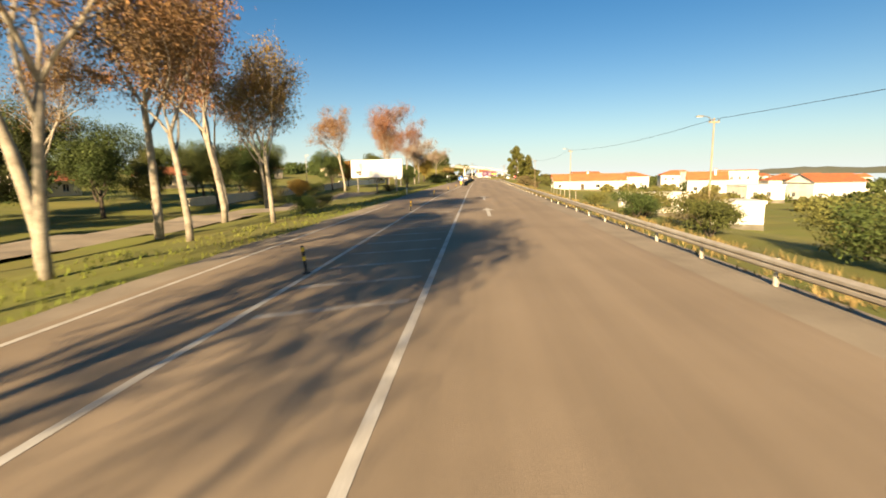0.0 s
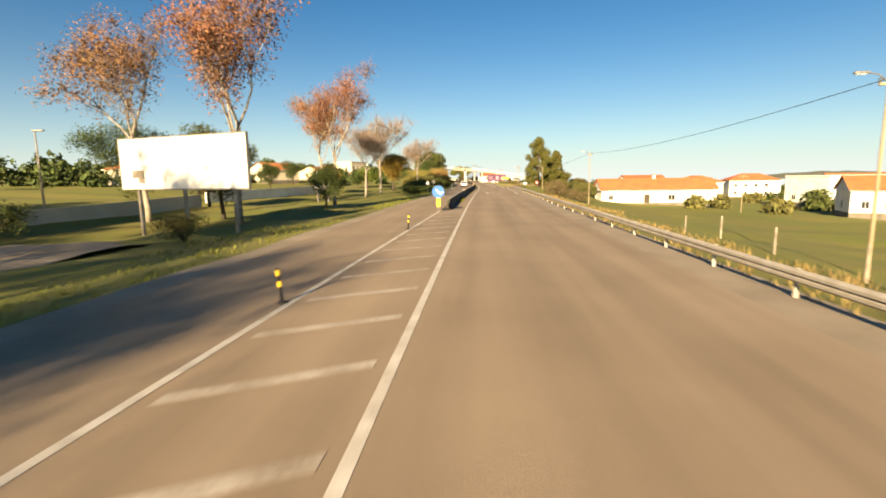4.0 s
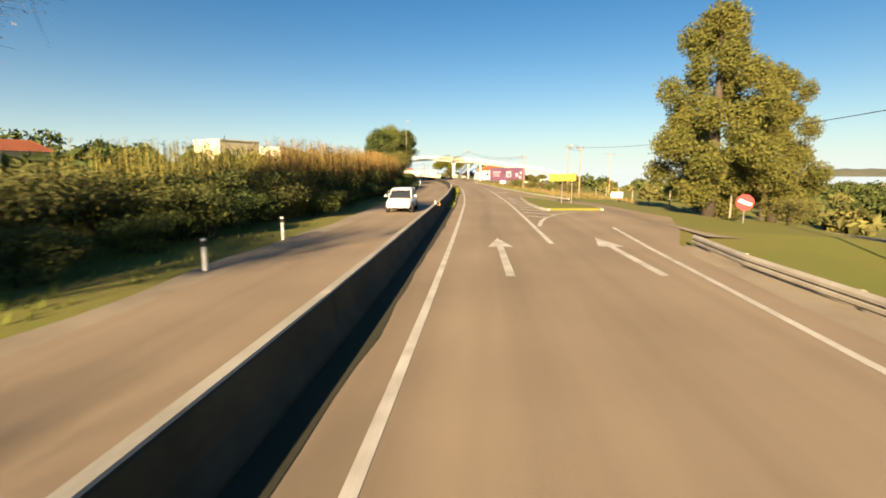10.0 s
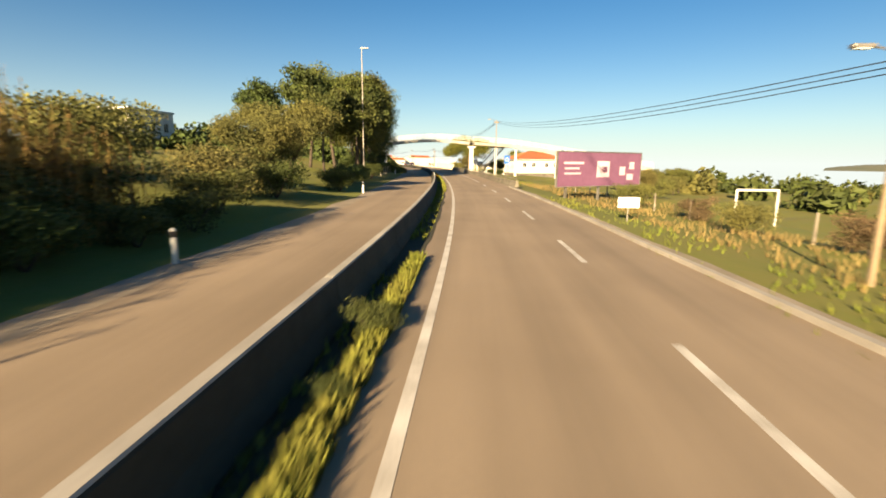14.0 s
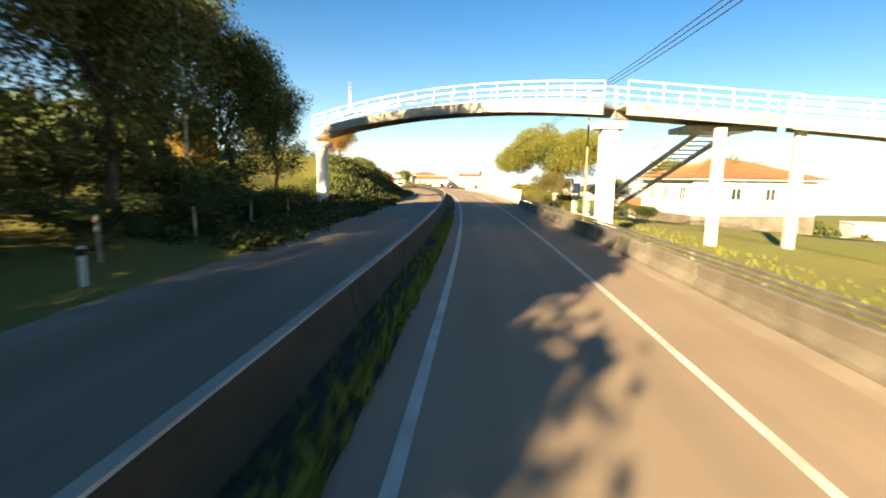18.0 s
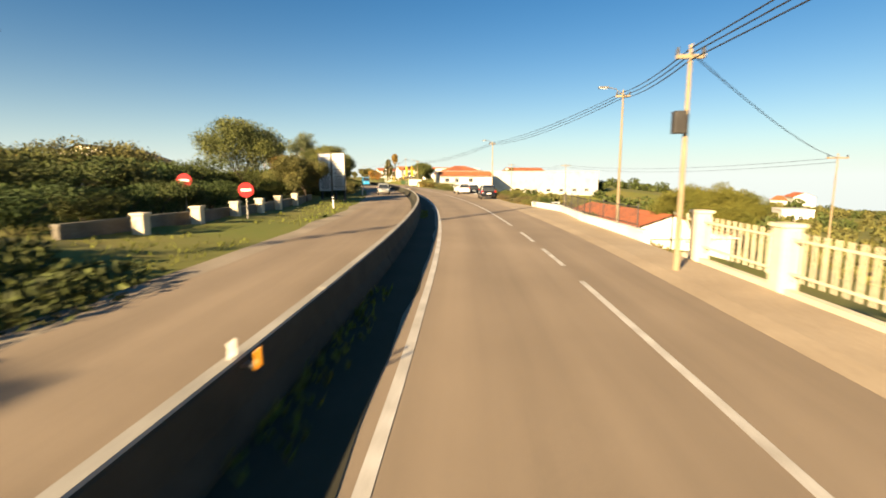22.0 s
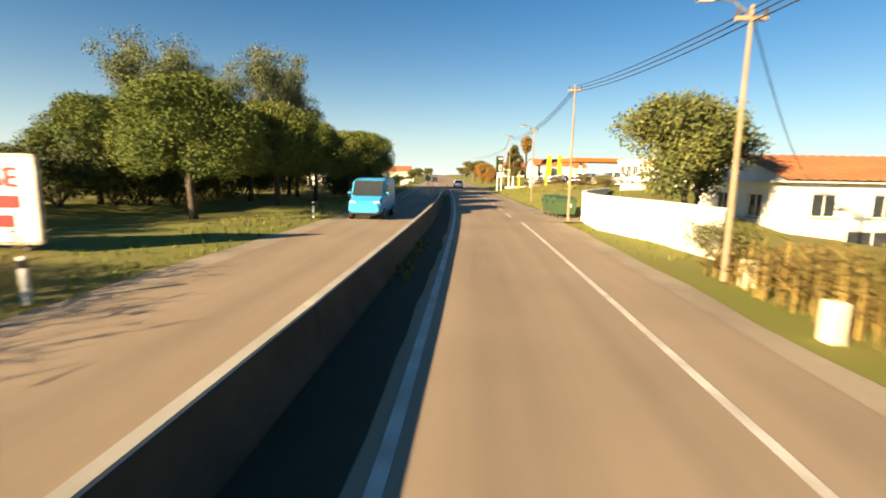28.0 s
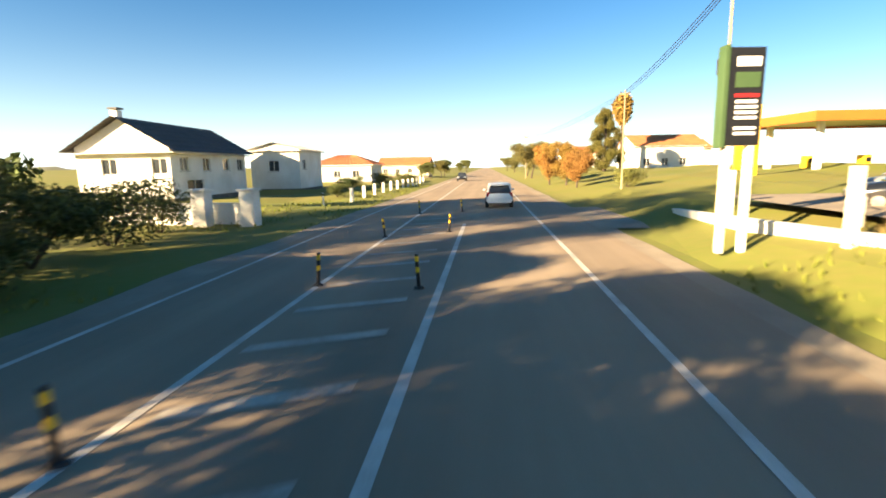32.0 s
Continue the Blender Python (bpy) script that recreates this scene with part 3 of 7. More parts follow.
# ---- the guard rail on the falling side, and the parapet by the footbridge ----
RAIL_Z = -0.42


def rail_e(s):
    return lerp([(-220, 7.25), (140, 7.2), (165, 7.0), (174, 7.2), (181, 8.6)], s)


guard = thing("guard_rail", Matrix(), "galvanised steel guard rail with a two-wave beam on short posts", "guard rail")
s = -60.0
tagged(part("verge", rail(-100, 176, lambda q: [(lerp(ROAD_R, q) + 0.7, -0.018), (6.4, land(q, 6.4) + 0.03), (7.4, land(q, 7.4) + 0.03), (8.1, land(q, 8.1) + 0.03), (8.1, land(q, 8.1) - 0.3), (lerp(ROAD_R, q) + 0.7, -0.6)], 2.0), SHOULDER), "sloping dry gravel bank under the guard rail", "verge", kind="structure")
first = None
while s < 176:
    def wave(q):
        x = rail_e(q)
        zs = [0.42, 0.48, 0.545, 0.58, 0.615, 0.68, 0.74]
        ds = [0.0, -0.085, -0.085, -0.01, -0.085, -0.085, 0.0]
        front = [(x + d, RAIL_Z + 0.02 + z) for z, d in zip(zs, ds)]
        return front + [(a + 0.012, b) for a, b in reversed(front)]
    part("rail_beam", rail(s, s + 4.02, wave, 4.0), RAILSTEEL, guard)
    bm = bmesh.new()
    box(bm, (0.10, 0.06, 1.15), (0, 0, -0.4), 0, 0.01)
    p = part("rail_post", bm, RAILSTEEL, guard) if first is None else same(first, "rail_post", guard, Matrix())
    p.matrix_basis = M(s + 0.2, rail_e(s + 0.2) + 0.10, RAIL_Z)
    first = first or p
    s += 4.0

parapet = thing("parapet", Matrix(), "grey concrete road parapet with a low steel rail on top", "parapet")
s = 272.0


def par_e(s):
    return lerp([(272, 5.8), (285, 5.25), (312, 5.5), (330, 5.25), (346, 5.3)], s)


while s < 346:
    part("parapet_segment", rail(s, s + 5.96, barrier_profile(par_e, 0.60, 0.22, 0.12), 3.0), CONCRETE, parapet)
    for z in (0.72, 0.84):
        part("parapet_rail", rail(s, s + 6.0, lambda q: [(par_e(q) - 0.03, z - 0.03), (par_e(q) + 0.03, z - 0.03), (par_e(q) + 0.03, z + 0.03), (par_e(q) - 0.03, z + 0.03)], 3.0), STEEL, parapet)
    for d in (0.5, 3.5):
        p = part("rail_post", cube((0.05, 0.05, 0.30), (0, 0, 0)), STEEL, parapet)
        p.matrix_basis = M(s + d, par_e(s + d), 0.58)
    s += 6.0
tagged(part("side_road", ([W(178, 9, 0.014), W(187, 9, 0.014), W(189, 20, -1.0), W(192, 40, -3.6), W(184, 40, -3.6), W(181, 20, -1.0)], [(0, 1, 2, 5), (5, 2, 3, 4)]), SHOULDER), "pale side road at the junction", "side road", kind="structure")
ISLE_L = [(190.5, 4.9), (192, 4.5), (197, 4.35), (204, 4.65), (206, 4.9)]
ISLE_R = [(190.5, 8.4), (192, 8.5), (195, 7.8), (200, 6.5), (206, 5.0)]
island = tagged(part("grass_island", rail(190.7, 205.8, lambda q: [(lerp(ISLE_L, q) + 0.16, -0.05), (lerp(ISLE_R, q) - 0.16, -0.05), (lerp(ISLE_R, q) - 0.16, 0.15), (lerp(ISLE_L, q) + 0.16, 0.15)], 1.0), GROUND), "raised grass island at the junction", "island", kind="structure")
for k, side in enumerate((ISLE_L, ISLE_R)):
    tagged(part("kerb", rail(190.5, 206, lambda q: [(lerp(side, q) - 0.02, -0.04), (lerp(side, q) + 0.15, -0.04), (lerp(side, q) + 0.15, 0.13), (lerp(side, q) - 0.02, 0.13)] if k == 0 else [(lerp(side, q) - 0.15, -0.04), (lerp(side, q) + 0.02, -0.04), (lerp(side, q) + 0.02, 0.13), (lerp(side, q) - 0.15, 0.13)], 1.0), PALE), "worn concrete kerb of the grass island", "kerb", kind="structure")
kerb = tagged(part("kerb", rail(203, 272, lambda q: [(lerp(ROAD_R, q), -0.05), (lerp(ROAD_R, q) + 0.18, -0.05), (lerp(ROAD_R, q) + 0.18, 0.11), (lerp(ROAD_R, q) + 0.02, 0.11)], 2.0), PALE), "worn concrete kerb beside the lane", "kerb", kind="structure")

# ---- vegetation ----
def leaves(rng, blobs, count, size, flat=0.6, shell=0.45):
    """Many small bent leaves or clumps in and on a set of egg-shaped bodies: (centre, radii)."""
    vol = np.array([r[0] * r[1] + r[1] * r[2] + r[0] * r[2] for _, r in blobs])
    pick = rng.choice(len(blobs), count, p=vol / vol.sum())
    cs = np.array([c for c, _ in blobs], float)[pick]
    rs = np.array([r for _, r in blobs], float)[pick]
    d = rng.normal(size=(count, 3))
    d /= np.linalg.norm(d, axis=1)[:, None]
    rad = 1 - shell * rng.random(count) ** 1.6 + 0.10 * rng.normal(size=count)
    p = cs + d * rs * rad[:, None]
    n = d * 0.7 + rng.normal(size=(count, 3)) * flat
    n /= np.linalg.norm(n, axis=1)[:, None]
    a = np.cross(n, rng.normal(size=(count, 3)))
    a /= np.linalg.norm(a, axis=1)[:, None]
    b = np.cross(n, a)
    sz = size * (0.55 + 0.9 * rng.random(count))[:, None]
    v = np.stack([p - a * sz, p - b * sz * 0.5 + n * sz * 0.2, p + a * sz, p + b * sz * 0.55 + n * sz * 0.15], 1).reshape(-1, 3)
    f = [(4 * i, 4 * i + 1, 4 * i + 2, 4 * i + 3) for i in range(count)]
    return v.tolist(), f


def limbs(rng, height, r0, levels=3, spread=0.5, first=0.4, fork=3, lean=0.0, thin=0.62):
    """A trunk with limbs that fork; gives the tubes and the tips."""
    vs, fs, tips = [], [], []

    def grow(p, d, length, r, lev):
        pts, rad = [p], [r]
        n = 5 if lev == 0 else 3
        q = p.copy()
        for i in range(n):
            d = (d + Vector(rng.normal(size=3) * (0.06 if lev == 0 else 0.16))).normalized()
            if lev > 0:
                d.z += 0.10
                d.normalize()
            q = q + d * (length / n)
            pts.append(q.copy())
            rad.append(max(0.006, r * (1 - (i + 1) / n * (1 - thin))))
        tube(vs, fs, pts, rad, 8 if lev == 0 else (5 if lev < 3 else 3), cap=lev == 0)
        if lev >= levels:
            tips.append(q)
            return
        for k in range(fork + (1 if lev == 0 else 0)):
            w = 2 * math.pi * (k + rng.random() * 0.7) / fork
            side = Vector((math.cos(w), math.sin(w), 0))
            nd = (d * (1 - spread) + side * spread + Vector((0, 0, 0.15))).normalized()
            start = pts[-1] if k < 2 else pts[-2]
            grow(start, nd, length * (0.62 + 0.25 * rng.random()) * (1.0 if lev else (1 - first) / first * 0.55), rad[-1] * (0.8 if k == 0 else 0.62), lev + 1)
        if lev >= 1:
            tips.append(q)

    grow(Vector((0, 0, -0.1)), Vector((lean, 0, 1)).normalized(), height * first, r0, 0)
    return vs, fs, tips


def tree(seed, label, m, height, kind, category="tree", name="tree"):
    rng = np.random.default_rng(seed)
    t = thing(name, m, label, category)
    if kind == "plane":      # tall pale trunk, brown leaves thinly held
        vs, fs, tips = limbs(rng, height, height * 0.0155, 3, 0.42, 0.42, 3)
        part("trunk", (vs, fs), BARK, t, smooth=True)
        tv, tf = [], []
        for p in tips:
            for k in range(9):
                q = p + Vector(rng.normal(size=3) * 0.7 + np.array([0, 0, 0.6]))
                tube(tv, tf, [p, (p + q) / 2 + Vector(rng.normal(size=3) * 0.08), q], [0.016, 0.011, 0.004], 3, False)
        part("twigs", (tv, tf), TWIG, t, "fine grey-brown twigs")
        part("crown", leaves(rng, [(tuple(p), (1.7, 1.7, 1.5)) for p in tips], 13000, 0.105, 0.9, 0.98), LEAF_BROWN, t, "thin crown of brown autumn leaves")
    elif kind == "bare":     # pale bare limbs with a haze of twigs
        vs, fs, tips = limbs(rng, height, height * 0.018, 3, 0.55, 0.42, 4)
        part("trunk", (vs, fs), BARK, t, smooth=True)
        tv, tf = [], []
        for p in tips:
            for k in range(26):
                d = Vector(rng.normal(size=3) * 0.8 + np.array([0, 0, 0.5]))
                q = p + d * 0.9
                tube(tv, tf, [p, (p + q) / 2 + Vector(rng.normal(size=3) * 0.06), q], [0.012, 0.008, 0.003], 3, False)
        part("crown", (tv, tf), TWIG, t, "fine bare twigs")
        part("last_leaves", leaves(rng, [(tuple(p), (1.2, 1.2, 1.1)) for p in tips], 12000, 0.045, 0.9, 0.95), LEAF_PALE, t, "pale withered leaves on the twigs")
    elif kind == "conifer":  # dense dark cypress shape, wide at the foot
        vs, fs = tube([], [], [(0, 0, -0.2), (0.1, 0, height * 0.5), (0, 0.1, height * 0.95)], [height * 0.035, height * 0.022, 0.03], 8)
        part("trunk", (vs, fs), DARKBARK, t, smooth=True)
        blobs = []
        for i in range(46):
            h = 0.10 + 0.88 * (i / 45) ** 0.9
            w = 0.50 * (1 - h) ** 0.6 + 0.03
            a = rng.random() * 6.28
            r = height * w * (0.25 + 0.6 * rng.random())
            blobs.append(((math.cos(a) * r, math.sin(a) * r, h * height), (height * (0.055 + 0.05 * (1 - h)),) * 2 + (height * 0.075,)))
        part("crown", leaves(rng, blobs, 70000, 0.085, 0.7, 0.7), LEAF_CONIFER, t, "dense sunlit green crown")
    elif kind == "stone_pine":   # forked trunk under a wide flat-bottomed umbrella
        vs, fs, tips = limbs(rng, height, height * 0.03, 2, 0.62, 0.42, 3)
        part("trunk", (vs, fs), DARKBARK, t, smooth=True)
        blobs = []
        wide = height * 0.60
        for i in range(74):
            a, u = rng.random() * 6.28, math.sqrt(rng.random())
            r = wide * u
            top, low = height * (0.88 - 0.26 * u ** 2.4), height * (0.42 + 0.04 * u)
            z = top - (top - low) * rng.random() ** 1.7
            k = 0.075 + 0.055 * rng.random()
            blobs.append(((math.cos(a) * r, math.sin(a) * r, z), (height * k * 1.15, height * k * 1.15, height * k)))
        part("crown", leaves(rng, blobs, 100000, 0.075, 0.55, 0.30), LEAF_PINE, t, "wide sunlit umbrella of pine needles in puffs")
    elif kind == "round_pine":   # low round pine of the grove
        vs, fs, tips = limbs(rng, height, height * 0.03, 2, 0.5, 0.4, 3)
        part("trunk", (vs, fs), DARKBARK, t, smooth=True)
        blobs = []
        for i in range(60):
            a, b = rng.random() * 6.28, rng.random() * 1.7 - 0.25
            r = height * 0.46 * (0.5 + 0.5 * rng.random())
            blobs.append(((math.cos(a) * math.cos(b) * r, math.sin(a) * math.cos(b) * r, height * (0.47 + 0.40 * math.sin(b))), (height * 0.13, height * 0.13, height * 0.11)))
        part("crown", leaves(rng, blobs, 52000, 0.068, 0.6, 0.45), LEAF_GROVE, t, "rounded crown of green needles")
    elif kind == "eucalyptus":
        vs, fs, tips = limbs(rng, height, height * 0.016, 3, 0.36, 0.42, 3)
        part("trunk", (vs, fs), BARK, t, smooth=True)
        blobs = [(tuple(p), (1.3, 1.3, 1.0)) for p in tips]
        part("crown", leaves(rng, blobs, 10500, 0.10, 0.9, 0.8), LEAF_EUC, t, "loose grey-green crown with gaps")
    elif kind in ("dark", "olive", "orange"):   # broad-leaved tree
        vs, fs, tips = limbs(rng, height, height * 0.028, 3, 0.5, 0.3, 3)
        part("trunk", (vs, fs), DARKBARK, t, smooth=True)
        blobs = [(tuple(p), (height * 0.13, height * 0.13, height * 0.11)) for p in tips]
        blobs += [((rng.normal() * height * 0.15, rng.normal() * height * 0.15, height * (0.3 + 0.5 * rng.random())), (height * 0.16,) * 3) for _ in range(8)]
        part("crown", leaves(rng, blobs, 27000, 0.078 * (height / 7) ** 0.4, 0.8, 0.8), {"dark": LEAF_DARK, "olive": LEAF_OLIVE, "orange": LEAF_ORANGE}[kind], t, "uneven leafy crown")
    elif kind == "deep":         # tall, dense and dark down to the ground
        vs, fs, tips = limbs(rng, height, height * 0.02, 3, 0.42, 0.4, 3)
        part("trunk", (vs, fs), DARKBARK, t, smooth=True)
        blobs = [(tuple(p), (1.4, 1.4, 1.2)) for p in tips]
        for i in range(46):
            a, h = rng.random() * 6.28, 0.30 + 0.64 * rng.random()
            r = height * 0.26 * (1 - abs(h - 0.5)) * rng.random() ** 0.5
            blobs.append(((math.cos(a) * r, math.sin(a) * r, h * height), (1.3, 1.3, 1.1)))
        part("crown", leaves(rng, blobs, 30000, 0.105, 0.8, 0.8), LEAF_DEEP, t, "deep dark green crown")
    elif kind == "high":         # bare slim trunk, dark crown high up
        vs, fs, tips = limbs(rng, height, height * 0.018, 3, 0.45, 0.55, 3)
        part("trunk", (vs, fs), DARKBARK, t, smooth=True)
        blobs = [(tuple(p), (1.0, 1.0, 0.8)) for p in tips]
        for i in range(20):
            a, h = rng.random() * 6.28, 0.58 + 0.4 * rng.random()
            r = height * 0.26 * rng.random() ** 0.5
            blobs.append(((math.cos(a) * r, math.sin(a) * r, h * height), (1.1, 1.1, 0.8)))
        part("crown", leaves(rng, blobs, 11000, 0.16, 0.8, 0.8), LEAF_DARK, t, "dark green crown above a bare trunk")
    elif kind == "palm":
        vs, fs = tube([], [], [(0, 0, -0.2), (0.1, 0, height * 0.5), (0, 0, height * 0.8)], [0.35, 0.26, 0.3], 10)
        part("trunk", (vs, fs), DARKBARK, t)
        part("crown", leaves(rng, [((0, 0, height * 0.87), (1.5, 1.5, 2.2)), ((0, 0, height * 0.75), (1.0, 1.0, 1.3))], 2600, 0.3, 0.9, 0.6), LEAF_ORANGE, t, "round shaggy head of brownish fronds")
    return t


def shrub(seed, label, m, size, material, category="bush", name="bush", count=5600, leaf=0.068):
    """A bush: stems and an uneven mass of leaves."""
    rng = np.random.default_rng(seed)
    t = thing(name, m, label, category)
    sx, sy, sz = size
    vs, fs = [], []
    for k in range(6):
        a = rng.random() * 6.28
        q = Vector((math.cos(a) * sx * 0.3, math.sin(a) * sy * 0.3, sz * 0.6))
        tube(vs, fs, [Vector((0, 0, -0.1)), q * 0.5 + Vector((0, 0, 0.1)), q], [0.05, 0.035, 0.015], 5)
    part("stem", (vs, fs), DARKBARK, t)
    blobs = []
    for k in range(16):
        x, y, z = (rng.random() - 0.5) * sx, (rng.random() - 0.5) * sy, sz * (0.2 + 0.62 * rng.random())
        w = 0.2 + 0.16 * rng.random()
        blobs.append(((x * 0.75, y * 0.75, z), (sx * w * 0.8, sy * w * 0.8, sz * w * 0.75)))
    part("foliage", leaves(rng, blobs, count, leaf, 0.8, 0.6), material, t)
    return t


def put(src, s, e, size=1.0, turn=0.0, label="", dz=0.0):
    c = copy_thing(src, M(s, e, land(s, e) + dz, turn, size))
    if label:
        c["label"] = label
    return c


# plane trees on the verge before the median
P1 = tree(1, "tall plane tree with pale bark and thin brown autumn leaves", M(26.5, -18.2, land(26.5, -18.2), 10), 18, "plane")
P2 = tree(2, "tall plane tree with pale forked trunk and brown leaves", M(49.8, -26.5, land(49.8, -26.5), 100), 19, "plane")
for s, e, k, a, src in ((17.4, -16.8, 1.0, 60, P2), (38.6, -20.7, 0.95, 30, P2), (56.4, -24.9, 0.9, 140, P1), (8, -22, 1.0, 80, P1), (30, -34, 1.0, 200, P1), (42, -40, 0.9, 300, P2), (97.8, -26.8, 0.86, 20, P2), (94.5, -17.4, 0.92, 200, P1), (114.5, -16.6, 0.78, 310, P2), (137.2, -25.3, 0.88, 50, P1)):
    put(src, s, e, k, a)
for s, e, k, a, src in ((-16, -10.5, 0.78, 110, P2), (-11, -9.0, 0.72, 20, P1), (-5, -14, 0.7, 280, P2), (30, -12.9, 0.60, 150, P1), (22, -13.6, 0.64, 10, P2), (13, -12.5, 0.7, 200, P2)):
    put(src, s, e, k, a)
B1 = tree(5, "bare pale tree with a haze of fine twigs beside the road", M(169.5, -14.6, land(169.5, -14.6), 215), 12.0, "bare")
put(B1, 130.6, -17.1, 0.88, 100, "bare pale tree with a forked white trunk")
put(B1, 142.7, -17.5, 1.15, 220)
# dark evergreens behind
D1 = tree(7, "dark evergreen tree with a dense crown", M(47, -38, land(47, -38)), 9, "dark")
D2 = tree(8, "dark evergreen tree with an uneven crown", M(97, -20, land(97, -20), 50), 7, "dark")
for s, e, k, a, src in ((62, -34, 0.9, 20, D1), (30, -46, 1.0, 99, D2), (76, -44, 0.8, 150, D1), (103, -31, 0.9, 80, D1), (108, -15.5, 0.62, 200, D2), (80, -35, 1.0, 60, D1), (85, -41, 1.15, 160, D2), (74, -37, 0.9, 260, D1), (20, -42, 1.1, 10, D1), (10, -45, 1.3, 200, D2), (36, -50, 1.3, 40, D1), (45, -48, 1.2, 140, D2), (55, -52, 1.3, 240, D1), (66, -54, 1.2, 340, D2), (84, -50, 1.0, 40, D1), (52, -36, 0.8, 40, D2), (25, -34, 0.7, 140, D2), (88, -60, 1.2, 40, D2), (5, -36, 1.1, 70, D2), (120, -36, 0.8, 10, D1), (150, -40, 0.7, 10, D2), (168, -28, 0.5, 70, D2), (175, -45, 0.6, 170, D1)):
    put(src, s, e, k, a)
O1 = tree(9, "rounded tree with golden brown leaves", M(152, -17, land(152, -17)), 7.5, "orange")
for s, e, k, a in ((145, -27, 0.75, 90), (112, -30, 0.9, 160), (70, -26, 0.5, 10), (330, -16, 0.5, 80), (360, -14.5, 0.6, 10), (365, -17, 0.45, 90)):
    put(O1, s, e, k, a)
# right-hand conifers by the junction
C1 = tree(11, "tall dense conifer beside the junction", M(190.5, 14.9, land(190.5, 14.9)), 12.3, "conifer")
put(C1, 192.5, 20.0, 0.80, 120, "second dense conifer beside the junction")
put(C1, 203, 20, 0.62, 200)
L1 = tree(12, "leafy olive-green tree beside the road", M(204, 24, land(204, 24)), 5.5, "olive")
L2 = tree(13, "olive-green tree with a rounded crown", M(262, -13, land(262, -13), 30), 6.6, "olive")
for s, e, k, a, src in ((255, -12.5, 0.78, 10, L2), (283, 24, 0.6, 10, L1), (289, 22, 0.55, 80, L1), (302, 27, 0.5, 0, L1), (272, 18.5, 0.55, 44, L1), (294, 33, 0.6, 99, L2), (210, 30, 0.8, 120, L2), (172, 25, 0.55, 30, L1), (160, 18, 0.4, 300, L1)):
    put(src, s, e, k, a)
# dark pines that shade the road before the footbridge
DP = tree(14, "tall dark tree on the bank with a deep crown", M(286, -14.5, land(286, -14.5)), 12, "deep")
for i, (s, e, k, a) in enumerate(((327.5, -12.6, 0.80, 60), (333.5, -12.8, 0.60, 190), (292, -11.8, 0.95, 220), (299, -14, 1.05, 300), (309, -12.6, 1.22, 20), (311, -14, 0.85, 100), (317, -11.8, 0.95, 180), (324, -14.5, 0.8, 250), (312, -19, 1.0, 290))):
    put(DP, s, e, k, a)
HP = tree(24, "slim dark pine with a high crown beside the verge", M(284.5, -11.8, land(284.5, -11.8)), 9.0, "high")
for s, e, k, a in ((280, -14.5, 0.95, 120), (288, -11.2, 1.3, 200), (284, -17, 1.2, 10), (292, -12.5, 1.35, 80), (270, -18, 0.8, 50)):
    put(HP, s, e, k, a)
# the big umbrella pine after the footbridge
SP = tree(15, "large umbrella pine with a wide sunlit crown", M(361.5, 11.2, land(361.5, 11.2) - 0.1), 10.6, "stone_pine")
put(SP, 420, 22, 0.6, 100, "umbrella pine behind the houses")
L3 = tree(16, "grey-green leafy tree beside the houses", M(360, 25, land(360, 25)), 7.6, "olive")
put(L3, 356, 30, 1.0, 70)
put(L3, 356.5, 9.8, 0.52, 140, "small yellow-green tree beside the fence")
put(L3, 378, 24, 0.8, 170)
# broad trees and willow-like thicket on the far side after the hoarding
for s, e, k, a, src in ((453, -13.5, 0.66, 80, L3), (424.5, -17.4, 0.95, 20, L3), (426.5, -12.4, 0.66, 160, L2), (430, -14.2, 0.78, 300, L1), (424.6, -12.9, 0.82, 60, L1), (441, -15, 0.45, 10, O1), (444.5, -14.4, 0.5, 100, O1), (448, -15, 0.48, 190, O1), (451.5, -14, 0.5, 280, O1), (458, -13, 1.0, 150, L2), (464, -14.5, 0.92, 230, L3), (450, -19, 0.5, 20, O1), (457, -20, 0.75, 60, O1), (470, -13, 1.1, 120, L2), (474, -16, 1.0, 200, L3), (480, -12.5, 0.7, 10, O1)):
    put(src, s, e, k, a)
# the pine grove
RP = tree(18, "round green pine of the roadside grove", M(514, -14.2, land(514, -14.2)), 7.5, "round_pine")
for s, e, k, a in ((519, -16.5, 1.05, 60), (524, -13, 0.98, 120), (529, -17, 1.05, 180), (533, -12.8, 0.95, 240), (538, -16, 1.0, 20), (541.5, -11.4, 0.95, 80), (547, -10.6, 1.0, 140), (552, -12.5, 0.85, 190), (520, -23, 0.95, 99), (526, -24, 1.1, 10), (536, -23, 1.05, 210), (545, -19, 1.0, 33), (556, -13, 0.55, 60)):
    put(RP, s, e - 0.6, k, a)
EU = tree(19, "tall loose eucalyptus behind the pines", M(545, -32, land(545, -32)), 16.5, "eucalyptus")
for s, e, k, a in ((551, -31, 1.0, 50), (556, -35, 0.95, 120), (548, -38, 1.1, 10), (561, -30, 0.85, 330), (549, -21.5, 0.95, 140), (553.5, -24, 1.0, 220), (558, -20.5, 0.85, 60), (545, -25, 0.95, 290), (567, -32, 0.7, 80)):
    put(EU, s, e, k, a)
put(RP, 170, -26, 0.68, 200, "small round dark pine beside a sloping lawn")
PALM = tree(20, "palm tree with a shaggy brown head", M(636, 22.5, land(636, 22.5)), 11.5, "palm")
C2 = put(C1, 628, 18, 0.75, 40, "dark spruce behind the filling station")
TL = tree(21, "orange-brown shrub-like tree beside the road", M(604, 8.5, land(604, 8.5)), 4.4, "orange")
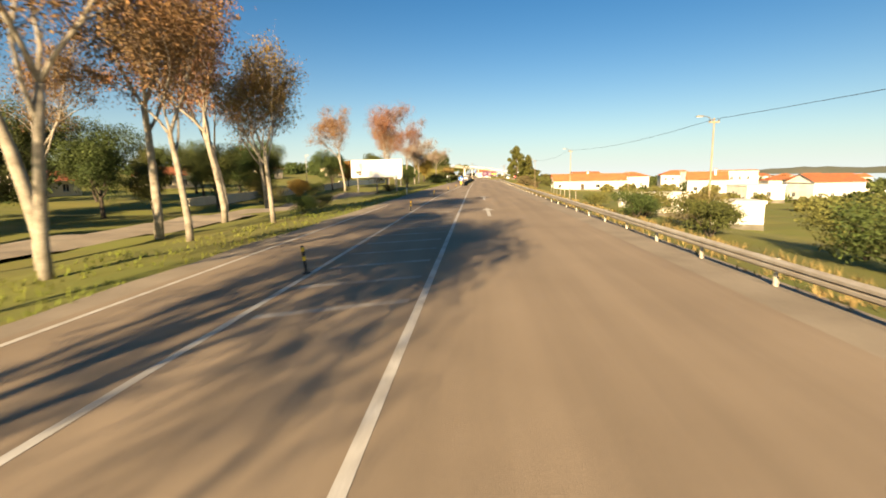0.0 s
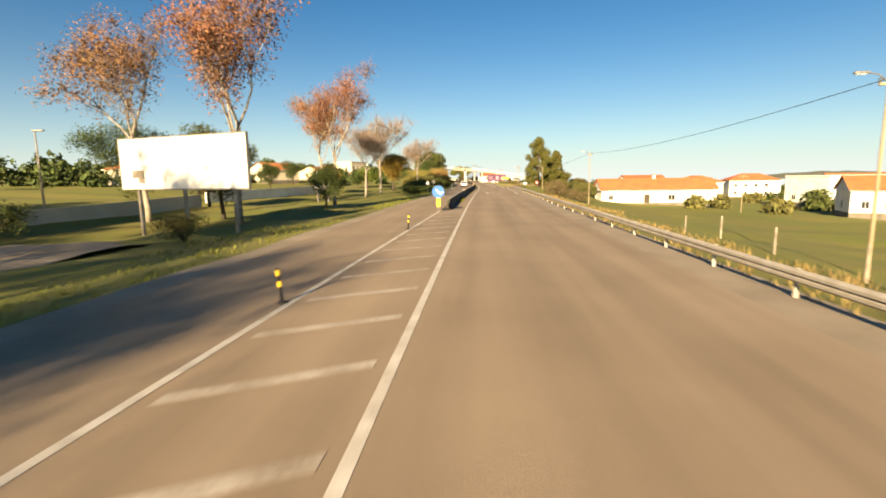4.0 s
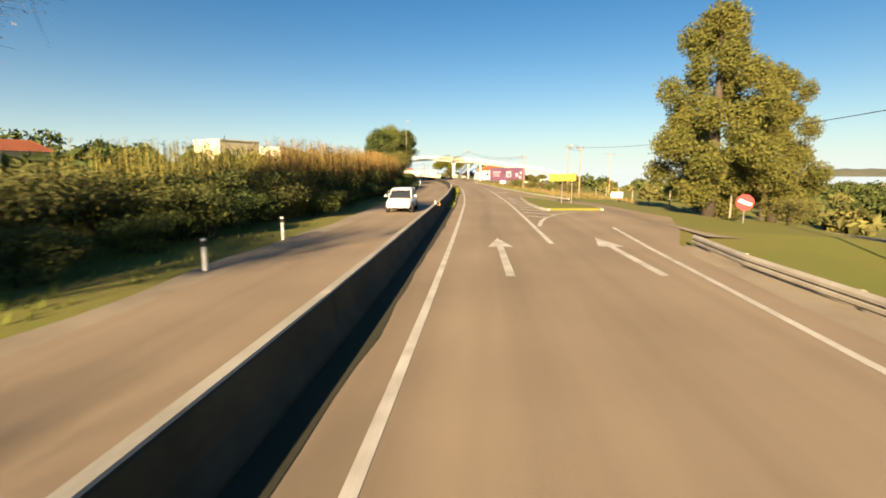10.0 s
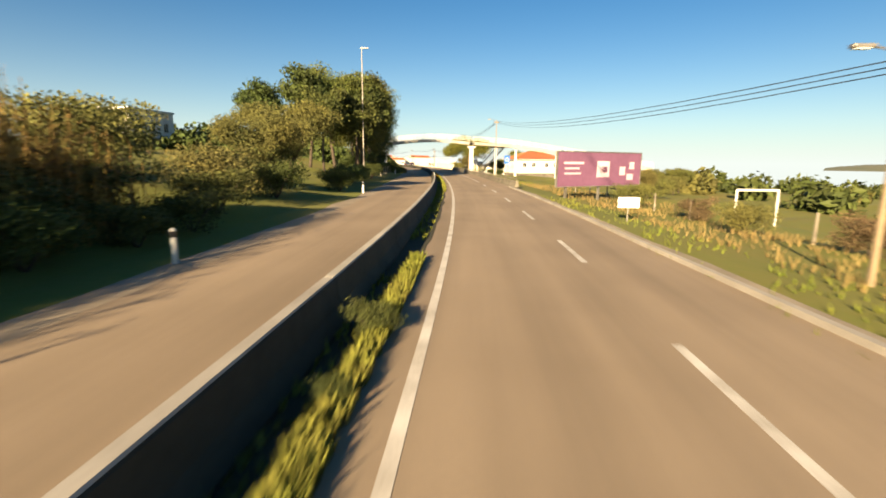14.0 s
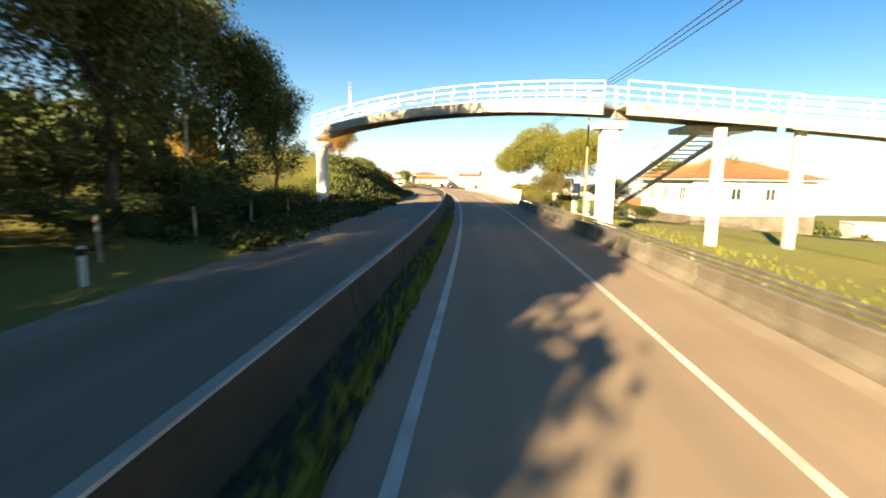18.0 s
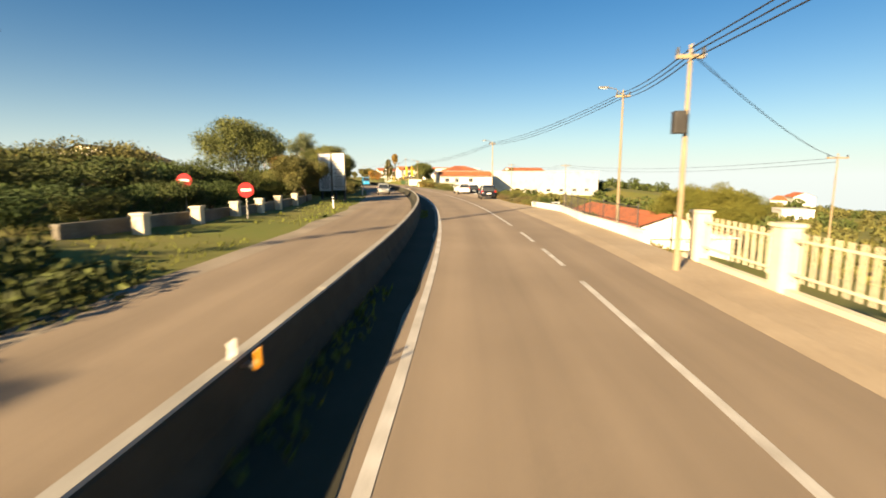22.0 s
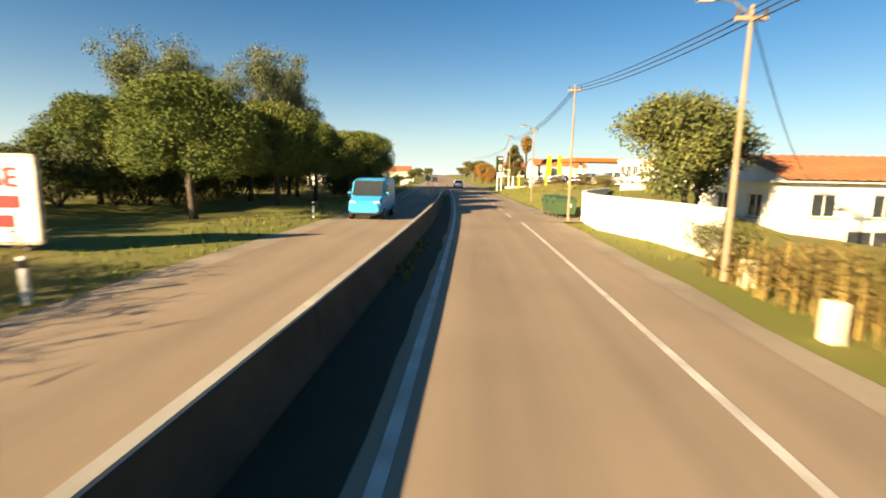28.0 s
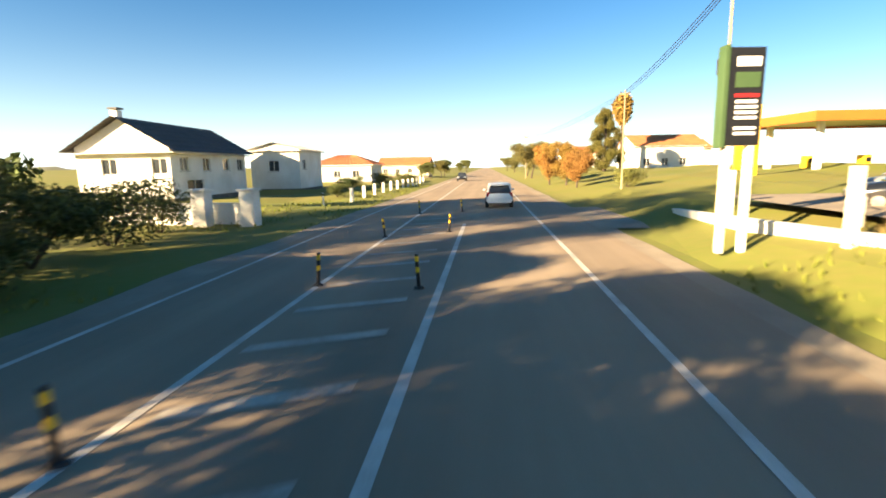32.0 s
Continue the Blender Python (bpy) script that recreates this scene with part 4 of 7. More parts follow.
for s, e, k, a, src in ((610, 7.5, 1.0, 80, TL), (618, 8.5, 1.1, 160, TL), (598, 8.5, 0.8, 300, TL), (640, 8, 1.1, 20, L2), (655, 8.5, 0.9, 20, L2), (645, -12, 0.6, 20, L1), (655, -12, 0.7, 80, L1), (670, -11, 0.8, 140, L1), (690, -12, 0.9, 200, L1), (710, 9, 0.8, 20, L1), (740, -10, 0.8, 50, L1), (730, 10, 0.9, 90, L2), (770, 9, 1.0, 90, L2), (790, -10, 1.0, 90, L2), (510.8, 9.0, 1.15, 10, L1), (513, 10.4, 0.95, 200, L1)):
    put(src, s, e, k, a)

# bushes
HB = shrub(31, "dense dark green roadside bush", M(30, 14, land(30, 14)), (4, 4, 2.4), LEAF_DARK)
HO = shrub(32, "olive and brown roadside bush", M(44, 15, land(44, 15)), (4, 4, 2.6), LEAF_OLIVE)
HR = shrub(33, "low brown leafless roadside scrub", M(160, 14.5, land(160, 14.5)), (4.5, 3.5, 2.6), LEAF_SCRUB)
rng = np.random.default_rng(40)
for s, e, k, src in ((36, 16, 1.1, HO), (50, 17, 1.0, HB), (39, 12.5, 0.9, HB), (58, 22, 1.1, HO), (20, 17, 1.3, HB), (26, 20, 1.3, HO), (62, 26, 0.9, HB), (54, 13, 0.6, HO), (70, 24, 0.8, HO), (10, 19, 1.4, HB), (64, 15, 0.6, HB),
                     (37, -13.5, 0.7, HB), (43, -14, 0.5, HO), (84, -15, 0.55, HO), (70, -30, 1.0, HO), (88, -30, 1.1, HB), (80, -36, 1.2, HO),
                     (166, 15, 1.1, HR), (172, 16, 1.0, HR), (153, 16, 0.9, HR), (148, 17, 0.8, HR), (177, 18, 1.0, HO), (181, 21, 1.1, HB), (186, 17, 0.6, HO), (176, 24, 1.3, HO), (184, 27, 1.2, HR),
                     (158, -15.2, 0.6, HO), (166, -14, 0.7, HB), (172, -14, 1.2, HO), (176, -11.5, 0.9, HB), (180, -12.5, 1.1, HB), (184, -10.5, 0.8, HO),
                     (244, -10, 0.8, HB), (248, -12, 1.0, HO), (252, -10.5, 0.9, HB), (256, -13, 1.1, HB), (246, -17, 1.4, HO), (252, -20, 1.5, HO), (240, -22, 1.5, HR), (262, -9.2, 0.7, HB), (320, -10.5, 0.8, HB),
                     (222, 13, 0.55, HO), (228, 14, 0.55, HR), (236, 13.5, 0.6, HO), (242, 14, 0.6, HR), (248, 13, 0.6, HO), (254, 14, 0.6, HR), (262, 13, 0.7, HO), (274, 20, 0.8, HO), (286, 28, 0.9, HO), (300, 34, 1.1, HB),
                     (352, 9, 0.7, HO), (357, 10, 0.8, HB), (364, 9.6, 0.7, HO), (376, 10, 0.6, HB), (384, 11, 0.6, HO), (392, 12, 0.7, HB),
                     (470, 11, 0.6, HO), (478, 11, 0.8, HB), (486, 10.5, 0.7, HO), (492, 10, 0.6, HO), (496, 8.6, 0.55, HO), (500, 9, 0.6, HB), (505, 7.6, 0.5, HO), (460, 16, 0.9, HO), (452, 18, 0.9, HB), (440, 20, 1.0, HO), (430, 16, 0.8, HB), (436, 11.5, 0.5, HO), (442, 12, 0.6, HR), (447, 14, 0.7, HO), (453, 12.5, 0.55, HR), (458, 12, 0.6, HO), (464, 13, 0.7, HR), (470, 15, 0.8, HO), (438, 15.5, 0.7, HR), (462, 19, 0.9, HO), (446, 20, 0.9, HR), (474, 18, 0.9, HB), (424, 13, 0.5, HO), (547, 11, 0.4, HR), (551, 9.8, 0.35, HR), (555, 9.2, 0.3, HO), (543, 13, 0.45, HR), (540, 14, 0.4, HO),
                     (444, -10.5, 0.7, HO), (450, -10.2, 0.8, HB), (460, -10.3, 0.8, HB), (468, -10.6, 0.8, HO), (436, -11.5, 0.6, HB), (478, -10.5, 0.6, HO),
                     (562, -12, 1.0, HB), (566, -13, 1.0, HB), (559, -10.5, 0.8, HB), (570, -14, 0.7, HO), (600, -14, 0.7, HB), (612, -13.5, 0.7, HO), (592, -13, 0.5, HB), (622, -12, 0.8, HB), (634, 12, 0.8, HO), (590, 11, 0.6, HO),
                     (560, 30, 0.6, HO), (534, 12.5, 0.45, HR), (526, 14, 0.5, HO)):
    put(src, s, e, k, rng.random() * 360)

# dark hedge-like growth: under the reeds, along the shaded verge, beneath the grove
for s0, s1, e, k, step, src in ((143, 168, -10.3, 0.42, 2.2, HB), (144, 168, -12.2, 0.5, 2.4, HB), (147, 166, -14.2, 0.5, 2.8, HB), (170, 186, -10.6, 0.75, 3.6, HB), (164, 186, -14.5, 1.0, 4.0, HB), (186, 242, -9.3, 0.62, 3.2, HB), (176, 240, -11.2, 1.05, 4.2, HB), (306, 330, -10.5, 0.7, 4.5, HB), (296, 332, -13.5, 1.15, 4.0, HB), (264, 288, -10.2, 0.7, 4.0, HB), (498, 560, -22, 1.25, 4.0, HB), (433, 447, -16.5, 1.0, 3.0, HO), (397, 432, -15.8, 0.8, 3.0, HB), (398, 430, -20, 1.2, 4.0, HB), (394, 428, -27, 1.5, 5.0, HO), (436, 446, -20, 1.2, 3.5, HB), (444, 472, -11.6, 0.75, 3.4, HO), (500, 540, -27, 1.2, 5.0, HO), (542, 560, -10.6, 0.95, 3.0, HB), (544, 562, -14, 1.3, 4.0, HB), (345, 366, 9.5, 0.62, 3.4, HO), (352, 366, 13, 0.7, 3.4, HO), (348, 362, 17, 0.7, 3.6, HB)):
    for s in np.arange(s0, s1, step):
        put(src, s + rng.random(), e + 0.8 * rng.random() - 0.4, k * (0.8 + 0.4 * rng.random()), rng.random() * 360)

# tall giant reed along the far verge
def reeds(name, label, s0, s1, e0, e1, high, count, seed, material=REED):
    rng = np.random.default_rng(seed)
    vs, fs = [], []
    for _ in range(count):
        s, e = s0 + (s1 - s0) * rng.random(), e0 + (e1 - e0) * rng.random()
        h = high * (0.55 + 0.5 * rng.random()) * min(1.0, 0.55 + 0.45 * min(s - s0, s1 - s) / 6)
        p = W(s, e, land(s, e) - 0.05)
        a, lean = rng.random() * 6.28, 0.16 * rng.random() * h
        q = p + Vector((math.cos(a) * lean, math.sin(a) * lean, h))
        k = len(vs)
        side = Vector((-math.sin(a), math.cos(a), 0)) * 0.022
        vs += [p - side, p + side, q + side * 0.4, q - side * 0.4]
        fs.append((k, k + 1, k + 2, k + 3))
        for j in range(6):
            f = 0.3 + 0.7 * rng.random()
            b = p.lerp(q, f)
            w = rng.random() * 6.28
            out = Vector((math.cos(w), math.sin(w), 0.5 - 0.6 * rng.random())) * (0.35 + 0.35 * rng.random())
            sd = Vector((-math.sin(w), math.cos(w), 0)) * 0.035
            k = len(vs)
            vs += [b - sd, b + sd, b + out]
            fs.append((k, k + 1, k + 2))
    return tagged(part(name, (vs, fs), material), label, "reeds", kind="stuff")


reeds("reeds", "tall golden giant reeds along the verge", 184, 240, -13.5, -9.8, 4.6, 5200, 50)
reeds("reeds", "tall brown giant reeds on the slope", 176, 212, -19, -12, 4.0, 2400, 51)
reeds("reeds", "golden reeds in front of the trees", 441, 454, -16, -11, 2.8, 1700, 52)
reeds("reeds", "tall dry plants behind the hoarding", 478, 500, -15, -9.5, 2.2, 1200, 53)
reeds("reeds", "tall pale reeds beside the lane", 494, 503, 6.2, 9.0, 1.7, 700, 54)


# ivy and low dark growth all over the bank
rng = np.random.default_rng(66)
blobs = []
for _ in range(640):
    s, e = 318 + 74 * rng.random(), -7.5 - 6.2 * rng.random()
    p = W(s, e, land(s, e) + 0.05)
    blobs.append(((p.x, p.y, p.z), (0.9, 0.9, 0.35 + 0.25 * rng.random())))
tagged(part("ivy", leaves(rng, blobs, 74000, 0.11, 0.9, 0.6), LEAF_DARK), "low dark green ivy and weeds over the bank", "ivy", kind="stuff")


# grass tufts: on the verges, along the median's foot, on the banks
def tufts(name, label, spans, count, high, seed, material):
    rng = np.random.default_rng(seed)
    vs, fs = [], []
    for s0, s1, e0, e1 in spans:
        for _ in range(int(count * (s1 - s0) * (e1 - e0))):
            s, e = s0 + (s1 - s0) * rng.random(), e0 + (e1 - e0) * rng.random()
            if noise.noise((s * 0.35, e * 0.5, seed)) < -0.22:
                continue
            p = W(s, e, land(s, e) - 0.02)
            for j in range(3):
                w = rng.random() * 6.28
                h = high * (0.4 + 0.8 * rng.random())
                out = Vector((math.cos(w) * 0.5, math.sin(w) * 0.5, 1)) * h
                sd = Vector((-math.sin(w), math.cos(w), 0)) * 0.02 * (1 + high)
                k = len(vs)
                vs += [p - sd, p + sd, p + out]
                fs.append((k, k + 1, k + 2))
    return tagged(part(name, (vs, fs), material), label, "grass", kind="stuff")


tufts("grass", "green and yellow grass on the near verges", [(2, 90, -14, -8.3), (100, 180, -12, -7.8), (200, 262, 5.2, 9), (284, 345, 6.2, 12), (386, 400, -13, -8), (405, 440, -11, -7.8), (480, 560, -12, -7.8), (505, 562, 5.2, 12), (570, 620, -14, -7.8)], 5, 0.22, 60, GRASS)
tufts("dry_grass", "dry yellow grass on the falling side", [(0, 150, 7.6, 13), (205, 290, 8.5, 17), (405, 470, 7.5, 14), (535, 564, 8, 14)], 5, 0.35, 61, DRY)
rng = np.random.default_rng(62)
vs, fs = [], []
for _ in range(9000):
    s = 100 + 442 * rng.random()
    if noise.noise((s * 0.12, 0, 7)) < (0.15 if s < 200 or s > 330 else -0.25):
        continue
    e = line_at(s) - 1.25 + 0.55 * rng.random() ** 1.5
    p = W(s, e, 0.0)
    for j in range(3):
        w, h = rng.random() * 6.28, 0.05 + 0.14 * rng.random()
        sd = Vector((-math.sin(w), math.cos(w), 0)) * 0.03
        k = len(vs)
        vs += [p - sd, p + sd, p + Vector((math.cos(w) * 0.5, math.sin(w) * 0.5, 1)) * h]
        fs.append((k, k + 1, k + 2))
for _ in range(4200):
    s = 213 + 24 * rng.random() ** 0.8 if rng.random() < 0.62 else 264 + 72 * rng.random()
    e = line_at(s) - 0.52 - 0.30 * rng.random()
    p = W(s, e, 0.0)
    for j in range(3):
        w, h = rng.random() * 6.28, 0.08 + 0.20 * rng.random()
        sd = Vector((-math.sin(w), math.cos(w), 0)) * 0.035
        k = len(vs)
        vs += [p - sd, p + sd, p + Vector((math.cos(w) * 0.5, math.sin(w) * 0.5, 1)) * h]
        fs.append((k, k + 1, k + 2))
tagged(part("weeds", (vs, fs), GRASS), "green weeds along the foot of the median barrier", "weeds", kind="stuff")
for i, (s, k) in enumerate(((231.5, 0.22), (229.5, 0.13), (212, 0.13))):
    w = put(HB, s, line_at(s) - 0.75, k, 40 * i, "small green bush growing at the median's foot", 0.06)

# far hills and woods round the horizon
def hills(name, label, radius, high, a0, a1, seed, material, base=-14):
    vs, fs = [], []
    mid = W(300, 0)
    n = 90
    for i in range(n + 1):
        a = radians(a0 + (a1 - a0) * i / n)
        h = high * (0.55 + 0.45 * noise.noise((i * 0.13, seed, 0)) + 0.10 * noise.noise((i * 0.9, seed, 4))) * math.sin(math.pi * min(1.0, max(0.0, 0.004 + 0.992 * i / n))) ** 0.4
        d = Vector((math.sin(a), math.cos(a), 0))
        for r, z in ((radius, base), (radius * 1.06, base + h * 0.6), (radius * 1.14, base + h), (radius * 1.4, base)):
            vs.append(mid + d * r + Vector((0, 0, z)))
        if i:
            for j in range(3):
                k = 4 * i + j
                fs.append((k - 4, k, k + 1, k - 3))
    return tagged(part(name, (vs, fs), material, smooth=True), label, "hill", kind="structure")


hills("backdrop", "low wooded hills on the far horizon", 1500, 60, 32, 120, 3, HILL)
hills("backdrop", "long low hill on the far horizon", 2200, 60, -100, -35, 5, HILL)


# woods and hedges over the falling country, too many to count
def far_woods(label, spans, seed, material):
    rng = np.random.default_rng(seed)
    blobs = []
    for s0, s1, e0, e1, count, size in spans:
        for _ in range(count):
            s, e = s0 + (s1 - s0) * rng.random(), e0 + (e1 - e0) * rng.random()
            z = land(s, min(max(e, -299), 299))
            for k in range(3):
                r = size * (0.5 + 0.7 * rng.random())
                p = W(s, e, z + r * 0.5) + Vector(rng.normal(size=3) * size * 0.4)
                blobs.append(((p.x, p.y, max(z + 0.3 * r, p.z)), (r, r, r * 0.8)))
    return tagged(part("far_woods", leaves(rng, blobs, len(blobs) * 90, 0.55, 0.8, 0.5), material), label, "woods", kind="stuff")


far_woods("dark hedges and copses over the falling fields", [(0, 260, 60, 290, 150, 2.4), (200, 330, 34, 120, 90, 1.8), (400, 620, 40, 290, 190, 2.2), (250, 420, 100, 290, 170, 2.8)], 70, LEAF_DARK)
far_woods("olive-brown thickets over the falling fields", [(40, 200, 40, 120, 40, 1.6), (205, 300, 30, 90, 40, 1.4), (405, 520, 24, 120, 170, 1.3), (420, 560, 120, 290, 120, 1.8)], 71, LEAF_OLIVE)
far_woods("wooded slope of the far side", [(0, 330, -140, -62, 110, 2.6), (180, 300, -60, -24, 50, 1.6), (294, 346, -52, -21, 70, 2.0), (330, 620, -140, -45, 110, 2.4)], 72, LEAF_DARK)

# ---- buildings ----
def wall_panel(length, high, holes, thick=0.25):
    """A wall along x from 0, its outer face at y = 0, with rectangular openings (x0, z0, x1, z1) cut through."""
    xs = sorted({0, length, *[h[0] for h in holes], *[h[2] for h in holes]})
    zs = sorted({0, high, *[h[1] for h in holes], *[h[3] for h in holes]})
    vs, fs = [], []

    def quad(*p):
        k = len(vs)
        vs.extend(p)
        fs.append((k, k + 1, k + 2, k + 3))
    for a, b in zip(xs, xs[1:]):
        for c, d in zip(zs, zs[1:]):
            if any(h[0] <= a and b <= h[2] and h[1] <= c and d <= h[3] for h in holes):
                continue
            quad((a, 0, c), (b, 0, c), (b, 0, d), (a, 0, d))
            quad((a, thick, c), (a, thick, d), (b, thick, d), (b, thick, c))
    for x0, z0, x1, z1 in holes:
        quad((x0, 0, z0), (x0, thick, z0), (x1, thick, z0), (x1, 0, z0))
        quad((x0, 0, z1), (x1, 0, z1), (x1, thick, z1), (x0, thick, z1))
        quad((x0, 0, z0), (x0, 0, z1), (x0, thick, z1), (x0, thick, z0))
        quad((x1, 0, z0), (x1, thick, z0), (x1, thick, z1), (x1, 0, z1))
    quad((0, 0, high), (length, 0, high), (length, thick, high), (0, thick, high))
    return vs, fs


def ribbed(p00, p10, p01, p11, ribs, depth=0.05, rows=6):
    """A tiled roof slope between four corners (eave left, eave right, ridge left, ridge right): rolls down the slope, steps across it."""
    p00, p10, p01, p11 = (Vector(p) for p in (p00, p10, p01, p11))
    n = (p10 - p00).cross(p01 - p00).normalized()
    if n.z < 0:
        n = -n
    vs, fs = [], []
    nx = ribs * 4
    for j in range(rows):
        for end in (0, 1):
            v = (j + end) / rows
            a, b = p00.lerp(p01, v), p10.lerp(p11, v)
            for i in range(nx + 1):
                u = i / nx
                vs.append(a.lerp(b, u) + n * (depth * (0.5 + 0.5 * math.cos(u * ribs * 2 * math.pi)) + (0.035 if end == 0 else 0.0)))
    w = nx + 1
    for r in range(2 * rows - 1):
        for i in range(nx):
            k = r * w + i
            fs.append((k, k + 1, k + 1 + w, k + w))
    return vs, fs


def window(parent, x, z, w, h, y=0.0, shutter=False, mat_frame=None):
    """Frame, pane and sill in an opening of a wall panel."""
    f = thing_part("window", parent)
    bm = bmesh.new()
    for a, b, c, d in ((x, z, w, 0.06), (x, z + h - 0.06, w, 0.06), (x, z, 0.06, h), (x + w - 0.06, z, 0.06, h), (x + w / 2 - 0.025, z, 0.05, h)):
        box(bm, (c, 0.07, d), (a + c / 2, y + 0.12, b))
    part("window_frame", bm, mat_frame or WHITE, f)
    part("pane", cube((w - 0.08, 0.02, h - 0.08), (x + w / 2, y + 0.14, z + 0.04)), GLASS, f)
    part("sill", cube((w + 0.16, 0.2, 0.05), (x + w / 2, y + 0.02, z - 0.05)), PALE, f)
    return f


def thing_part(name, parent):
    o = new(name)
    o.parent = parent
    return o


def house(label, m, lx, ly, high, roof, wall=None, tiles=None, rise=None, over=0.4, front=(), side=(), chimney=None, floors=1, category="house", name="house"):
    """A house from x 0..lx and y 0..ly: walls with openings on its front (y = 0) and near side (x = 0)."""
    wall, tiles = wall or WHITE, tiles or TILE
    t = thing(name, m, label, category)
    rise = rise or ly * 0.22
    base = -2.0
    for nm, length, holes, mm in (("wall", lx, front, Matrix()), ("wall", ly, side, pose(0, ly, 0, 0, 0, -90)), ("wall", lx, [(h[0], h[1], h[2], h[3]) for h in front[:2]], pose(lx, ly, 0, 0, 0, 180)), ("wall", ly, side, pose(lx, 0, 0, 0, 0, 90))):
        holes = [h for h in holes if h[2] < length - 0.2]
        w = part(nm, wall_panel(length, high, holes), wall, t)
        w.matrix_basis = mm
        for x0, z0, x1, z1 in holes:
            if z0 < 0.05:
                d = part("door", cube((x1 - x0 - 0.06, 0.05, z1 - 0.03), ((x0 + x1) / 2, 0.15, 0)), DARKBARK, t, "dark wooden door")
                d.matrix_basis = mm
            else:
                window(t, x0, z0, x1 - x0, z1 - z0).matrix_basis = mm
    part("plinth", cube((lx + 0.06, ly + 0.06, 2.3), (lx / 2, ly / 2, base)), CONCRETE, t)
    part("floor_slab", cube((lx - 0.3, ly - 0.3, 0.12), (lx / 2, ly / 2, high - 0.14)), PALE, t)
    o = over
    if roof == "gable":      # ridge along x
        z0, z1 = high - o * rise / (ly / 2), high + rise
        part("roof", ribbed((-o, -o, z0), (lx + o, -o, z0), (-o, ly / 2, z1), (lx + o, ly / 2, z1), max(6, int(lx / 0.5))), tiles, t)
        part("roof", ribbed((lx + o, ly + o, z0), (-o, ly + o, z0), (lx + o, ly / 2, z1), (-o, ly / 2, z1), max(6, int(lx / 0.5))), tiles, t)
        for x in (0.0, lx - 0.25):
            part("gable", ([(x, 0, high), (x, ly, high), (x, ly / 2, z1 - 0.1), (x + 0.25, 0, high), (x + 0.25, ly, high), (x + 0.25, ly / 2, z1 - 0.1)], [(0, 1, 2), (5, 4, 3), (0, 2, 5, 3), (1, 4, 5, 2)]), wall, t)
        part("eave_soffit", cube((lx + 2 * o, ly + 2 * o, 0.06), (lx / 2, ly / 2, z0 - 0.09)), WHITE, t)
    elif roof == "hip":
        z0, z1, d = high, high + rise, ly / 2 * 0.95
        for a, b, c, e in (((-o, -o), (lx + o, -o), (d, ly / 2), (lx - d, ly / 2)), ((lx + o, ly + o), (-o, ly + o), (lx - d, ly / 2), (d, ly / 2)), ((-o, ly + o), (-o, -o), (d, ly / 2), (d + 0.02, ly / 2)), ((lx + o, -o), (lx + o, ly + o), (lx - d, ly / 2), (lx - d - 0.02, ly / 2))):
            part("roof", ribbed((*a, z0), (*b, z0), (*c, z1), (*e, z1), 16), tiles, t)
        part("eave_soffit", cube((lx + 2 * o, ly + 2 * o, 0.10), (lx / 2, ly / 2, z0 - 0.13)), WHITE, t)
    else:
        part("roof", cube((lx + 0.3, ly + 0.3, 0.3), (lx / 2, ly / 2, high + 0.004), 0, 0.03), wall, t)
    if chimney:
        c = part("chimney", cube((0.6, 0.6, 1.7), (chimney[0], chimney[1], high + rise - 1.0), 0, 0.02), wall, t)
        part("chimney_cap", cube((0.8, 0.8, 0.12), (chimney[0], chimney[1], high + rise + 0.78)), tiles, c)
    return t


def row_of(n, x0, dx, z0, w, h):
    return [(x0 + dx * i, z0, x0 + dx * i + w, z0 + h) for i in range(n)]


# right side, below the road
house("long low white farmhouse with an orange tiled roof", M(168, 25.5, -3.8, 0), 24, 7, 3.3, "gable", rise=2.2, front=[(1.5, 0.9, 2.6, 2.0), (9, 0, 10.2, 2.1), (14, 0.8, 15.5, 2.0)], side=[(2, 1, 3, 2)], chimney=(12, 3.5))
house("white farm outbuilding with an orange tiled roof", M(182, 36, -3.8, 10), 10, 8, 4.2, "gable", rise=2.0, front=row_of(2, 2, 4, 1, 1.1, 1.2), side=[(2, 1, 3, 2)])
house("small white house with a gabled tiled roof", M(146, 60, -4.5, -20), 10, 8, 4.2, "gable", rise=2.2, front=row_of(3, 1.5, 3, 1, 1.1, 1.2), side=[(3, 1, 4.2, 2.2)], chimney=(7, 2))
for s, e, z, lx, ly, hh, roof in ((176, 78, -5, 22, 12, 6.5, "flat"), (200, 96, -6, 14, 10, 6, "gable"), (150, 92, -6, 12, 9, 5, "hip"), (118, 62, -5, 9, 8, 3.5, "flat"), (210, 62, -5, 12, 9, 5, "hip"), (130, 84, -6, 14, 9, 5, "gable"), (235, 90, -6, 16, 11, 6, "hip")):
    house("white house among the fields below the road", M(s, e, z, (s * 7) % 40 - 20), lx, ly, hh, roof, front=row_of(int(lx / 3.5), 1.5, 3.2, 1, 1.1, 1.2) + (row_of(int(lx / 3.5), 1.5, 3.2, 3.7, 1.1, 1.2) if hh > 5 else []), side=[(2, 1, 3.2, 2.2)])
house("small white shed beside the rail", M(56, 17.5, -2.6, 6), 6.5, 4, 2.3, "flat", front=[(1, 0, 2, 1.9), (3.5, 0.9, 4.6, 1.9)], side=[(1, 1, 2, 1.8)], name="shed", category="shed")
house("small white shed with a dark door", M(50, 23, -3.2, -10), 5, 4, 2.3, "flat", front=[(1, 0, 2, 1.9)], side=[(1, 1, 2, 1.8)], name="shed", category="shed")
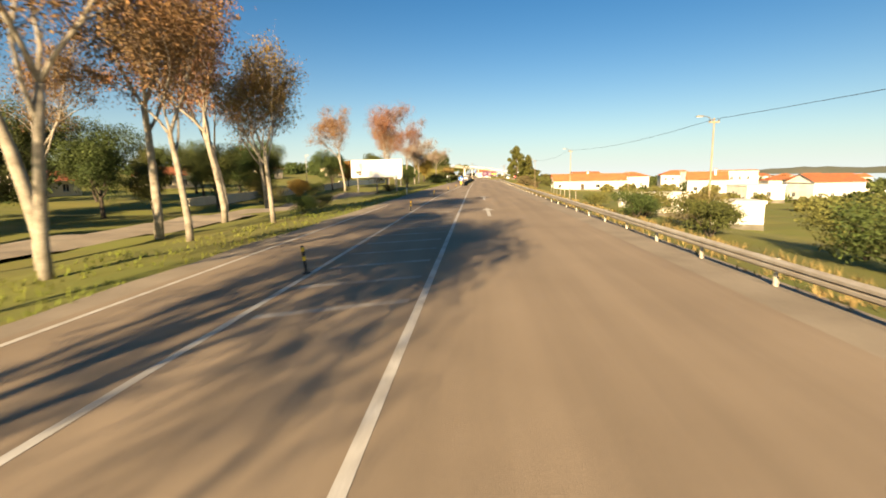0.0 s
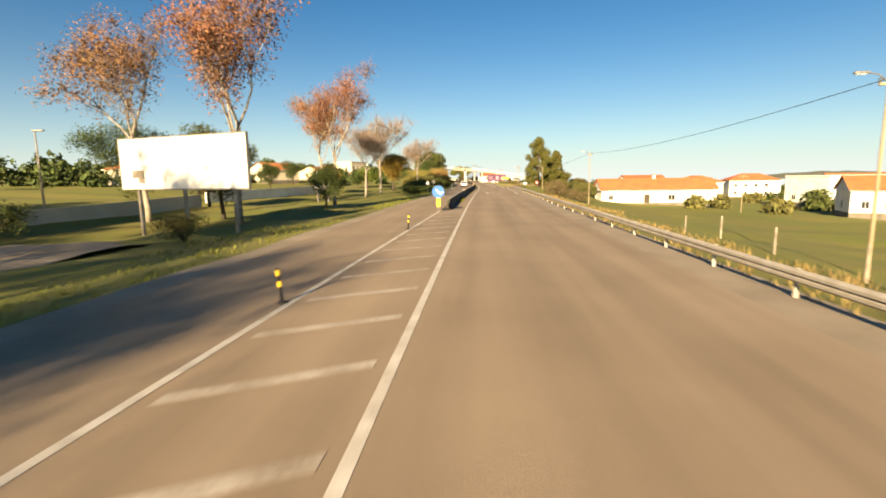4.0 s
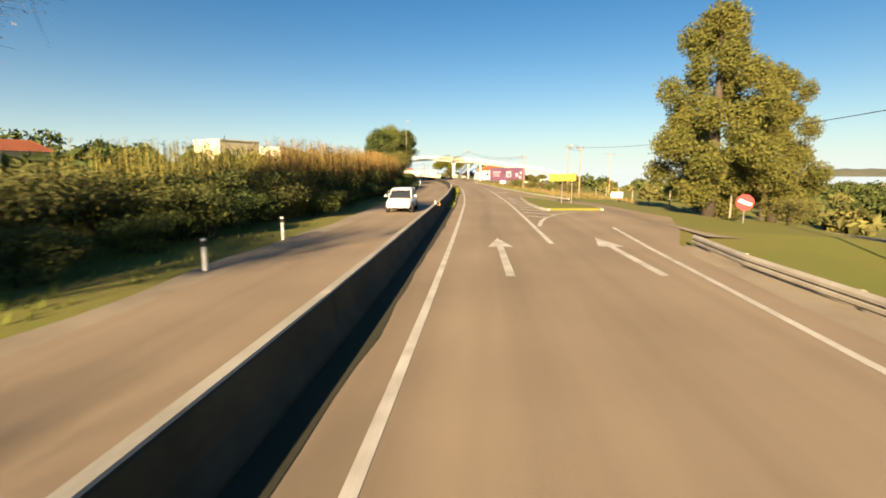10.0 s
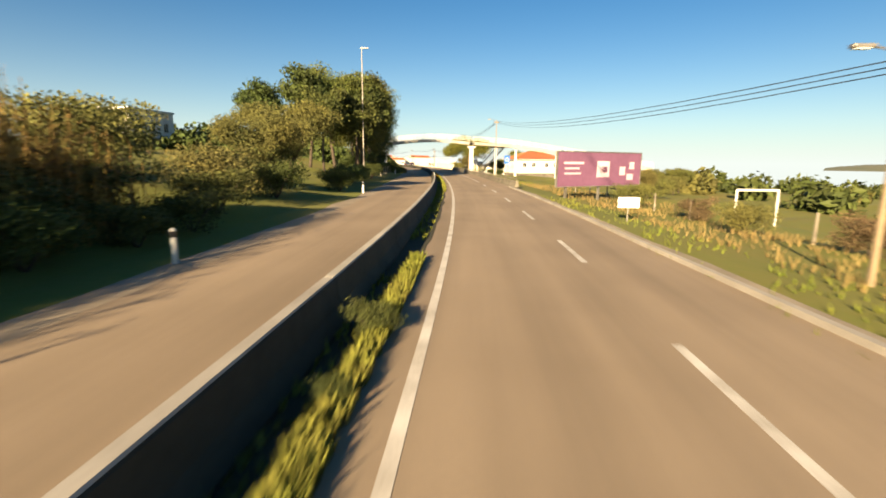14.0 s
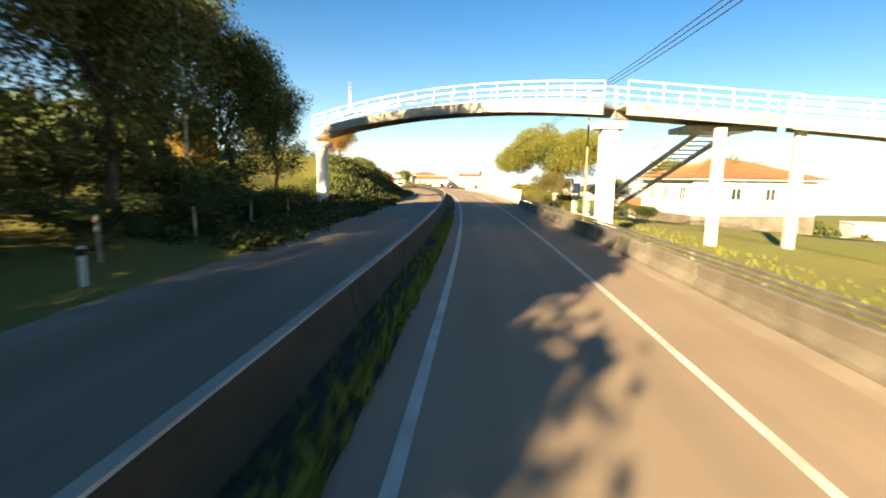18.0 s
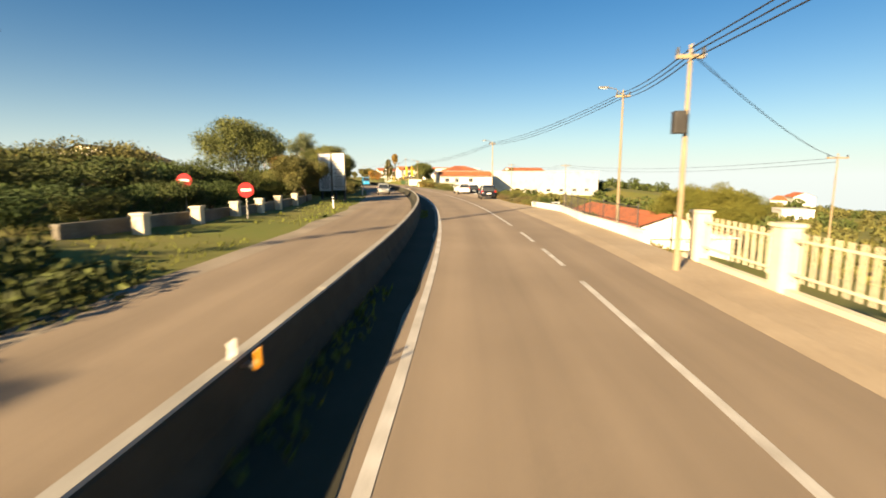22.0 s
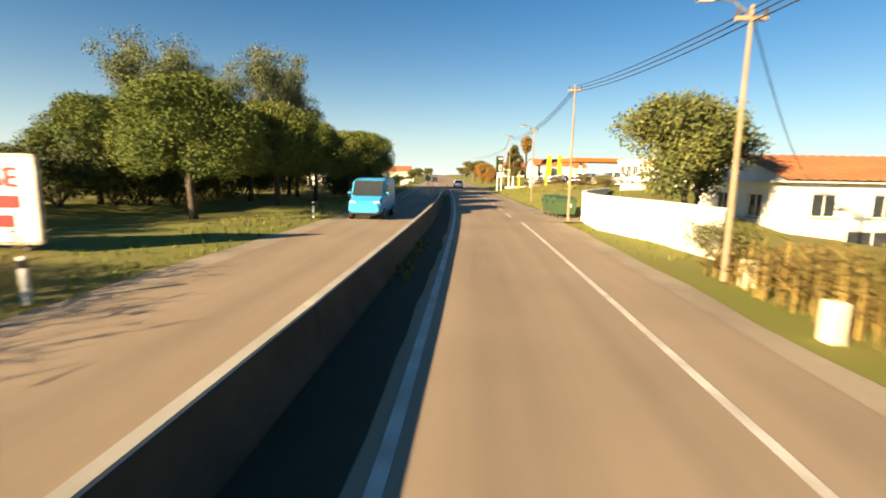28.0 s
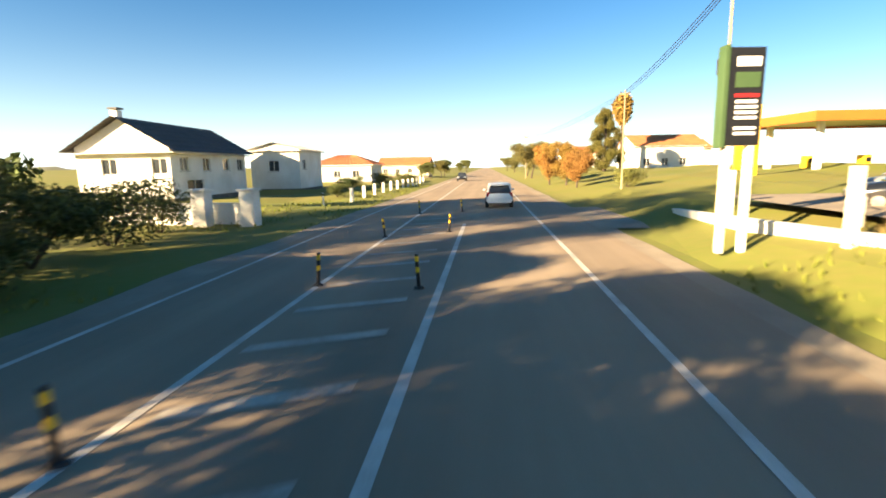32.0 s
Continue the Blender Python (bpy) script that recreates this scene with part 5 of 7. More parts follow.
# left side, on the hill
house("cream house on the hill with a tiled roof", M(150, -68, 1.5, 70), 9, 8, 3.4, "hip", CREAM, rise=1.6, front=row_of(3, 1, 2.6, 1, 1.1, 1.2), side=row_of(2, 1.5, 3, 1, 1.1, 1.2))
house("pale house on the hill with a tiled roof", M(178, -52, 2.0, 60), 9, 8, 3.0, "gable", CREAM, front=row_of(2, 1.5, 3.5, 1, 1.1, 1.2), side=row_of(2, 1.5, 3, 1, 1.1, 1.2))
house("white house above the verge behind trees", M(200, -46, 2.2, 75), 9, 7, 2.6, "gable", CREAM, rise=1.2, front=row_of(2, 1.5, 3.5, 1, 1.0, 1.0), side=[(2, 1, 3, 2)])
house("pale house on the wooded hill", M(262, -48, 5.0, 60), 10, 8, 4, "flat", CREAM, front=row_of(3, 1.2, 2.8, 1.2, 1.1, 1.3), side=row_of(2, 1.5, 3, 1, 1.1, 1.2))
house("white house on the wooded hill", M(295, -44, 5.0, 80), 9, 8, 4, "flat", front=row_of(3, 1.2, 2.8, 1.2, 1.1, 1.3), side=row_of(2, 1.5, 3, 1, 1.1, 1.2))
house("tall pale house on top of the bank", M(374, -40, 4.6, 80), 8, 7, 4.2, "flat", CREAM, front=row_of(2, 1.5, 3.2, 1.2, 1.2, 1.3), side=row_of(2, 1.2, 3, 1.2, 1.1, 1.2))
house("low house with an orange roof beyond the wall", M(432, -40, 1.0, 90), 26, 8, 2.6, "gable", CREAM, rise=1.6, front=row_of(4, 2, 5, 1, 1.1, 1.1), side=[(2, 1, 3, 2)])
house("hall with a dark metal roof", M(468, -46, 1.0, 85), 18, 12, 4.5, "gable", CREAM, DARKTILE, 2.2, front=row_of(3, 2, 5, 1.5, 1.5, 1.2), side=[(3, 1, 4.4, 2.2)])
# by the footbridge and the fence
house("white house with an orange hipped roof by the footbridge", M(350, 22, -0.9, 6), 13, 10, 3.9, "hip", rise=2.0, over=0.7, front=[(1.5, 1.8, 2.6, 3.0), (4.0, 1.8, 5.1, 3.0), (7.6, 1.8, 8.7, 3.0), (10, 1.8, 11.2, 3.0)], side=row_of(3, 1.5, 3, 1.8, 1.1, 1.2))
house("white house with a dark roof behind the fence", M(391, 24, -2.8, 8), 9, 8, 3.4, "hip", tiles=DARKTILE, rise=1.4, front=row_of(3, 1.1, 2.7, 1.0, 1.1, 1.1), side=row_of(2, 1.5, 3, 1, 1.1, 1.1))
house("white house with an orange tiled roof below the road", M(397, 33, -6.0, 5), 8, 9, 3.6, "gable", rise=1.9, front=row_of(2, 1.5, 3.5, 1, 1.1, 1.2), side=row_of(2, 1.5, 3.5, 1, 1.1, 1.2), chimney=(2, 6))
house("low house with a wide orange roof below the road", M(419, 23.5, -5.7, 88), 20, 10, 3.3, "gable", rise=1.7, front=row_of(4, 1.2, 3.4, 0.9, 1.1, 1.1), side=row_of(2, 1.5, 3, 1, 1.1, 1.1), chimney=(4, 2.0))
house("small white house among the fields", M(452, 44, -6.5, 10), 7, 6, 3.0, "flat", front=row_of(2, 1, 3, 1, 1.1, 1.1), side=[(2, 1, 3, 2)])
# white works building and the terrace towards the grove
house("long white works building with small windows", M(519, 24, -6.0, 8), 46, 14, 9.6, "flat", front=row_of(9, 2.5, 4.8, 3.6, 1.6, 0.8) + row_of(6, 4, 7, 0.6, 2.2, 1.4), side=row_of(3, 2, 4, 3.4, 1.4, 0.9), category="building", name="works_building")
house("white house with a wide orange roof beside the road", M(513, 14.5, -1.4, 2), 15, 8, 4.0, "gable", rise=1.2, front=[(1.2, 2.2, 2.4, 3.3), (4, 2.2, 5.2, 3.3), (8, 2.2, 9.2, 3.3), (3, 0.2, 5.5, 1.6)], side=[(2, 2.0, 3.2, 3.2), (5, 2.0, 6.2, 3.2)])
house("white house with an orange hipped roof on the rise", M(551, 27, 1.4, 4), 12, 9, 2.9, "hip", rise=1.9, front=row_of(3, 1.2, 3.2, 0.9, 1.2, 1.2), side=row_of(2, 1.5, 3, 1, 1.1, 1.1))
house("white house with an orange roof on the rise", M(552, 52, 1.2, 4), 14, 9, 2.8, "gable", rise=1.6, front=row_of(4, 1.2, 3.0, 0.9, 1.2, 1.2), side=row_of(2, 1.5, 3, 1, 1.1, 1.1))
for s, e, lx, col in ((640, 26, 12, WHITE), (660, 34, 14, CREAM), (690, 22, 10, WHITE), (720, 26, 12, CREAM)):
    house("pale house far along the road", M(s, e, 1.2, 5), lx, 9, 4.5, "gable", col, front=row_of(3, 1.5, 3.2, 1, 1.2, 1.2), side=row_of(2, 1.5, 3, 1, 1.1, 1.1))
# far side at the end
house("white two-storey house with a dark slate roof", M(586, -24, 0.2, 92), 12.5, 7.5, 4.3, "gable", tiles=DARKTILE, rise=2.2, over=0.7, front=[(1.2, 2.4, 2.4, 3.5), (4.6, 2.4, 5.8, 3.5), (8, 2.4, 9.2, 3.5), (10.8, 2.4, 12, 3.5), (2, 0.3, 4.5, 1.7)], side=row_of(2, 2, 4, 2.2, 1.2, 1.2), chimney=(1.6, 5.0))
house("white flat-gabled annexe of the house", M(603, -20.5, 0.2, 92), 8, 5.5, 4.6, "gable", tiles=WHITE, rise=0.7, front=[(1, 2.4, 2.2, 3.5)], side=row_of(2, 2, 4, 2.2, 1.2, 1.2))
house("small cream bungalow beyond the posts", M(626, -28, 0.3, 0), 10, 8, 2.9, "hip", rise=1.6, front=row_of(3, 1, 3, 0.9, 1.1, 1.1), side=row_of(2, 1.5, 3, 1, 1.1, 1.1))
house("pale bungalow far along the road", M(668, -26, 0.4, 0), 12, 8, 3.0, "gable", CREAM, front=row_of(3, 1, 3, 0.9, 1.1, 1.1), side=row_of(2, 1.5, 3, 1, 1.1, 1.1))

# ---- the footbridge ----
fb = thing("footbridge", Matrix(), "arched white steel footbridge with stairs and a long ramp", "footbridge")
FA, FB = W(340.5, -11.6), W(327.0, 6.6)


def deck(p, q, z0, z1, arch, name, lab=""):
    """A deck between two points: girder, floor and railings, bowed upwards."""
    d = (q - p)
    d.z = 0
    L = d.length
    side = Vector((-d.y, d.x, 0)).normalized()
    n = max(6, int(L / 1.2))

    def at(u, off, h):
        return p + d * u + side * off + Vector((0, 0, z0 + (z1 - z0) * u + arch * 4 * u * (1 - u) + h))

    def sweep(sec, u0=0.0, u1=1.0, k=n):
        vs, fs, m = [], [], len(sec)
        for i in range(k + 1):
            u = u0 + (u1 - u0) * i / k
            vs += [at(u, a, b) for a, b in sec]
            if i:
                for j in range(m):
                    a, b = (i - 1) * m + j, (i - 1) * m + (j + 1) % m
                    fs.append((a, b, b + m, a + m))
        fs.extend([tuple(range(m)), tuple(k * m + m - 1 - j for j in range(m))])
        return vs, fs
    g = part(name, sweep([(-0.95, 0), (0.95, 0), (0.95, 0.12), (-0.95, 0.12)]), PALE, fb, lab)
    for o in (-0.85, 0.85):
        part("girder", sweep([(o - 0.09, -0.42), (o + 0.09, -0.42), (o + 0.09, -0.004), (o - 0.09, -0.004)]), STEEL if o > 0 else PALE, g)
        for h in (0.45, 0.78, 1.12):
            part("handrail", sweep([(o - 0.025, h), (o + 0.025, h), (o + 0.025, h + 0.05), (o - 0.025, h + 0.05)]), WHITE, g)
        k = int(L / 1.5)
        for i in range(k + 1):
            b = at(i / k, o, 0.12)
            part("railing_post", rod(b, b + Vector((0, 0, 1.04)), 0.03, None, 5), WHITE, g)


deck(FA, FB, 5.95, 6.1, 0.75, "deck", "bowed main deck over both carriageways")
for p, h in ((FA, 5.6), (FB, 5.8)):
    c = part("column", cube((0.75, 0.75, h), (0, 0, -0.4), 0, 0.05), WHITE, fb)
    c.matrix_basis = Matrix.Translation(p) @ Matrix.Rotation(heading(333), 4, "Z")
    part("column_foot", cube((1.1, 1.1, 0.9), (0, 0, -0.5), 0, 0.05), PALE, c)
    part("column_head", cube((1.5, 1.2, 0.35), (0, 0, h - 0.75), 0, 0.05), WHITE, c)
RA, RB = W(327.5, 15.5), W(316, 40)
deck(FB + (RA - FB) * 0.06, RA, 6.1, 5.6, 0.0, "ramp_deck", "ramp deck beside the road")
deck(RA, RB, 5.6, 1.2, 0.15, "ramp_deck", "long falling ramp over the meadow")
for u in (0.02, 0.33, 0.62):
    p = RA.lerp(RB, u)
    h = 5.6 - 4.4 * u
    c = part("column", cube((0.45, 0.45, h + 0.7), (0, 0, -1.0), 0, 0.04), WHITE, fb)
    c.matrix_basis = Matrix.Translation(p)
# the stair with its landing
SA, SB = W(330, 13.2), W(343, 10.5)
for i in range(26):
    u = i / 25
    p = SA.lerp(SB, u) + Vector((0, 0, 5.3 - 5.5 * u))
    st = part("stair_tread", cube((1.7, 0.32, 0.06), (0, 0, 0)), WHITE if i % 2 else PALE, fb)
    st.matrix_basis = Matrix.Translation(p) @ Matrix.Rotation(heading(336), 4, "Z")
for o in (-0.85, 0.85):
    sd = Vector((math.cos(heading(336)), math.sin(heading(336)), 0)) * o
    part("stair_stringer", rod(SA + sd + Vector((0, 0, 5.3)), SB + sd + Vector((0, 0, -0.2)), 0.14, None, 4), STEEL, fb)
    part("handrail", rod(SA + sd + Vector((0, 0, 6.3)), SB + sd + Vector((0, 0, 0.8)), 0.035, None, 5), WHITE, fb)
c = part("stair_landing", cube((3.2, 2.4, 0.3), (0, 0, 5.1), 0, 0.03), STEEL, fb)
c.matrix_basis = M(328.6, 12.2)
c = part("column", cube((0.42, 0.42, 5.6), (0, 0, -0.5), 0, 0.04), WHITE, fb)
c.matrix_basis = M(326, 11.5)

# ---- poles, lamps, cables ----
def utility_pole(s, e, z, high, arm=1.6, lamp=False, label="square concrete utility pole with a short crossarm", leaning=0.0, box_on=False):
    t = thing("utility_pole", M(s, e, z) @ pose(0, 0, 0, 0, leaning, 0), label, "utility pole", "utility poles")
    bm = bmesh.new()
    bmesh.ops.create_cone(bm, cap_ends=True, segments=4, radius1=0.095, radius2=0.055, depth=high, matrix=Matrix.Translation((0, 0, high / 2)) @ Matrix.Rotation(radians(45), 4, "Z"))
    bmesh.ops.bevel(bm, geom=[x for x in bm.edges], offset=0.02, segments=1, affect="EDGES")
    part("pole", bm, POLE, t)
    if arm:
        a = part("crossarm", cube((arm, 0.10, 0.10), (0, 0, high - 0.35), 0, 0.01), POLE, t)
        for x in (-0.45, 0.45):
            part("insulator", rod((x * arm, 0, high - 0.25), (x * arm, 0, high - 0.08), 0.05, 0.035, 8), DARKSTEEL, a)
    if lamp:
        part("lamp_arm", tube([], [], [(0, 0, high - 0.25), (-0.4, 0, high + 0.05), (-0.8, 0, high + 0.12)], [0.028, 0.024, 0.024], 6), STEEL, t)
        h = part("lamp_head", cube((0.5, 0.18, 0.09), (-1.0, 0, high + 0.08), 0, 0.025), STEEL, t)
        part("lens", cube((0.34, 0.13, 0.03), (-1.03, 0, high + 0.055)), LAMP_CLEAR, h)
    if box_on:
        part("meter_box", cube((0.3, 0.25, 0.55), (-0.22, -0.1, high * 0.62), 0, 0.02), DARKSTEEL, t)
    return t


def cable(p, q, sag=0.6, n=3, gap=0.14):
    """A few cables together between two points: one thing of several strands."""
    t = thing("overhead_cable", Matrix(), "black overhead cables that sag between two poles", "cable", "overhead cables")
    for k in range(n):
        pts = []
        for i in range(13):
            u = i / 12
            pts.append(p.lerp(q, u) + Vector((0, 0, -sag * (1 + 0.12 * k) * 4 * u * (1 - u) - gap * k)))
        part("strand", tube([], [], pts, [0.017] * 13, 4), CABLE, t)
    return t


POLES = [(36.5, 16.8, -2.9, 9.0, True, 0), (80.5, 15.1, -1.9, 7.9, True, 0), (131.8, 15.0, -1.6, 7.3, True, 0), (174.4, 13.7, -0.6, 5.2, True, 0), (213.6, 12.2, -0.7, 5.9, True, 0), (227, 14, -1.3, 7.3, False, 0), (236.5, 9.5, -0.6, 5.5, True, 0), (296.3, 6.8, -0.2, 8.4, True, 0), (331, 6.6, -0.1, 7.8, False, 0), (393.3, 5.7, 0, 5.7, False, 1), (405.5, 8.4, -0.7, 7.4, True, 0), (439.4, 7.5, -0.3, 6.9, True, 0), (501.8, 6.2, 0, 6.4, True, 0), (517.3, 5.5, 0, 7.4, False, 0), (532, 5.6, 0.25, 6.3, True, 0), (569.3, 8.5, 0.1, 8.8, True, 1), (588, 10, 0.4, 7.4, False, 0), (640, 7, 0.2, 7.6, True, 0)]
for s, e, z, h, lamp, bx in POLES:
    utility_pole(s, e, z, h, 0.7, lamp, box_on=bool(bx), label="square concrete utility pole with a street lamp" if lamp else "square concrete utility pole with cables")
for (s, e, z, h, *_), (s2, e2, z2, h2, *_) in zip(POLES, POLES[1:]):
    if s2 - s > 12:
        cable(W(s, e, z + h - 0.1), W(s2, e2, z2 + h2 - 0.1), 0.012 * (s2 - s), 3 if s > 190 else 1)
cable(W(-40, 18, 6.6), W(36.5, 16.8, 6.0), 0.7, 1)
for s, e, z, h in ((461, 26, -4, 8.5), (500, 30, -2.5, 8.0), (415, 28, -5.0, 9.0), (148, 44, -4.2, 6.5), (255, 30, -2.0, 8)):
    utility_pole(s, e, z, h, 1.6, False, "thin concrete utility pole down the slope")
cable(W(415, 28, 3.7), W(461, 26, 4.3), 0.7, 2, 0.3)
cable(W(461, 26, 4.3), W(500, 30, 5.3), 0.7, 2, 0.3)
cable(W(393.3, 5.7, 5.5), W(415, 28, 3.7), 0.4, 1)
cable(W(501.8, 6.2, 6.2), W(513, 15, 3), 0.3, 1)


def lamp_post(s, e, high, label, turn=0.0):
    t = thing("street_lamp", M(s, e, land(s, e), turn), label, "street lamp", "street lamps")
    part("column", rod((0, 0, 0), (0, 0, high), 0.09, 0.05, 10), STEEL, t)
    part("lamp_head", cube((0.9, 0.25, 0.12), (0.3, 0, high), 0, 0.03), STEEL, t)
    return t


lamp_post(283, -10.5, 14.5, "tall slender street lamp behind the trees")
lamp_post(322, -12, 12.0, "tall slender street lamp beside the pines")
lamp_post(96, -34, 7.0, "slender street lamp beyond the side road")
# lattice mast and T-pole on the bank
mast = thing("lattice_mast", M(382.5, -17, land(382.5, -17) - 0.1), "tall pale lattice mast that narrows upwards", "mast")
for x, y in ((-0.3, -0.3), (0.3, -0.3), (0.3, 0.3), (-0.3, 0.3)):
    part("mast_leg", rod((x, y, 0), (x * 0.5, y * 0.5, 15), 0.045, 0.035, 5), PALE, mast)
for i in range(22):
    z = 0.3 + i * 0.66
    r = 0.3 * (1 - 0.5 * z / 15)
    bm = bmesh.new()
    for a in range(4):
        box(bm, (2 * r, 0.04, 0.07), (0 if a % 2 == 0 else (r if a == 1 else -r), (-r if a == 0 else r) if a % 2 == 0 else 0, z), 0 if a % 2 == 0 else 90)
    part("mast_rung", bm, PALE, mast)
tp = thing("utility_pole", M(404, -21.8, land(404, -21.8) - 0.1), "dark wooden pole with a flat crossarm on the bank", "utility pole", "utility poles")
part("pole", rod((0, 0, 0), (0, 0, 8.4), 0.11, 0.08, 8), DARKBARK, tp)
part("crossarm", cube((1.9, 0.1, 0.12), (0, 0, 8.2)), DARKSTEEL, tp)

# ---- hoardings and signs ----
def hoarding(label, p, q, z0, z1, face, posts=3, foot=-1.0, prints=(), post_mat=None):
    """A board between two ground points, facing the side on the right of p to q."""
    d = q - p
    d.z = 0
    L = d.length
    t = thing("hoarding", Matrix.LocRotScale(p, Euler((0, 0, math.atan2(d.y, d.x))), None), label, "hoarding", "hoardings")
    part("board", cube((L, 0.12, z1 - z0), (L / 2, 0, z0), 0, 0.01), face, t)
    bm = bmesh.new()
    for a, b, c, e in ((0, z0 - 0.06, L, 0.08), (0, z1 - 0.02, L, 0.08)):
        box(bm, (c, 0.18, e), (L / 2, 0, b))
    for x in (0, L):
        box(bm, (0.08, 0.18, z1 - z0), (x, 0, z0))
    part("frame", bm, STEEL, t)
    for i in range(posts):
        x = L * (0.12 + 0.76 * i / max(1, posts - 1))
        part("post", cube((0.16, 0.2, z1 - foot - 0.3), (x, 0.16, foot)), post_mat or STEEL, t)
    for x, z, w, h, m in prints:
        part("print", cube((w, 0.02, h), (x, -0.075, z)), m, t)
    return t


hoarding("large blank white roadside hoarding on three posts", W(91.3, -23.6), W(88.2, -13.4), 2.0, 5.2, BOARD, 3, -1.4, [(1.6, 2.7, 1.1, 0.5, CONCRETE), (1.9, 2.35, 0.6, 0.4, CONCRETE)])
hoarding("purple advertising hoarding with pale round prints", W(262.8, 7.4), W(268.0, 15.9), 0.55, 3.25, PURPLE, 3, -1.2, [(5.2, 1.25, 1.5, 1.3, PINK), (5.2, 1.62, 1.0, 0.5, PURPLE), (7.6, 1.4, 0.7, 0.7, PINK), (8.8, 1.9, 0.6, 0.6, PINK), (8.6, 1.0, 0.8, 0.5, PINK), (1.8, 2.3, 2.2, 0.18, PINK), (1.6, 1.9, 1.6, 0.14, PINK), (1.7, 1.5, 1.8, 0.14, PINK)])
hoarding("white board with dense small print behind another", W(433.3, -12.2), W(432.55, -10.85), 1.0, 4.8, BOARD, 2, -0.2, [(0.77, 1.2 + 0.145 * i, 0.85 + 0.2 * ((i * 7) % 3), 0.055, CONCRETE) for i in range(23)], DARKSTEEL)
hoarding("white board with dense small print on dark posts", W(432.5, -10.7), W(431.8, -9.4), 1.1, 4.8, BOARD, 2, -0.2, [(0.74, 1.3 + 0.145 * i, 0.8 + 0.2 * ((i * 5) % 3), 0.055, CONCRETE) for i in range(23)], DARKSTEEL)
hoarding("white for-sale hoarding with red letters by the grove", W(502.3, -16.6), W(502.9, -12.3), 0.35, 2.8, BOARD, 2, -0.6, (), DARKSTEEL)
hoarding("small white notice board on two posts", W(119.5, -20.6), W(118.8, -18.6), 1.4, 3.4, BOARD, 2, -1.2)
hoarding("white notice board beside the pine", W(366, 11.2), W(364.5, 14.2), 1.0, 2.8, BOARD, 2, -1.0)
hoarding("white notice beside the pine", W(372, 15.2), W(371, 17), 0.9, 2.2, BOARD, 2, -1.5)


def lettering(text, m, size, material, parent, name="lettering"):
    cu = bpy.data.curves.new(name, "FONT")
    cu.body, cu.size, cu.extrude, cu.align_x = text, size, 0.01, "CENTER"
    tmp = bpy.data.objects.new("tmp", cu)
    scene.collection.objects.link(tmp)
    me = bpy.data.meshes.new_from_object(tmp.evaluated_get(bpy.context.evaluated_depsgraph_get()))
    bpy.data.objects.remove(tmp)
    me.materials.append(material)
    o = new(name, me)
    o.parent = parent
    o.matrix_basis = m
    return o


sale = [o for o in scene.objects if o.get("label", "").startswith("white for-sale")][0]
lettering("VENDE-SE", pose(2.15, -0.085, 1.95, 90), 0.78, RED, sale)
part("print", cube((3.4, 0.02, 0.34), (2.15, -0.075, 1.35)), RED, sale, "red bar of small print")
part("print", cube((3.0, 0.02, 0.34), (2.15, -0.075, 0.8)), RED, sale, "red bar of figures")


def disc(r, depth=0.03, seg=24):
    bm = bmesh.new()
    bmesh.ops.create_cone(bm, cap_ends=True, segments=seg, radius1=r, radius2=r, depth=depth, matrix=Matrix.Rotation(radians(90), 4, "X"))
    return bm


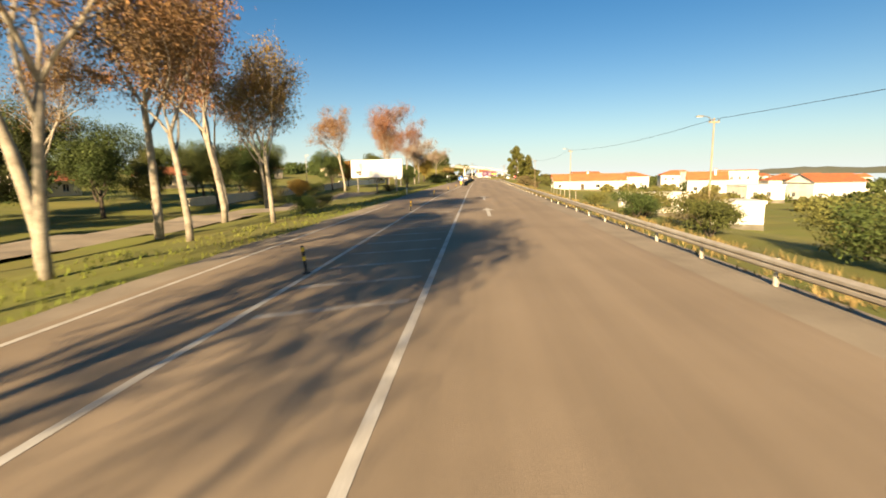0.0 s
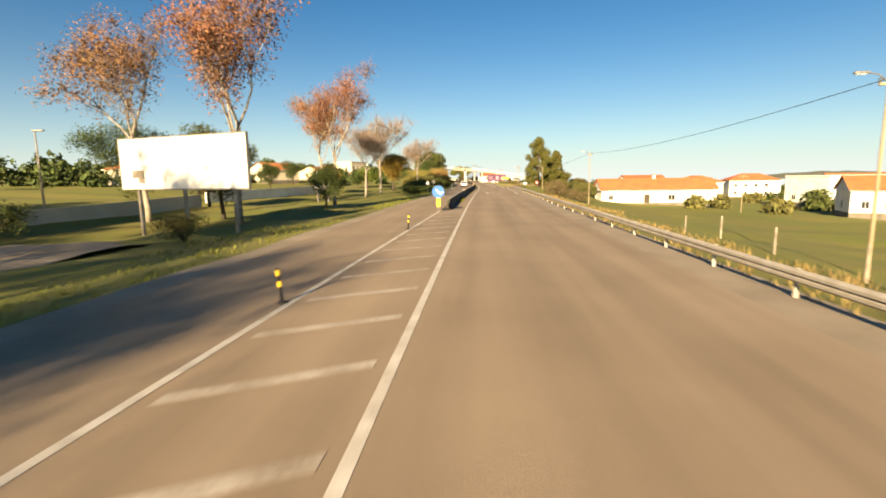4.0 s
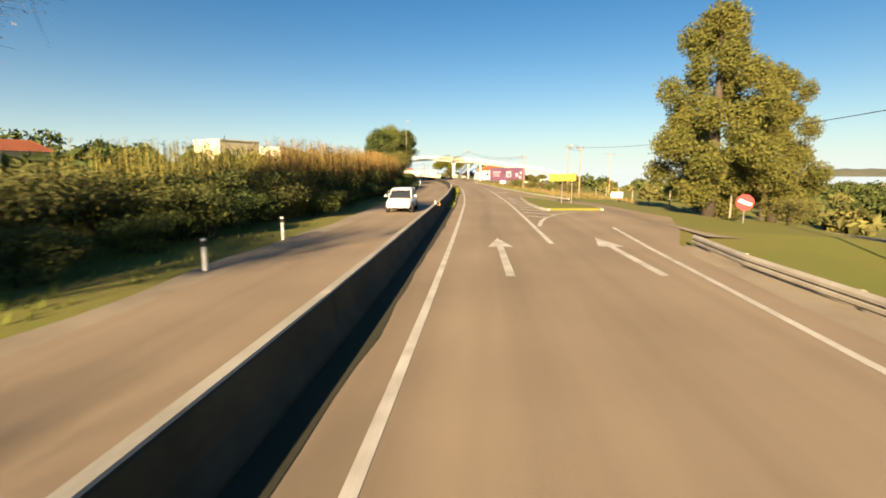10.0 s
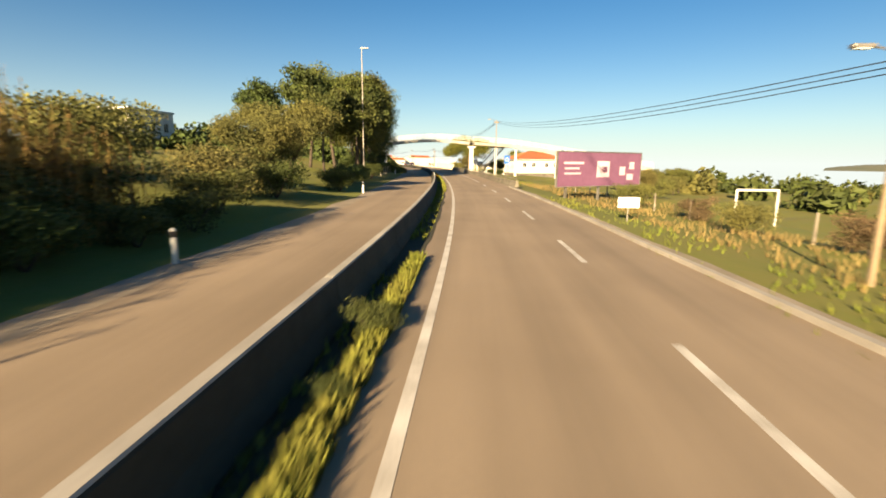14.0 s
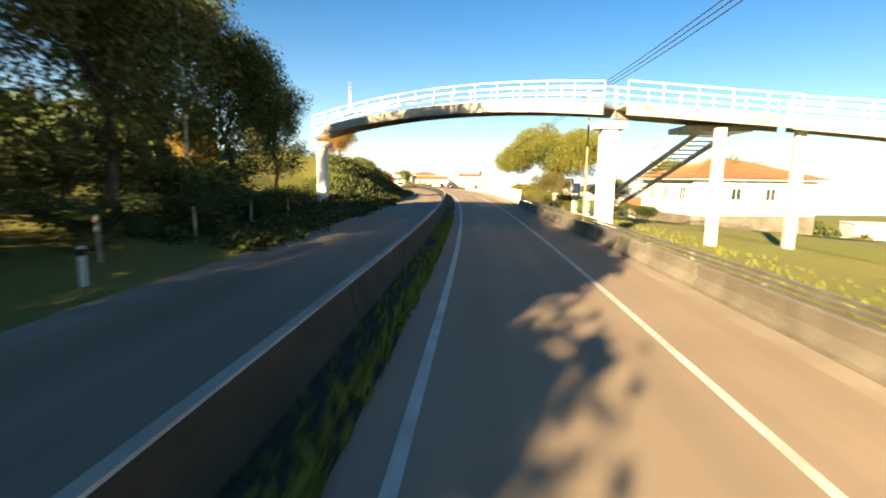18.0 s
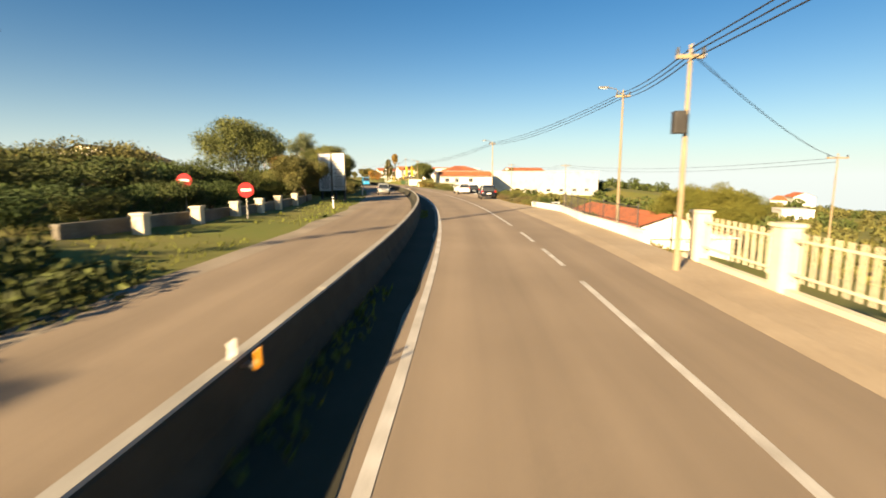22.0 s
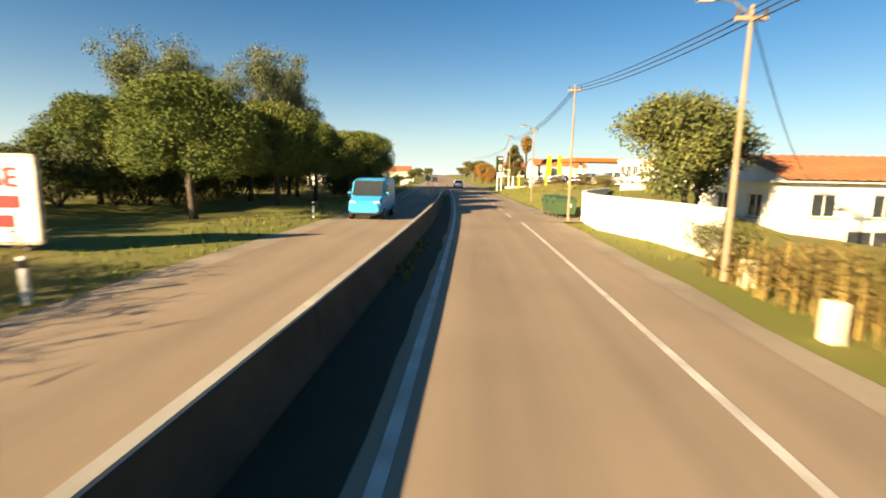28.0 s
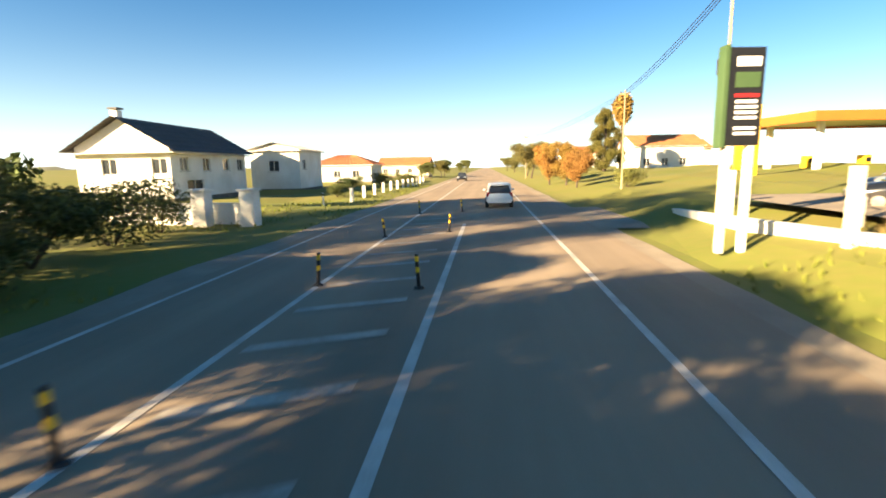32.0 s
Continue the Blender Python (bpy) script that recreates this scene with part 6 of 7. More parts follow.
def road_sign(s, e, z, label, kind, high=2.2, turn=0.0):
    t = thing("road_sign", M(s, e, z, turn), label, "road sign", "road signs")
    part("post", rod((0, 0.04, 0), (0, 0.04, high + 0.3), 0.035, None, 8), STEEL, t)
    c = Matrix.Translation((0, -0.02, high))
    if kind == "keep_right":
        p = part("plate", disc(0.45), BLUE, t); p.matrix_basis = c
        bm = bmesh.new(); box(bm, (0.10, 0.02, 0.5), (0, -0.022, -0.25)); box(bm, (0.3, 0.02, 0.10), (0.1, -0.022, -0.28))
        part("arrow", bm, WHITE, p).matrix_basis = Matrix.Rotation(radians(-45), 4, "Y")
        part("marker", cube((0.3, 0.05, 0.7), (0, 0, 0.35)), YELLOW, t)
    elif kind in ("triangle", "triangle_back"):
        bm = bmesh.new()
        bmesh.ops.create_cone(bm, cap_ends=True, segments=3, radius1=0.36, radius2=0.36, depth=0.03, matrix=Matrix.Rotation(radians(90), 4, "X") @ Matrix.Rotation(radians(0), 4, "Z"))
        p = part("plate", bm, BOARD if kind == "triangle" else STEEL, t)
        p.matrix_basis = c
    elif kind == "round_back":
        part("plate", disc(0.32), STEEL, t).matrix_basis = c
    elif kind == "stop":
        p = part("plate", disc(0.42, 0.03, 8), RED, t); p.matrix_basis = c @ Matrix.Rotation(radians(22.5), 4, "Y")
        part("white_bar", cube((0.6, 0.01, 0.16), (0, -0.025, -0.08)), BOARD, p)
    elif kind == "no_entry":
        p = part("plate", disc(0.40), RED, t); p.matrix_basis = c
        part("white_bar", cube((0.5, 0.01, 0.14), (0, -0.025, -0.07)), BOARD, p)
    elif kind == "u_turn":
        p = part("plate", cube((0.78, 0.04, 1.2), (0, 0, -0.6), 0, 0.02), BLUE, t); p.matrix_basis = c
        part("u_arrow", tube([], [], [(0.17, -0.035, -0.42), (0.17, -0.035, 0.12), (0.1, -0.035, 0.27), (0, -0.035, 0.32), (-0.1, -0.035, 0.27), (-0.17, -0.035, 0.12), (-0.17, -0.035, -0.28)], [0.045] * 7, 6), BOARD, p)
    elif kind == "yellow_arrow":
        p = part("plate", cube((1.9, 0.05, 0.5), (0, 0, -0.25), 0, 0.02), YELLOW, t); p.matrix_basis = c
        part("post", rod((0.7, 0.04, 0), (0.7, 0.04, high + 0.2), 0.035, None, 8), STEEL, t)
    elif kind == "white_plate":
        part("plate", cube((1.0, 0.04, 0.5), (0, 0, -0.25), 0, 0.02), BOARD, t).matrix_basis = c
    return t


road_sign(96.3, -3.1, 0, "round blue arrow sign over a yellow marker at the median", "keep_right", 1.45)
road_sign(136.8, -8.7, -0.1, "triangular warning sign seen beside the verge", "triangle", 1.7, 8)
road_sign(144.6, -8.7, -0.1, "round sign seen from behind on a thin post", "round_back", 1.8)
road_sign(184.5, 13.8, -0.7, "round orange-red stop sign at the side road", "stop", 1.6, -20)
road_sign(195.5, 6.7, 0.1, "yellow arrow-shaped direction sign on the grass island", "yellow_arrow", 1.95, -6)
road_sign(203, 13, -0.6, "small white direction plate at the junction", "white_plate", 1.0, -10)
road_sign(248.3, 7.8, -0.3, "small white notice on a post", "white_plate", 0.9, -6)
road_sign(296.4, 8.5, -0.3, "tall blue sign with a white turn-back arrow", "u_turn", 2.95)
road_sign(408.8, -15.3, 0.3, "round sign with a pale face on a thin post", "no_entry", 2.0, 10)
road_sign(406.8, -11.1, 0.1, "round red no-entry sign on a thin post", "no_entry", 1.7, 10)


def delineator(s, e, z=None, label="white plastic verge post with a dark band"):
    t = thing("verge_post", M(s, e, land(s, e) if z is None else z), label, "verge post", "verge posts")
    part("post", cube((0.12, 0.09, 0.95), (0, 0, -0.05), 0, 0.02), WHITE, t)
    part("dark_band", cube((0.128, 0.098, 0.16), (0, 0, 0.68), 0, 0.01), BLACK, t)
    return t


for s, e in ((163, -9.6), (171, -6.9), (177, -7.2), (203, -7.4), (236, -7.0), (262, -7.4), (312, -8.6), (419, -8.8), (446, -8.4), (470, -8.2), (498, -8.2), (516, -8.6), (583, -11.2), (60, -8.6)):
    delineator(s, e)
for i, (s, e) in enumerate(((12, -4.4), (32.9, -4.5), (52, -4.5), (70, -4.0), (84, -3.5), (554, -3.75), (552.2, -1.9), (560.5, -3.7), (560.3, -1.45), (567.9, -3.75), (569.3, -1.5), (577, -3.7), (578, -1.4))):
    t = thing("bollard", M(s, e, 0) @ pose(0, 0, 0, 0, (-6, 4, -3)[i % 3], 0), "thin black lane bollard with yellow bands", "bollard", "lane bollards")
    part("tube", rod((0, 0, 0.03), (0, 0, 0.74), 0.042, 0.038, 10), BLACK, t)
    part("base", rod((0, 0, 0), (0, 0, 0.045), 0.12, 0.09, 12), RUBBER, t)
    for z in (0.35, 0.58):
        part("yellow_band", rod((0, 0, z), (0, 0, z + 0.11), 0.045, 0.044, 10), YELLOW, t)

# ---- walls and fences ----
def wall_run(name, label, pts, high, material, thick=0.22, cap=True):
    """A free-standing wall through points (s, e, z foot): one thing, a stretch a part, with capped piers."""
    t = thing(name, Matrix(), label, "wall")
    for (s, e, z), (s2, e2, z2) in zip(pts, pts[1:]):
        p, q = W(s, e, z - 0.4), W(s2, e2, z2 - 0.4)
        d = (q - p); L = math.hypot(d.x, d.y)
        side = Vector((-d.y, d.x, 0)).normalized() * thick / 2
        up, h = Vector((0, 0, high + 0.4)), Vector((0, 0, 0.08))
        for nm, w, a, b in (("wall_stretch", 1.0, Vector(), up),) + ((("coping", 1.35, up, up + h),) if cap else ()):
            c = [p + a - side * w, p + a + side * w, q + a + side * w, q + a - side * w, p + b - side * w, p + b + side * w, q + b + side * w, q + b - side * w]
            part(nm, (c, [(3, 2, 1, 0), (4, 5, 6, 7), (0, 1, 5, 4), (1, 2, 6, 5), (2, 3, 7, 6), (3, 0, 4, 7)]), material, t)
    return t


def picket_fence(label, s0, s1, e0, e1, high, material, gap=0.16, pier=4.0, z=0.0):
    t = thing("picket_fence", Matrix(), label, "fence", "fences")
    n = int((s1 - s0) / gap)
    pk = None
    for i in range(n + 1):
        s = s0 + (s1 - s0) * i / n
        e = e0 + (e1 - e0) * i / n
        if i % int(pier / gap) == 0:
            q = part("pier", cube((0.42, 0.42, high + 0.35), (0, 0, -0.2), 0, 0.03), CREAM, t)
            q.matrix_basis = M(s, e, z)
            part("pier_cap", cube((0.5, 0.5, 0.08), (0, 0, high + 0.15)), CREAM, q)
        else:
            m = M(s, e, z + 0.28)
            if pk is None:
                pk = part("picket", cube((0.045, 0.025, high - 0.22), (0, 0, 0)), material, t)
                pk.matrix_basis = m
            else:
                same(pk, "picket", t, m)
    for zz in (0.42, high - 0.1):
        part("fence_rail", rail(s0, s1, lambda q: [((e0 + (e1 - e0) * (q - s0) / (s1 - s0)) + a, z + zz + b) for a, b in ((-0.02, -0.025), (0.02, -0.025), (0.02, 0.025), (-0.02, 0.025))], 4.0), material, t)
    part("base_wall", rail(s0, s1, lambda q: [((e0 + (e1 - e0) * (q - s0) / (s1 - s0)) + a, z + b) for a, b in ((-0.1, -0.3), (0.1, -0.3), (0.1, 0.08), (-0.1, 0.08))], 4.0), CREAM, t)
    return t


tagged(part("pavement", rail(352, 424, lambda q: [(lerp(ROAD_R, q) + 0.02, -0.1), (lerp(ROAD_R, q) + lerp([(352, 1.5), (398, 1.9), (406, 2.0), (414, 2.7), (424, 1.6)], q), -0.4), (lerp(ROAD_R, q) + lerp([(352, 1.5), (398, 1.9), (406, 2.0), (414, 2.7), (424, 1.6)], q), 0.035), (lerp(ROAD_R, q) + 0.5, 0.03), (lerp(ROAD_R, q) + 0.02, -0.008)], 2.0), SOIL), "dry earth footway beside the fence", "pavement", kind="structure")
picket_fence("pale picket fence with cream piers beside the footway", 356, 396, 6.0, 7.2, 1.25, CREAM, 0.3)
picket_fence("green garden fence beside the parapet", 338, 352, 9.5, 8.6, 1.3, GREEN, 0.3, 3.0, -0.2)
wall_run("garden_wall", "low white roadside wall above the gardens", [(399, 7.2, 0), (407, 7.15, 0), (411, 7.6, 0), (415, 8.0, 0), (420, 7.2, 0)], 0.34, WHITE)
railing = thing("wall_railing", Matrix(), "dark iron railing on the low white roadside wall", "railing")
RUN = [(400, 7.2), (407, 7.15), (411, 7.6), (414.5, 7.96)]
for (s, e), (s2, e2) in zip(RUN, RUN[1:]):
    for z in (0.55, 1.25):
        part("rail", rod(W(s, e, z), W(s2, e2, z), 0.022, None, 6), DARKSTEEL, railing)
    k = int((s2 - s) / 0.22)
    for i in range(k):
        p = W(s + (s2 - s) * i / k, e + (e2 - e) * i / k, 0.40)
        tall = i % 9 == 0
        part("baluster" if not tall else "upright", rod(p, p + Vector((0, 0, 1.02 if tall else 0.86)), 0.03 if tall else 0.010, None, 5), DARKSTEEL, railing)
wall_run("garden_wall", "white rendered wall with a gate beside the lane", [(505, 7.6, 0), (509, 7.2, 0), (513.5, 6.2, 0), (517.6, 6.4, 0), (521.5, 7.4, 0), (529.4, 11.3, 0)], 1.55, WHITE)
wall_run("garden_wall", "white garden wall at the bend", [(530, 12.5, 0.9), (530, 26, 1.0)], 1.0, WHITE)
wall_run("garden_wall", "stone wall along the far verge", [(396, -13.2, 0.2), (410, -12.4, 0), (424, -12.4, 0), (430, -12.6, 0)], 0.7, CONCRETE)
for s in (399, 403.5, 408, 412, 416, 421):
    t = thing("gate_pier", M(s, -12.2, -0.1), "small cream pier of the far wall", "pier", "wall piers")
    part("pier_shaft", cube((0.45, 0.45, 1.15), (0, 0, 0), 0, 0.03), CREAM, t)
    part("pier_cap", cube((0.55, 0.55, 0.1), (0, 0, 1.15), 0, 0.02), CREAM, t)
for s, e in ((497.6, 5.8), (501.5, 6.6)):
    t = thing("gate_pier", M(s, e, -0.1), "rough cream gate pier with a broken top", "pier", "wall piers")
    part("pier_shaft", cube((0.30, 0.30, 0.72), (0, 0, 0), 4, 0.05), CREAM, t)
# station wall, house gate and posts at the end
wall_run("garden_wall", "low white wall along the filling station", [(573, 8.4, 0.1), (566, 7.9, 0.4), (559, 8.8, 0.55), (552, 10.6, 1.0), (544, 13.5, 1.4), (538, 16, 1.5)], 0.32, WHITE)
wall_run("garden_wall", "white gate wall of the house", [(573, -11.2, 0), (573.5, -13.6, 0), (575, -20, 0), (576, -30, 0)], 0.9, WHITE)
for s, e in ((572.2, -11.0), (572.6, -13.6)):
    t = thing("gate_pier", M(s, e, -0.1), "white gate pier of the house", "pier", "wall piers")
    part("pier_shaft", cube((0.7, 0.7, 1.7), (0, 0, 0), 0, 0.04), WHITE, t)
    part("pier_cap", cube((0.85, 0.85, 0.12), (0, 0, 1.7), 0, 0.03), WHITE, t)
for i in range(12):
    s = 588 + i * 4
    t = thing("fence_post", M(s, -10.6, land(s, -10.6)), "white fence post along the far verge", "post", "white fence posts")
    part("shaft", cube((0.26, 0.26, 1.1), (0, 0, -0.05), 0, 0.03), WHITE, t)
# wire fence posts at several verges
for s, e in [(190 + 5 * i, 16 + 0.2 * i) for i in range(8)] + [(244 + 5 * i, 13.5) for i in range(9)] + [(296 + 4.5 * i, -9.8) for i in range(8)] + [(60 + 6 * i, 12 + i * 0.4) for i in range(7)]:
    t = thing("fence_post", M(s, e, land(s, e)), "weathered wooden wire-fence post", "post", "wire fence posts")
    part("shaft", rod((0, 0, -0.1), (0, 0, 1.25), 0.06, 0.05, 7), BARK, t)
goal = thing("pipe_frame", M(253.8, 16, -1.6, 0), "white pipe frame of a field gate", "frame")
for x in (0, 2.4):
    part("upright", rod((x, 0, 0), (x, 0, 2.6), 0.07, None, 8), WHITE, goal)
part("crossbar", rod((0, 0, 2.55), (2.4, 0, 2.55), 0.07, None, 8), WHITE, goal)

# ---- vehicles ----
def car(label, m, paint, kind="hatch", seed=0, category="car"):
    """A vehicle that faces +y: body, cabin glass, roof, wheels, lamps, mirrors."""
    t = thing("car" if kind != "van" else "van", m, label, category)
    if kind == "van":
        L, Wd, H = 4.9, 1.9, 2.2
        st = [(-2.4, .45, 2.10, .86), (-2.3, .35, 2.18, .94), (0.2, .32, 2.2, .95), (0.95, .32, 2.1, .93), (1.55, .32, 1.25, .93), (2.2, .34, 1.0, .88), (2.42, .42, .80, .78)]
    else:
        L, Wd, H = 4.0, 1.68, 1.45
        st = [(-1.98, .45, .80, .70), (-1.9, .30, .92, .78), (-1.2, .26, .94, .83), (0.0, .24, .92, .84), (0.9, .26, .90, .83), (1.6, .28, .78, .79), (1.92, .34, .66, .70), (2.0, .42, .58, .60)]

    def loft(st, mat_, name, inset=0.0):
        vs, fs, m_ = [], [], 10
        for y, z0, z1, w in st:
            r = min(0.14, (z1 - z0) * 0.3)
            sec = [(-w + r, z0), (w - r, z0), (w, z0 + r), (w, (z0 + z1) / 2), (w - 0.02, z1 - r), (w - r, z1), (0, z1 + 0.02), (-w + r, z1), (-w + 0.02, z1 - r), (-w, z0 + r)]
            vs += [(x, y, z) for x, z in sec]
        for i in range(len(st) - 1):
            for k in range(m_):
                a, b = i * m_ + k, i * m_ + (k + 1) % m_
                fs.append((a, a + m_, b + m_, b))
        fs += [tuple(range(m_)), tuple((len(st) - 1) * m_ + m_ - 1 - k for k in range(m_))]
        return part(name, (vs, fs), mat_, t, smooth=name == "body" and kind != "van")
    body = loft(st, paint, "body")
    if kind == "van":
        part("windscreen", ([(-.78, 1.02, 2.08), (.78, 1.02, 2.08), (.82, 1.62, 1.29), (-.82, 1.62, 1.29)], [(0, 3, 2, 1)]), GLASS, t)
        for x in (-1, 1):
            part("side_window", ([(x * .962, 0.25, 1.85), (x * .955, .85, 1.85), (x * .95, 1.35, 1.28), (x * .965, 0.25, 1.25)], [(0, 1, 2, 3)] if x > 0 else [(3, 2, 1, 0)]), GLASS, t)
        fr, bk, ws = 2.44, -2.42, (1.55, -1.5)
    else:
        cab = [(-1.93, .88, .98, .68), (-1.82, .88, 1.22, .67), (-1.62, .88, 1.42, .65), (-0.7, .88, 1.47, .66), (0.1, .88, 1.44, .66), (0.6, .88, 1.20, .68), (1.08, .86, .93, .70)]
        loft(cab, GLASS, "cabin_glass")
        loft([(-1.86, 1.36, 1.41, .56), (-1.6, 1.40, 1.46, .61), (-0.7, 1.42, 1.50, .63), (0.12, 1.40, 1.47, .62), (0.30, 1.36, 1.40, .59)], paint, "roof_panel")
        for x in (-1, 1):
            for a, b in (((-1.88, .66, .92), (-1.64, .62, 1.42)), ((-1.5, .69, .92), (-1.45, .64, 1.42)), ((-0.55, .70, .92), (-0.6, .65, 1.42)), ((1.0, .71, .92), (0.2, .63, 1.40))):
                part("pillar", rod((x * a[1], a[0], a[2]), (x * b[1], b[0], b[2]), .045, None, 5), paint, t)
        fr, bk, ws = 1.98, -1.97, (1.25, -1.25)
    for y in ws:
        for x in (-1, 1):
            w = part("wheel", rod((x * (Wd / 2 - .20), y, .31), (x * (Wd / 2 + .01), y, .31), .31, None, 20), RUBBER, t)
            part("rim", rod((x * (Wd / 2 - .05), y, .31), (x * (Wd / 2 + .022), y, .31), .20, .17, 14), STEEL, w)
    for x in (-1, 1):
        part("headlight", cube((.34, .12, .16), (x * (Wd / 2 - .32), fr - .22, .62 if kind != "van" else .85), x * -12, .03), LAMP_CLEAR, t)
        part("tail_light", cube((.18, .10, .30 if kind != "van" else .5), (x * (Wd / 2 - .15), bk + .06, .66 if kind != "van" else .9), 0, .03), LAMP_RED, t)
        part("wing_mirror", cube((.18, .10, .13), (x * (Wd / 2 + .10), .72 if kind != "van" else 1.25, .95 if kind != "van" else 1.35), 0, .03), paint, t)
    part("front_bumper", cube((Wd * .82, .14, .22), (0, fr - .12, .32), 0, .04), RUBBER if kind == "van" else paint, t)
    part("rear_bumper", cube((Wd * .86, .14, .24), (0, bk + .05, .32), 0, .04), paint, t)
    part("number_plate", cube((.5, .02, .11), (0, bk - .025, .60)), BOARD, t, "blank pale number plate")
    part("number_plate", cube((.5, .02, .11), (0, fr + .02 - .06, .42)), BOARD, t, "blank pale number plate")
    return t


car("black hatchback parked on the earth strip", M(433.9, 5.75, 0.0, -4), CAR_BLACK)
car("white hatchback parked on the earth strip", M(449.8, 5.5, 0.0, 3), CAR_WHITE)
car("black hatchback parked on the grass", M(454.5, 8.2, -0.35, -8), CAR_BLACK)
car("silver hatchback on the far carriageway", M(449.8, -5.55, 0.0, 180), CAR_SILVER)
car("blue panel van on the far carriageway", M(517.5, -5.6, 0.0, 180), VAN_BLUE, "van", category="van")
car("white hatchback on the far carriageway beside the reeds", M(190.5, -4.5, 0.0, 180), CAR_WHITE)
car("white hatchback ahead in the lane", M(582, 0.75, 0.0), CAR_WHITE)
for s, e, p, a, lab in ((470, 22, CAR_WHITE, 80, "white car parked by the works"), (476, 24, CAR_BLACK, 85, "dark car parked by the works"), (482, 23, CAR_SILVER, 85, "silver car parked by the works"), (490, 19, CAR_WHITE, 80, "white car parked by the works"), (465, 25, CAR_WHITE, 70, "white car parked by the works")):
    car(lab, M(s, e, land(s, e) + 0.02, a), p)
for s, e, p, a, lab in ((560.5, 20.4, CAR_RED, 70, "red car on the station forecourt"), (563, 12.5, CAR_WHITE, 60, "white car parked behind the station wall"), (559, 13.5, CAR_BLACK, 60, "dark car parked behind the station wall"), (566, 13, CAR_BLACK, 60, "black car parked behind the station wall"), (570, 16, CAR_SILVER, 60, "silver car parked behind the station wall"), (553, 15.5, CAR_BLACK, 60, "dark car parked behind the station wall"), (548, 17.5, CAR_SILVER, 60, "silver car parked behind the station wall"), (543, 19.5, CAR_WHITE, 60, "white car parked behind the station wall")):
    car(lab, M(s, e, land(s, e) + 0.03, a), p)
car("dark car waiting on the far carriageway", M(640, -4.5, 0, 180), CAR_BLACK)

# ---- green waste containers ----
def container(s, e, turn):
    t = thing("waste_container", M(s, e, 0.03, turn, 0.92), "green plastic four-wheeled waste container", "waste container", "waste containers")
    vs = [(-.6, -.42, .25), (.6, -.42, .25), (.6, .42, .25), (-.6, .42, .25), (-.68, -.52, 1.15), (.68, -.52, 1.15), (.68, .52, 1.15), (-.68, .52, 1.15)]
    part("body", (vs, [(3, 2, 1, 0), (4, 5, 6, 7), (0, 1, 5, 4), (1, 2, 6, 5), (2, 3, 7, 6), (3, 0, 4, 7)]), GREEN, t)
    lv = [(-.71, -.56, 1.17), (.71, -.56, 1.17), (.71, .56, 1.17), (-.71, .56, 1.17), (-.66, -.50, 1.24), (.66, -.50, 1.24), (.62, .40, 1.36), (-.62, .40, 1.36)]
    part("lid", (lv, [(3, 2, 1, 0), (4, 5, 6, 7), (0, 1, 5, 4), (1, 2, 6, 5), (2, 3, 7, 6), (3, 0, 4, 7)]), GREEN, t, "sloping green lid")
    for x in (-.72, .72):
        part("trunnion", rod((x - .06, 0, 1.0), (x + .06, 0, 1.0), .05, None, 10), DARKSTEEL, t)
    part("badge", cube((.16, .015, .22), (.25, -.485, .72)), BOARD, t, "small white sticker")
    part("rim", cube((1.42, 1.1, .07), (0, 0, 1.10), 0, .02), GREEN, t)
    for x in (-.5, .5):
        for y in (-.35, .35):
            part("castor", rod((x - .03, y, .1), (x + .03, y, .1), .1, None, 12), RUBBER, t)
    return t


container(519.2, 5.65, 4)
container(520.4, 5.5, -3)
container(521.6, 5.4, 2)

# ---- the filling station ----
station = thing("filling_station", M(596, 25, 1.3, 6), "filling station with an orange-edged canopy on white columns", "filling station")
part("canopy", cube((17, 10, 0.3), (8, 0, 4.4), 0, 0.05), WHITE, station)
for y in (-5.05, 5.05):
    part("fascia", cube((17.2, 0.12, 0.75), (8, y, 4.2)), ORANGE, station, "orange canopy fascia")
for x in (-0.55, 16.55):
    part("fascia", cube((0.12, 9.96, 0.75), (x, 0, 4.2)), ORANGE, station, "orange canopy fascia")
for x in (1.5, 14.5):
    for y in (-3, 3):
        part("column", cube((0.45, 0.45, 4.7), (x, y, -0.3), 0, 0.03), WHITE, station)
for x in (3, 8, 13):
    p = part("pump", cube((0.6, 0.9, 1.6), (x, 0, 0), 0, 0.05), YELLOW, station, "yellow fuel pump")
    part("pump_screen", cube((0.4, 0.02, 0.4), (x, -0.47, 1.0)), BLACK, p)
house("white station shop with a row of tall windows", M(570, 30, 1.2, 6), 16, 8, 4.0, "flat", front=row_of(7, 0.8, 2.1, 0.8, 1.7, 2.4), side=row_of(3, 1, 2.2, 0.8, 1.7, 2.4), category="shop", name="station_shop")
for s, e, h in ((588, 19, 5.0), (600, 24, 5.4)):
    t = thing("yellow_pylon", M(s, e, land(s, e)), "tall yellow advertising pylon of the station", "pylon")
    part("pylon_body", cube((0.9, 0.35, h), (0, 0, 0), 0, 0.04), YELLOW, t)
tot = thing("price_sign", M(563.6, 6.3, 1.35, 8), "tall black and green price sign on two white posts", "price sign")
part("panel", cube((0.95, 0.26, 2.35), (0, 0, 1.55), 0, 0.03), BLACK, tot)
part("green_edge", cube((0.14, 0.30, 2.45), (-0.50, 0, 1.50), 0, 0.02), GREEN, tot)
for z, h, w, m_ in ((3.45, 0.22, 0.6, BOARD), (2.95, 0.36, 0.62, GREEN), (2.72, 0.08, 0.62, RED)):
    part("print", cube((w, 0.02, h), (0.05, -0.14, z)), m_, tot)
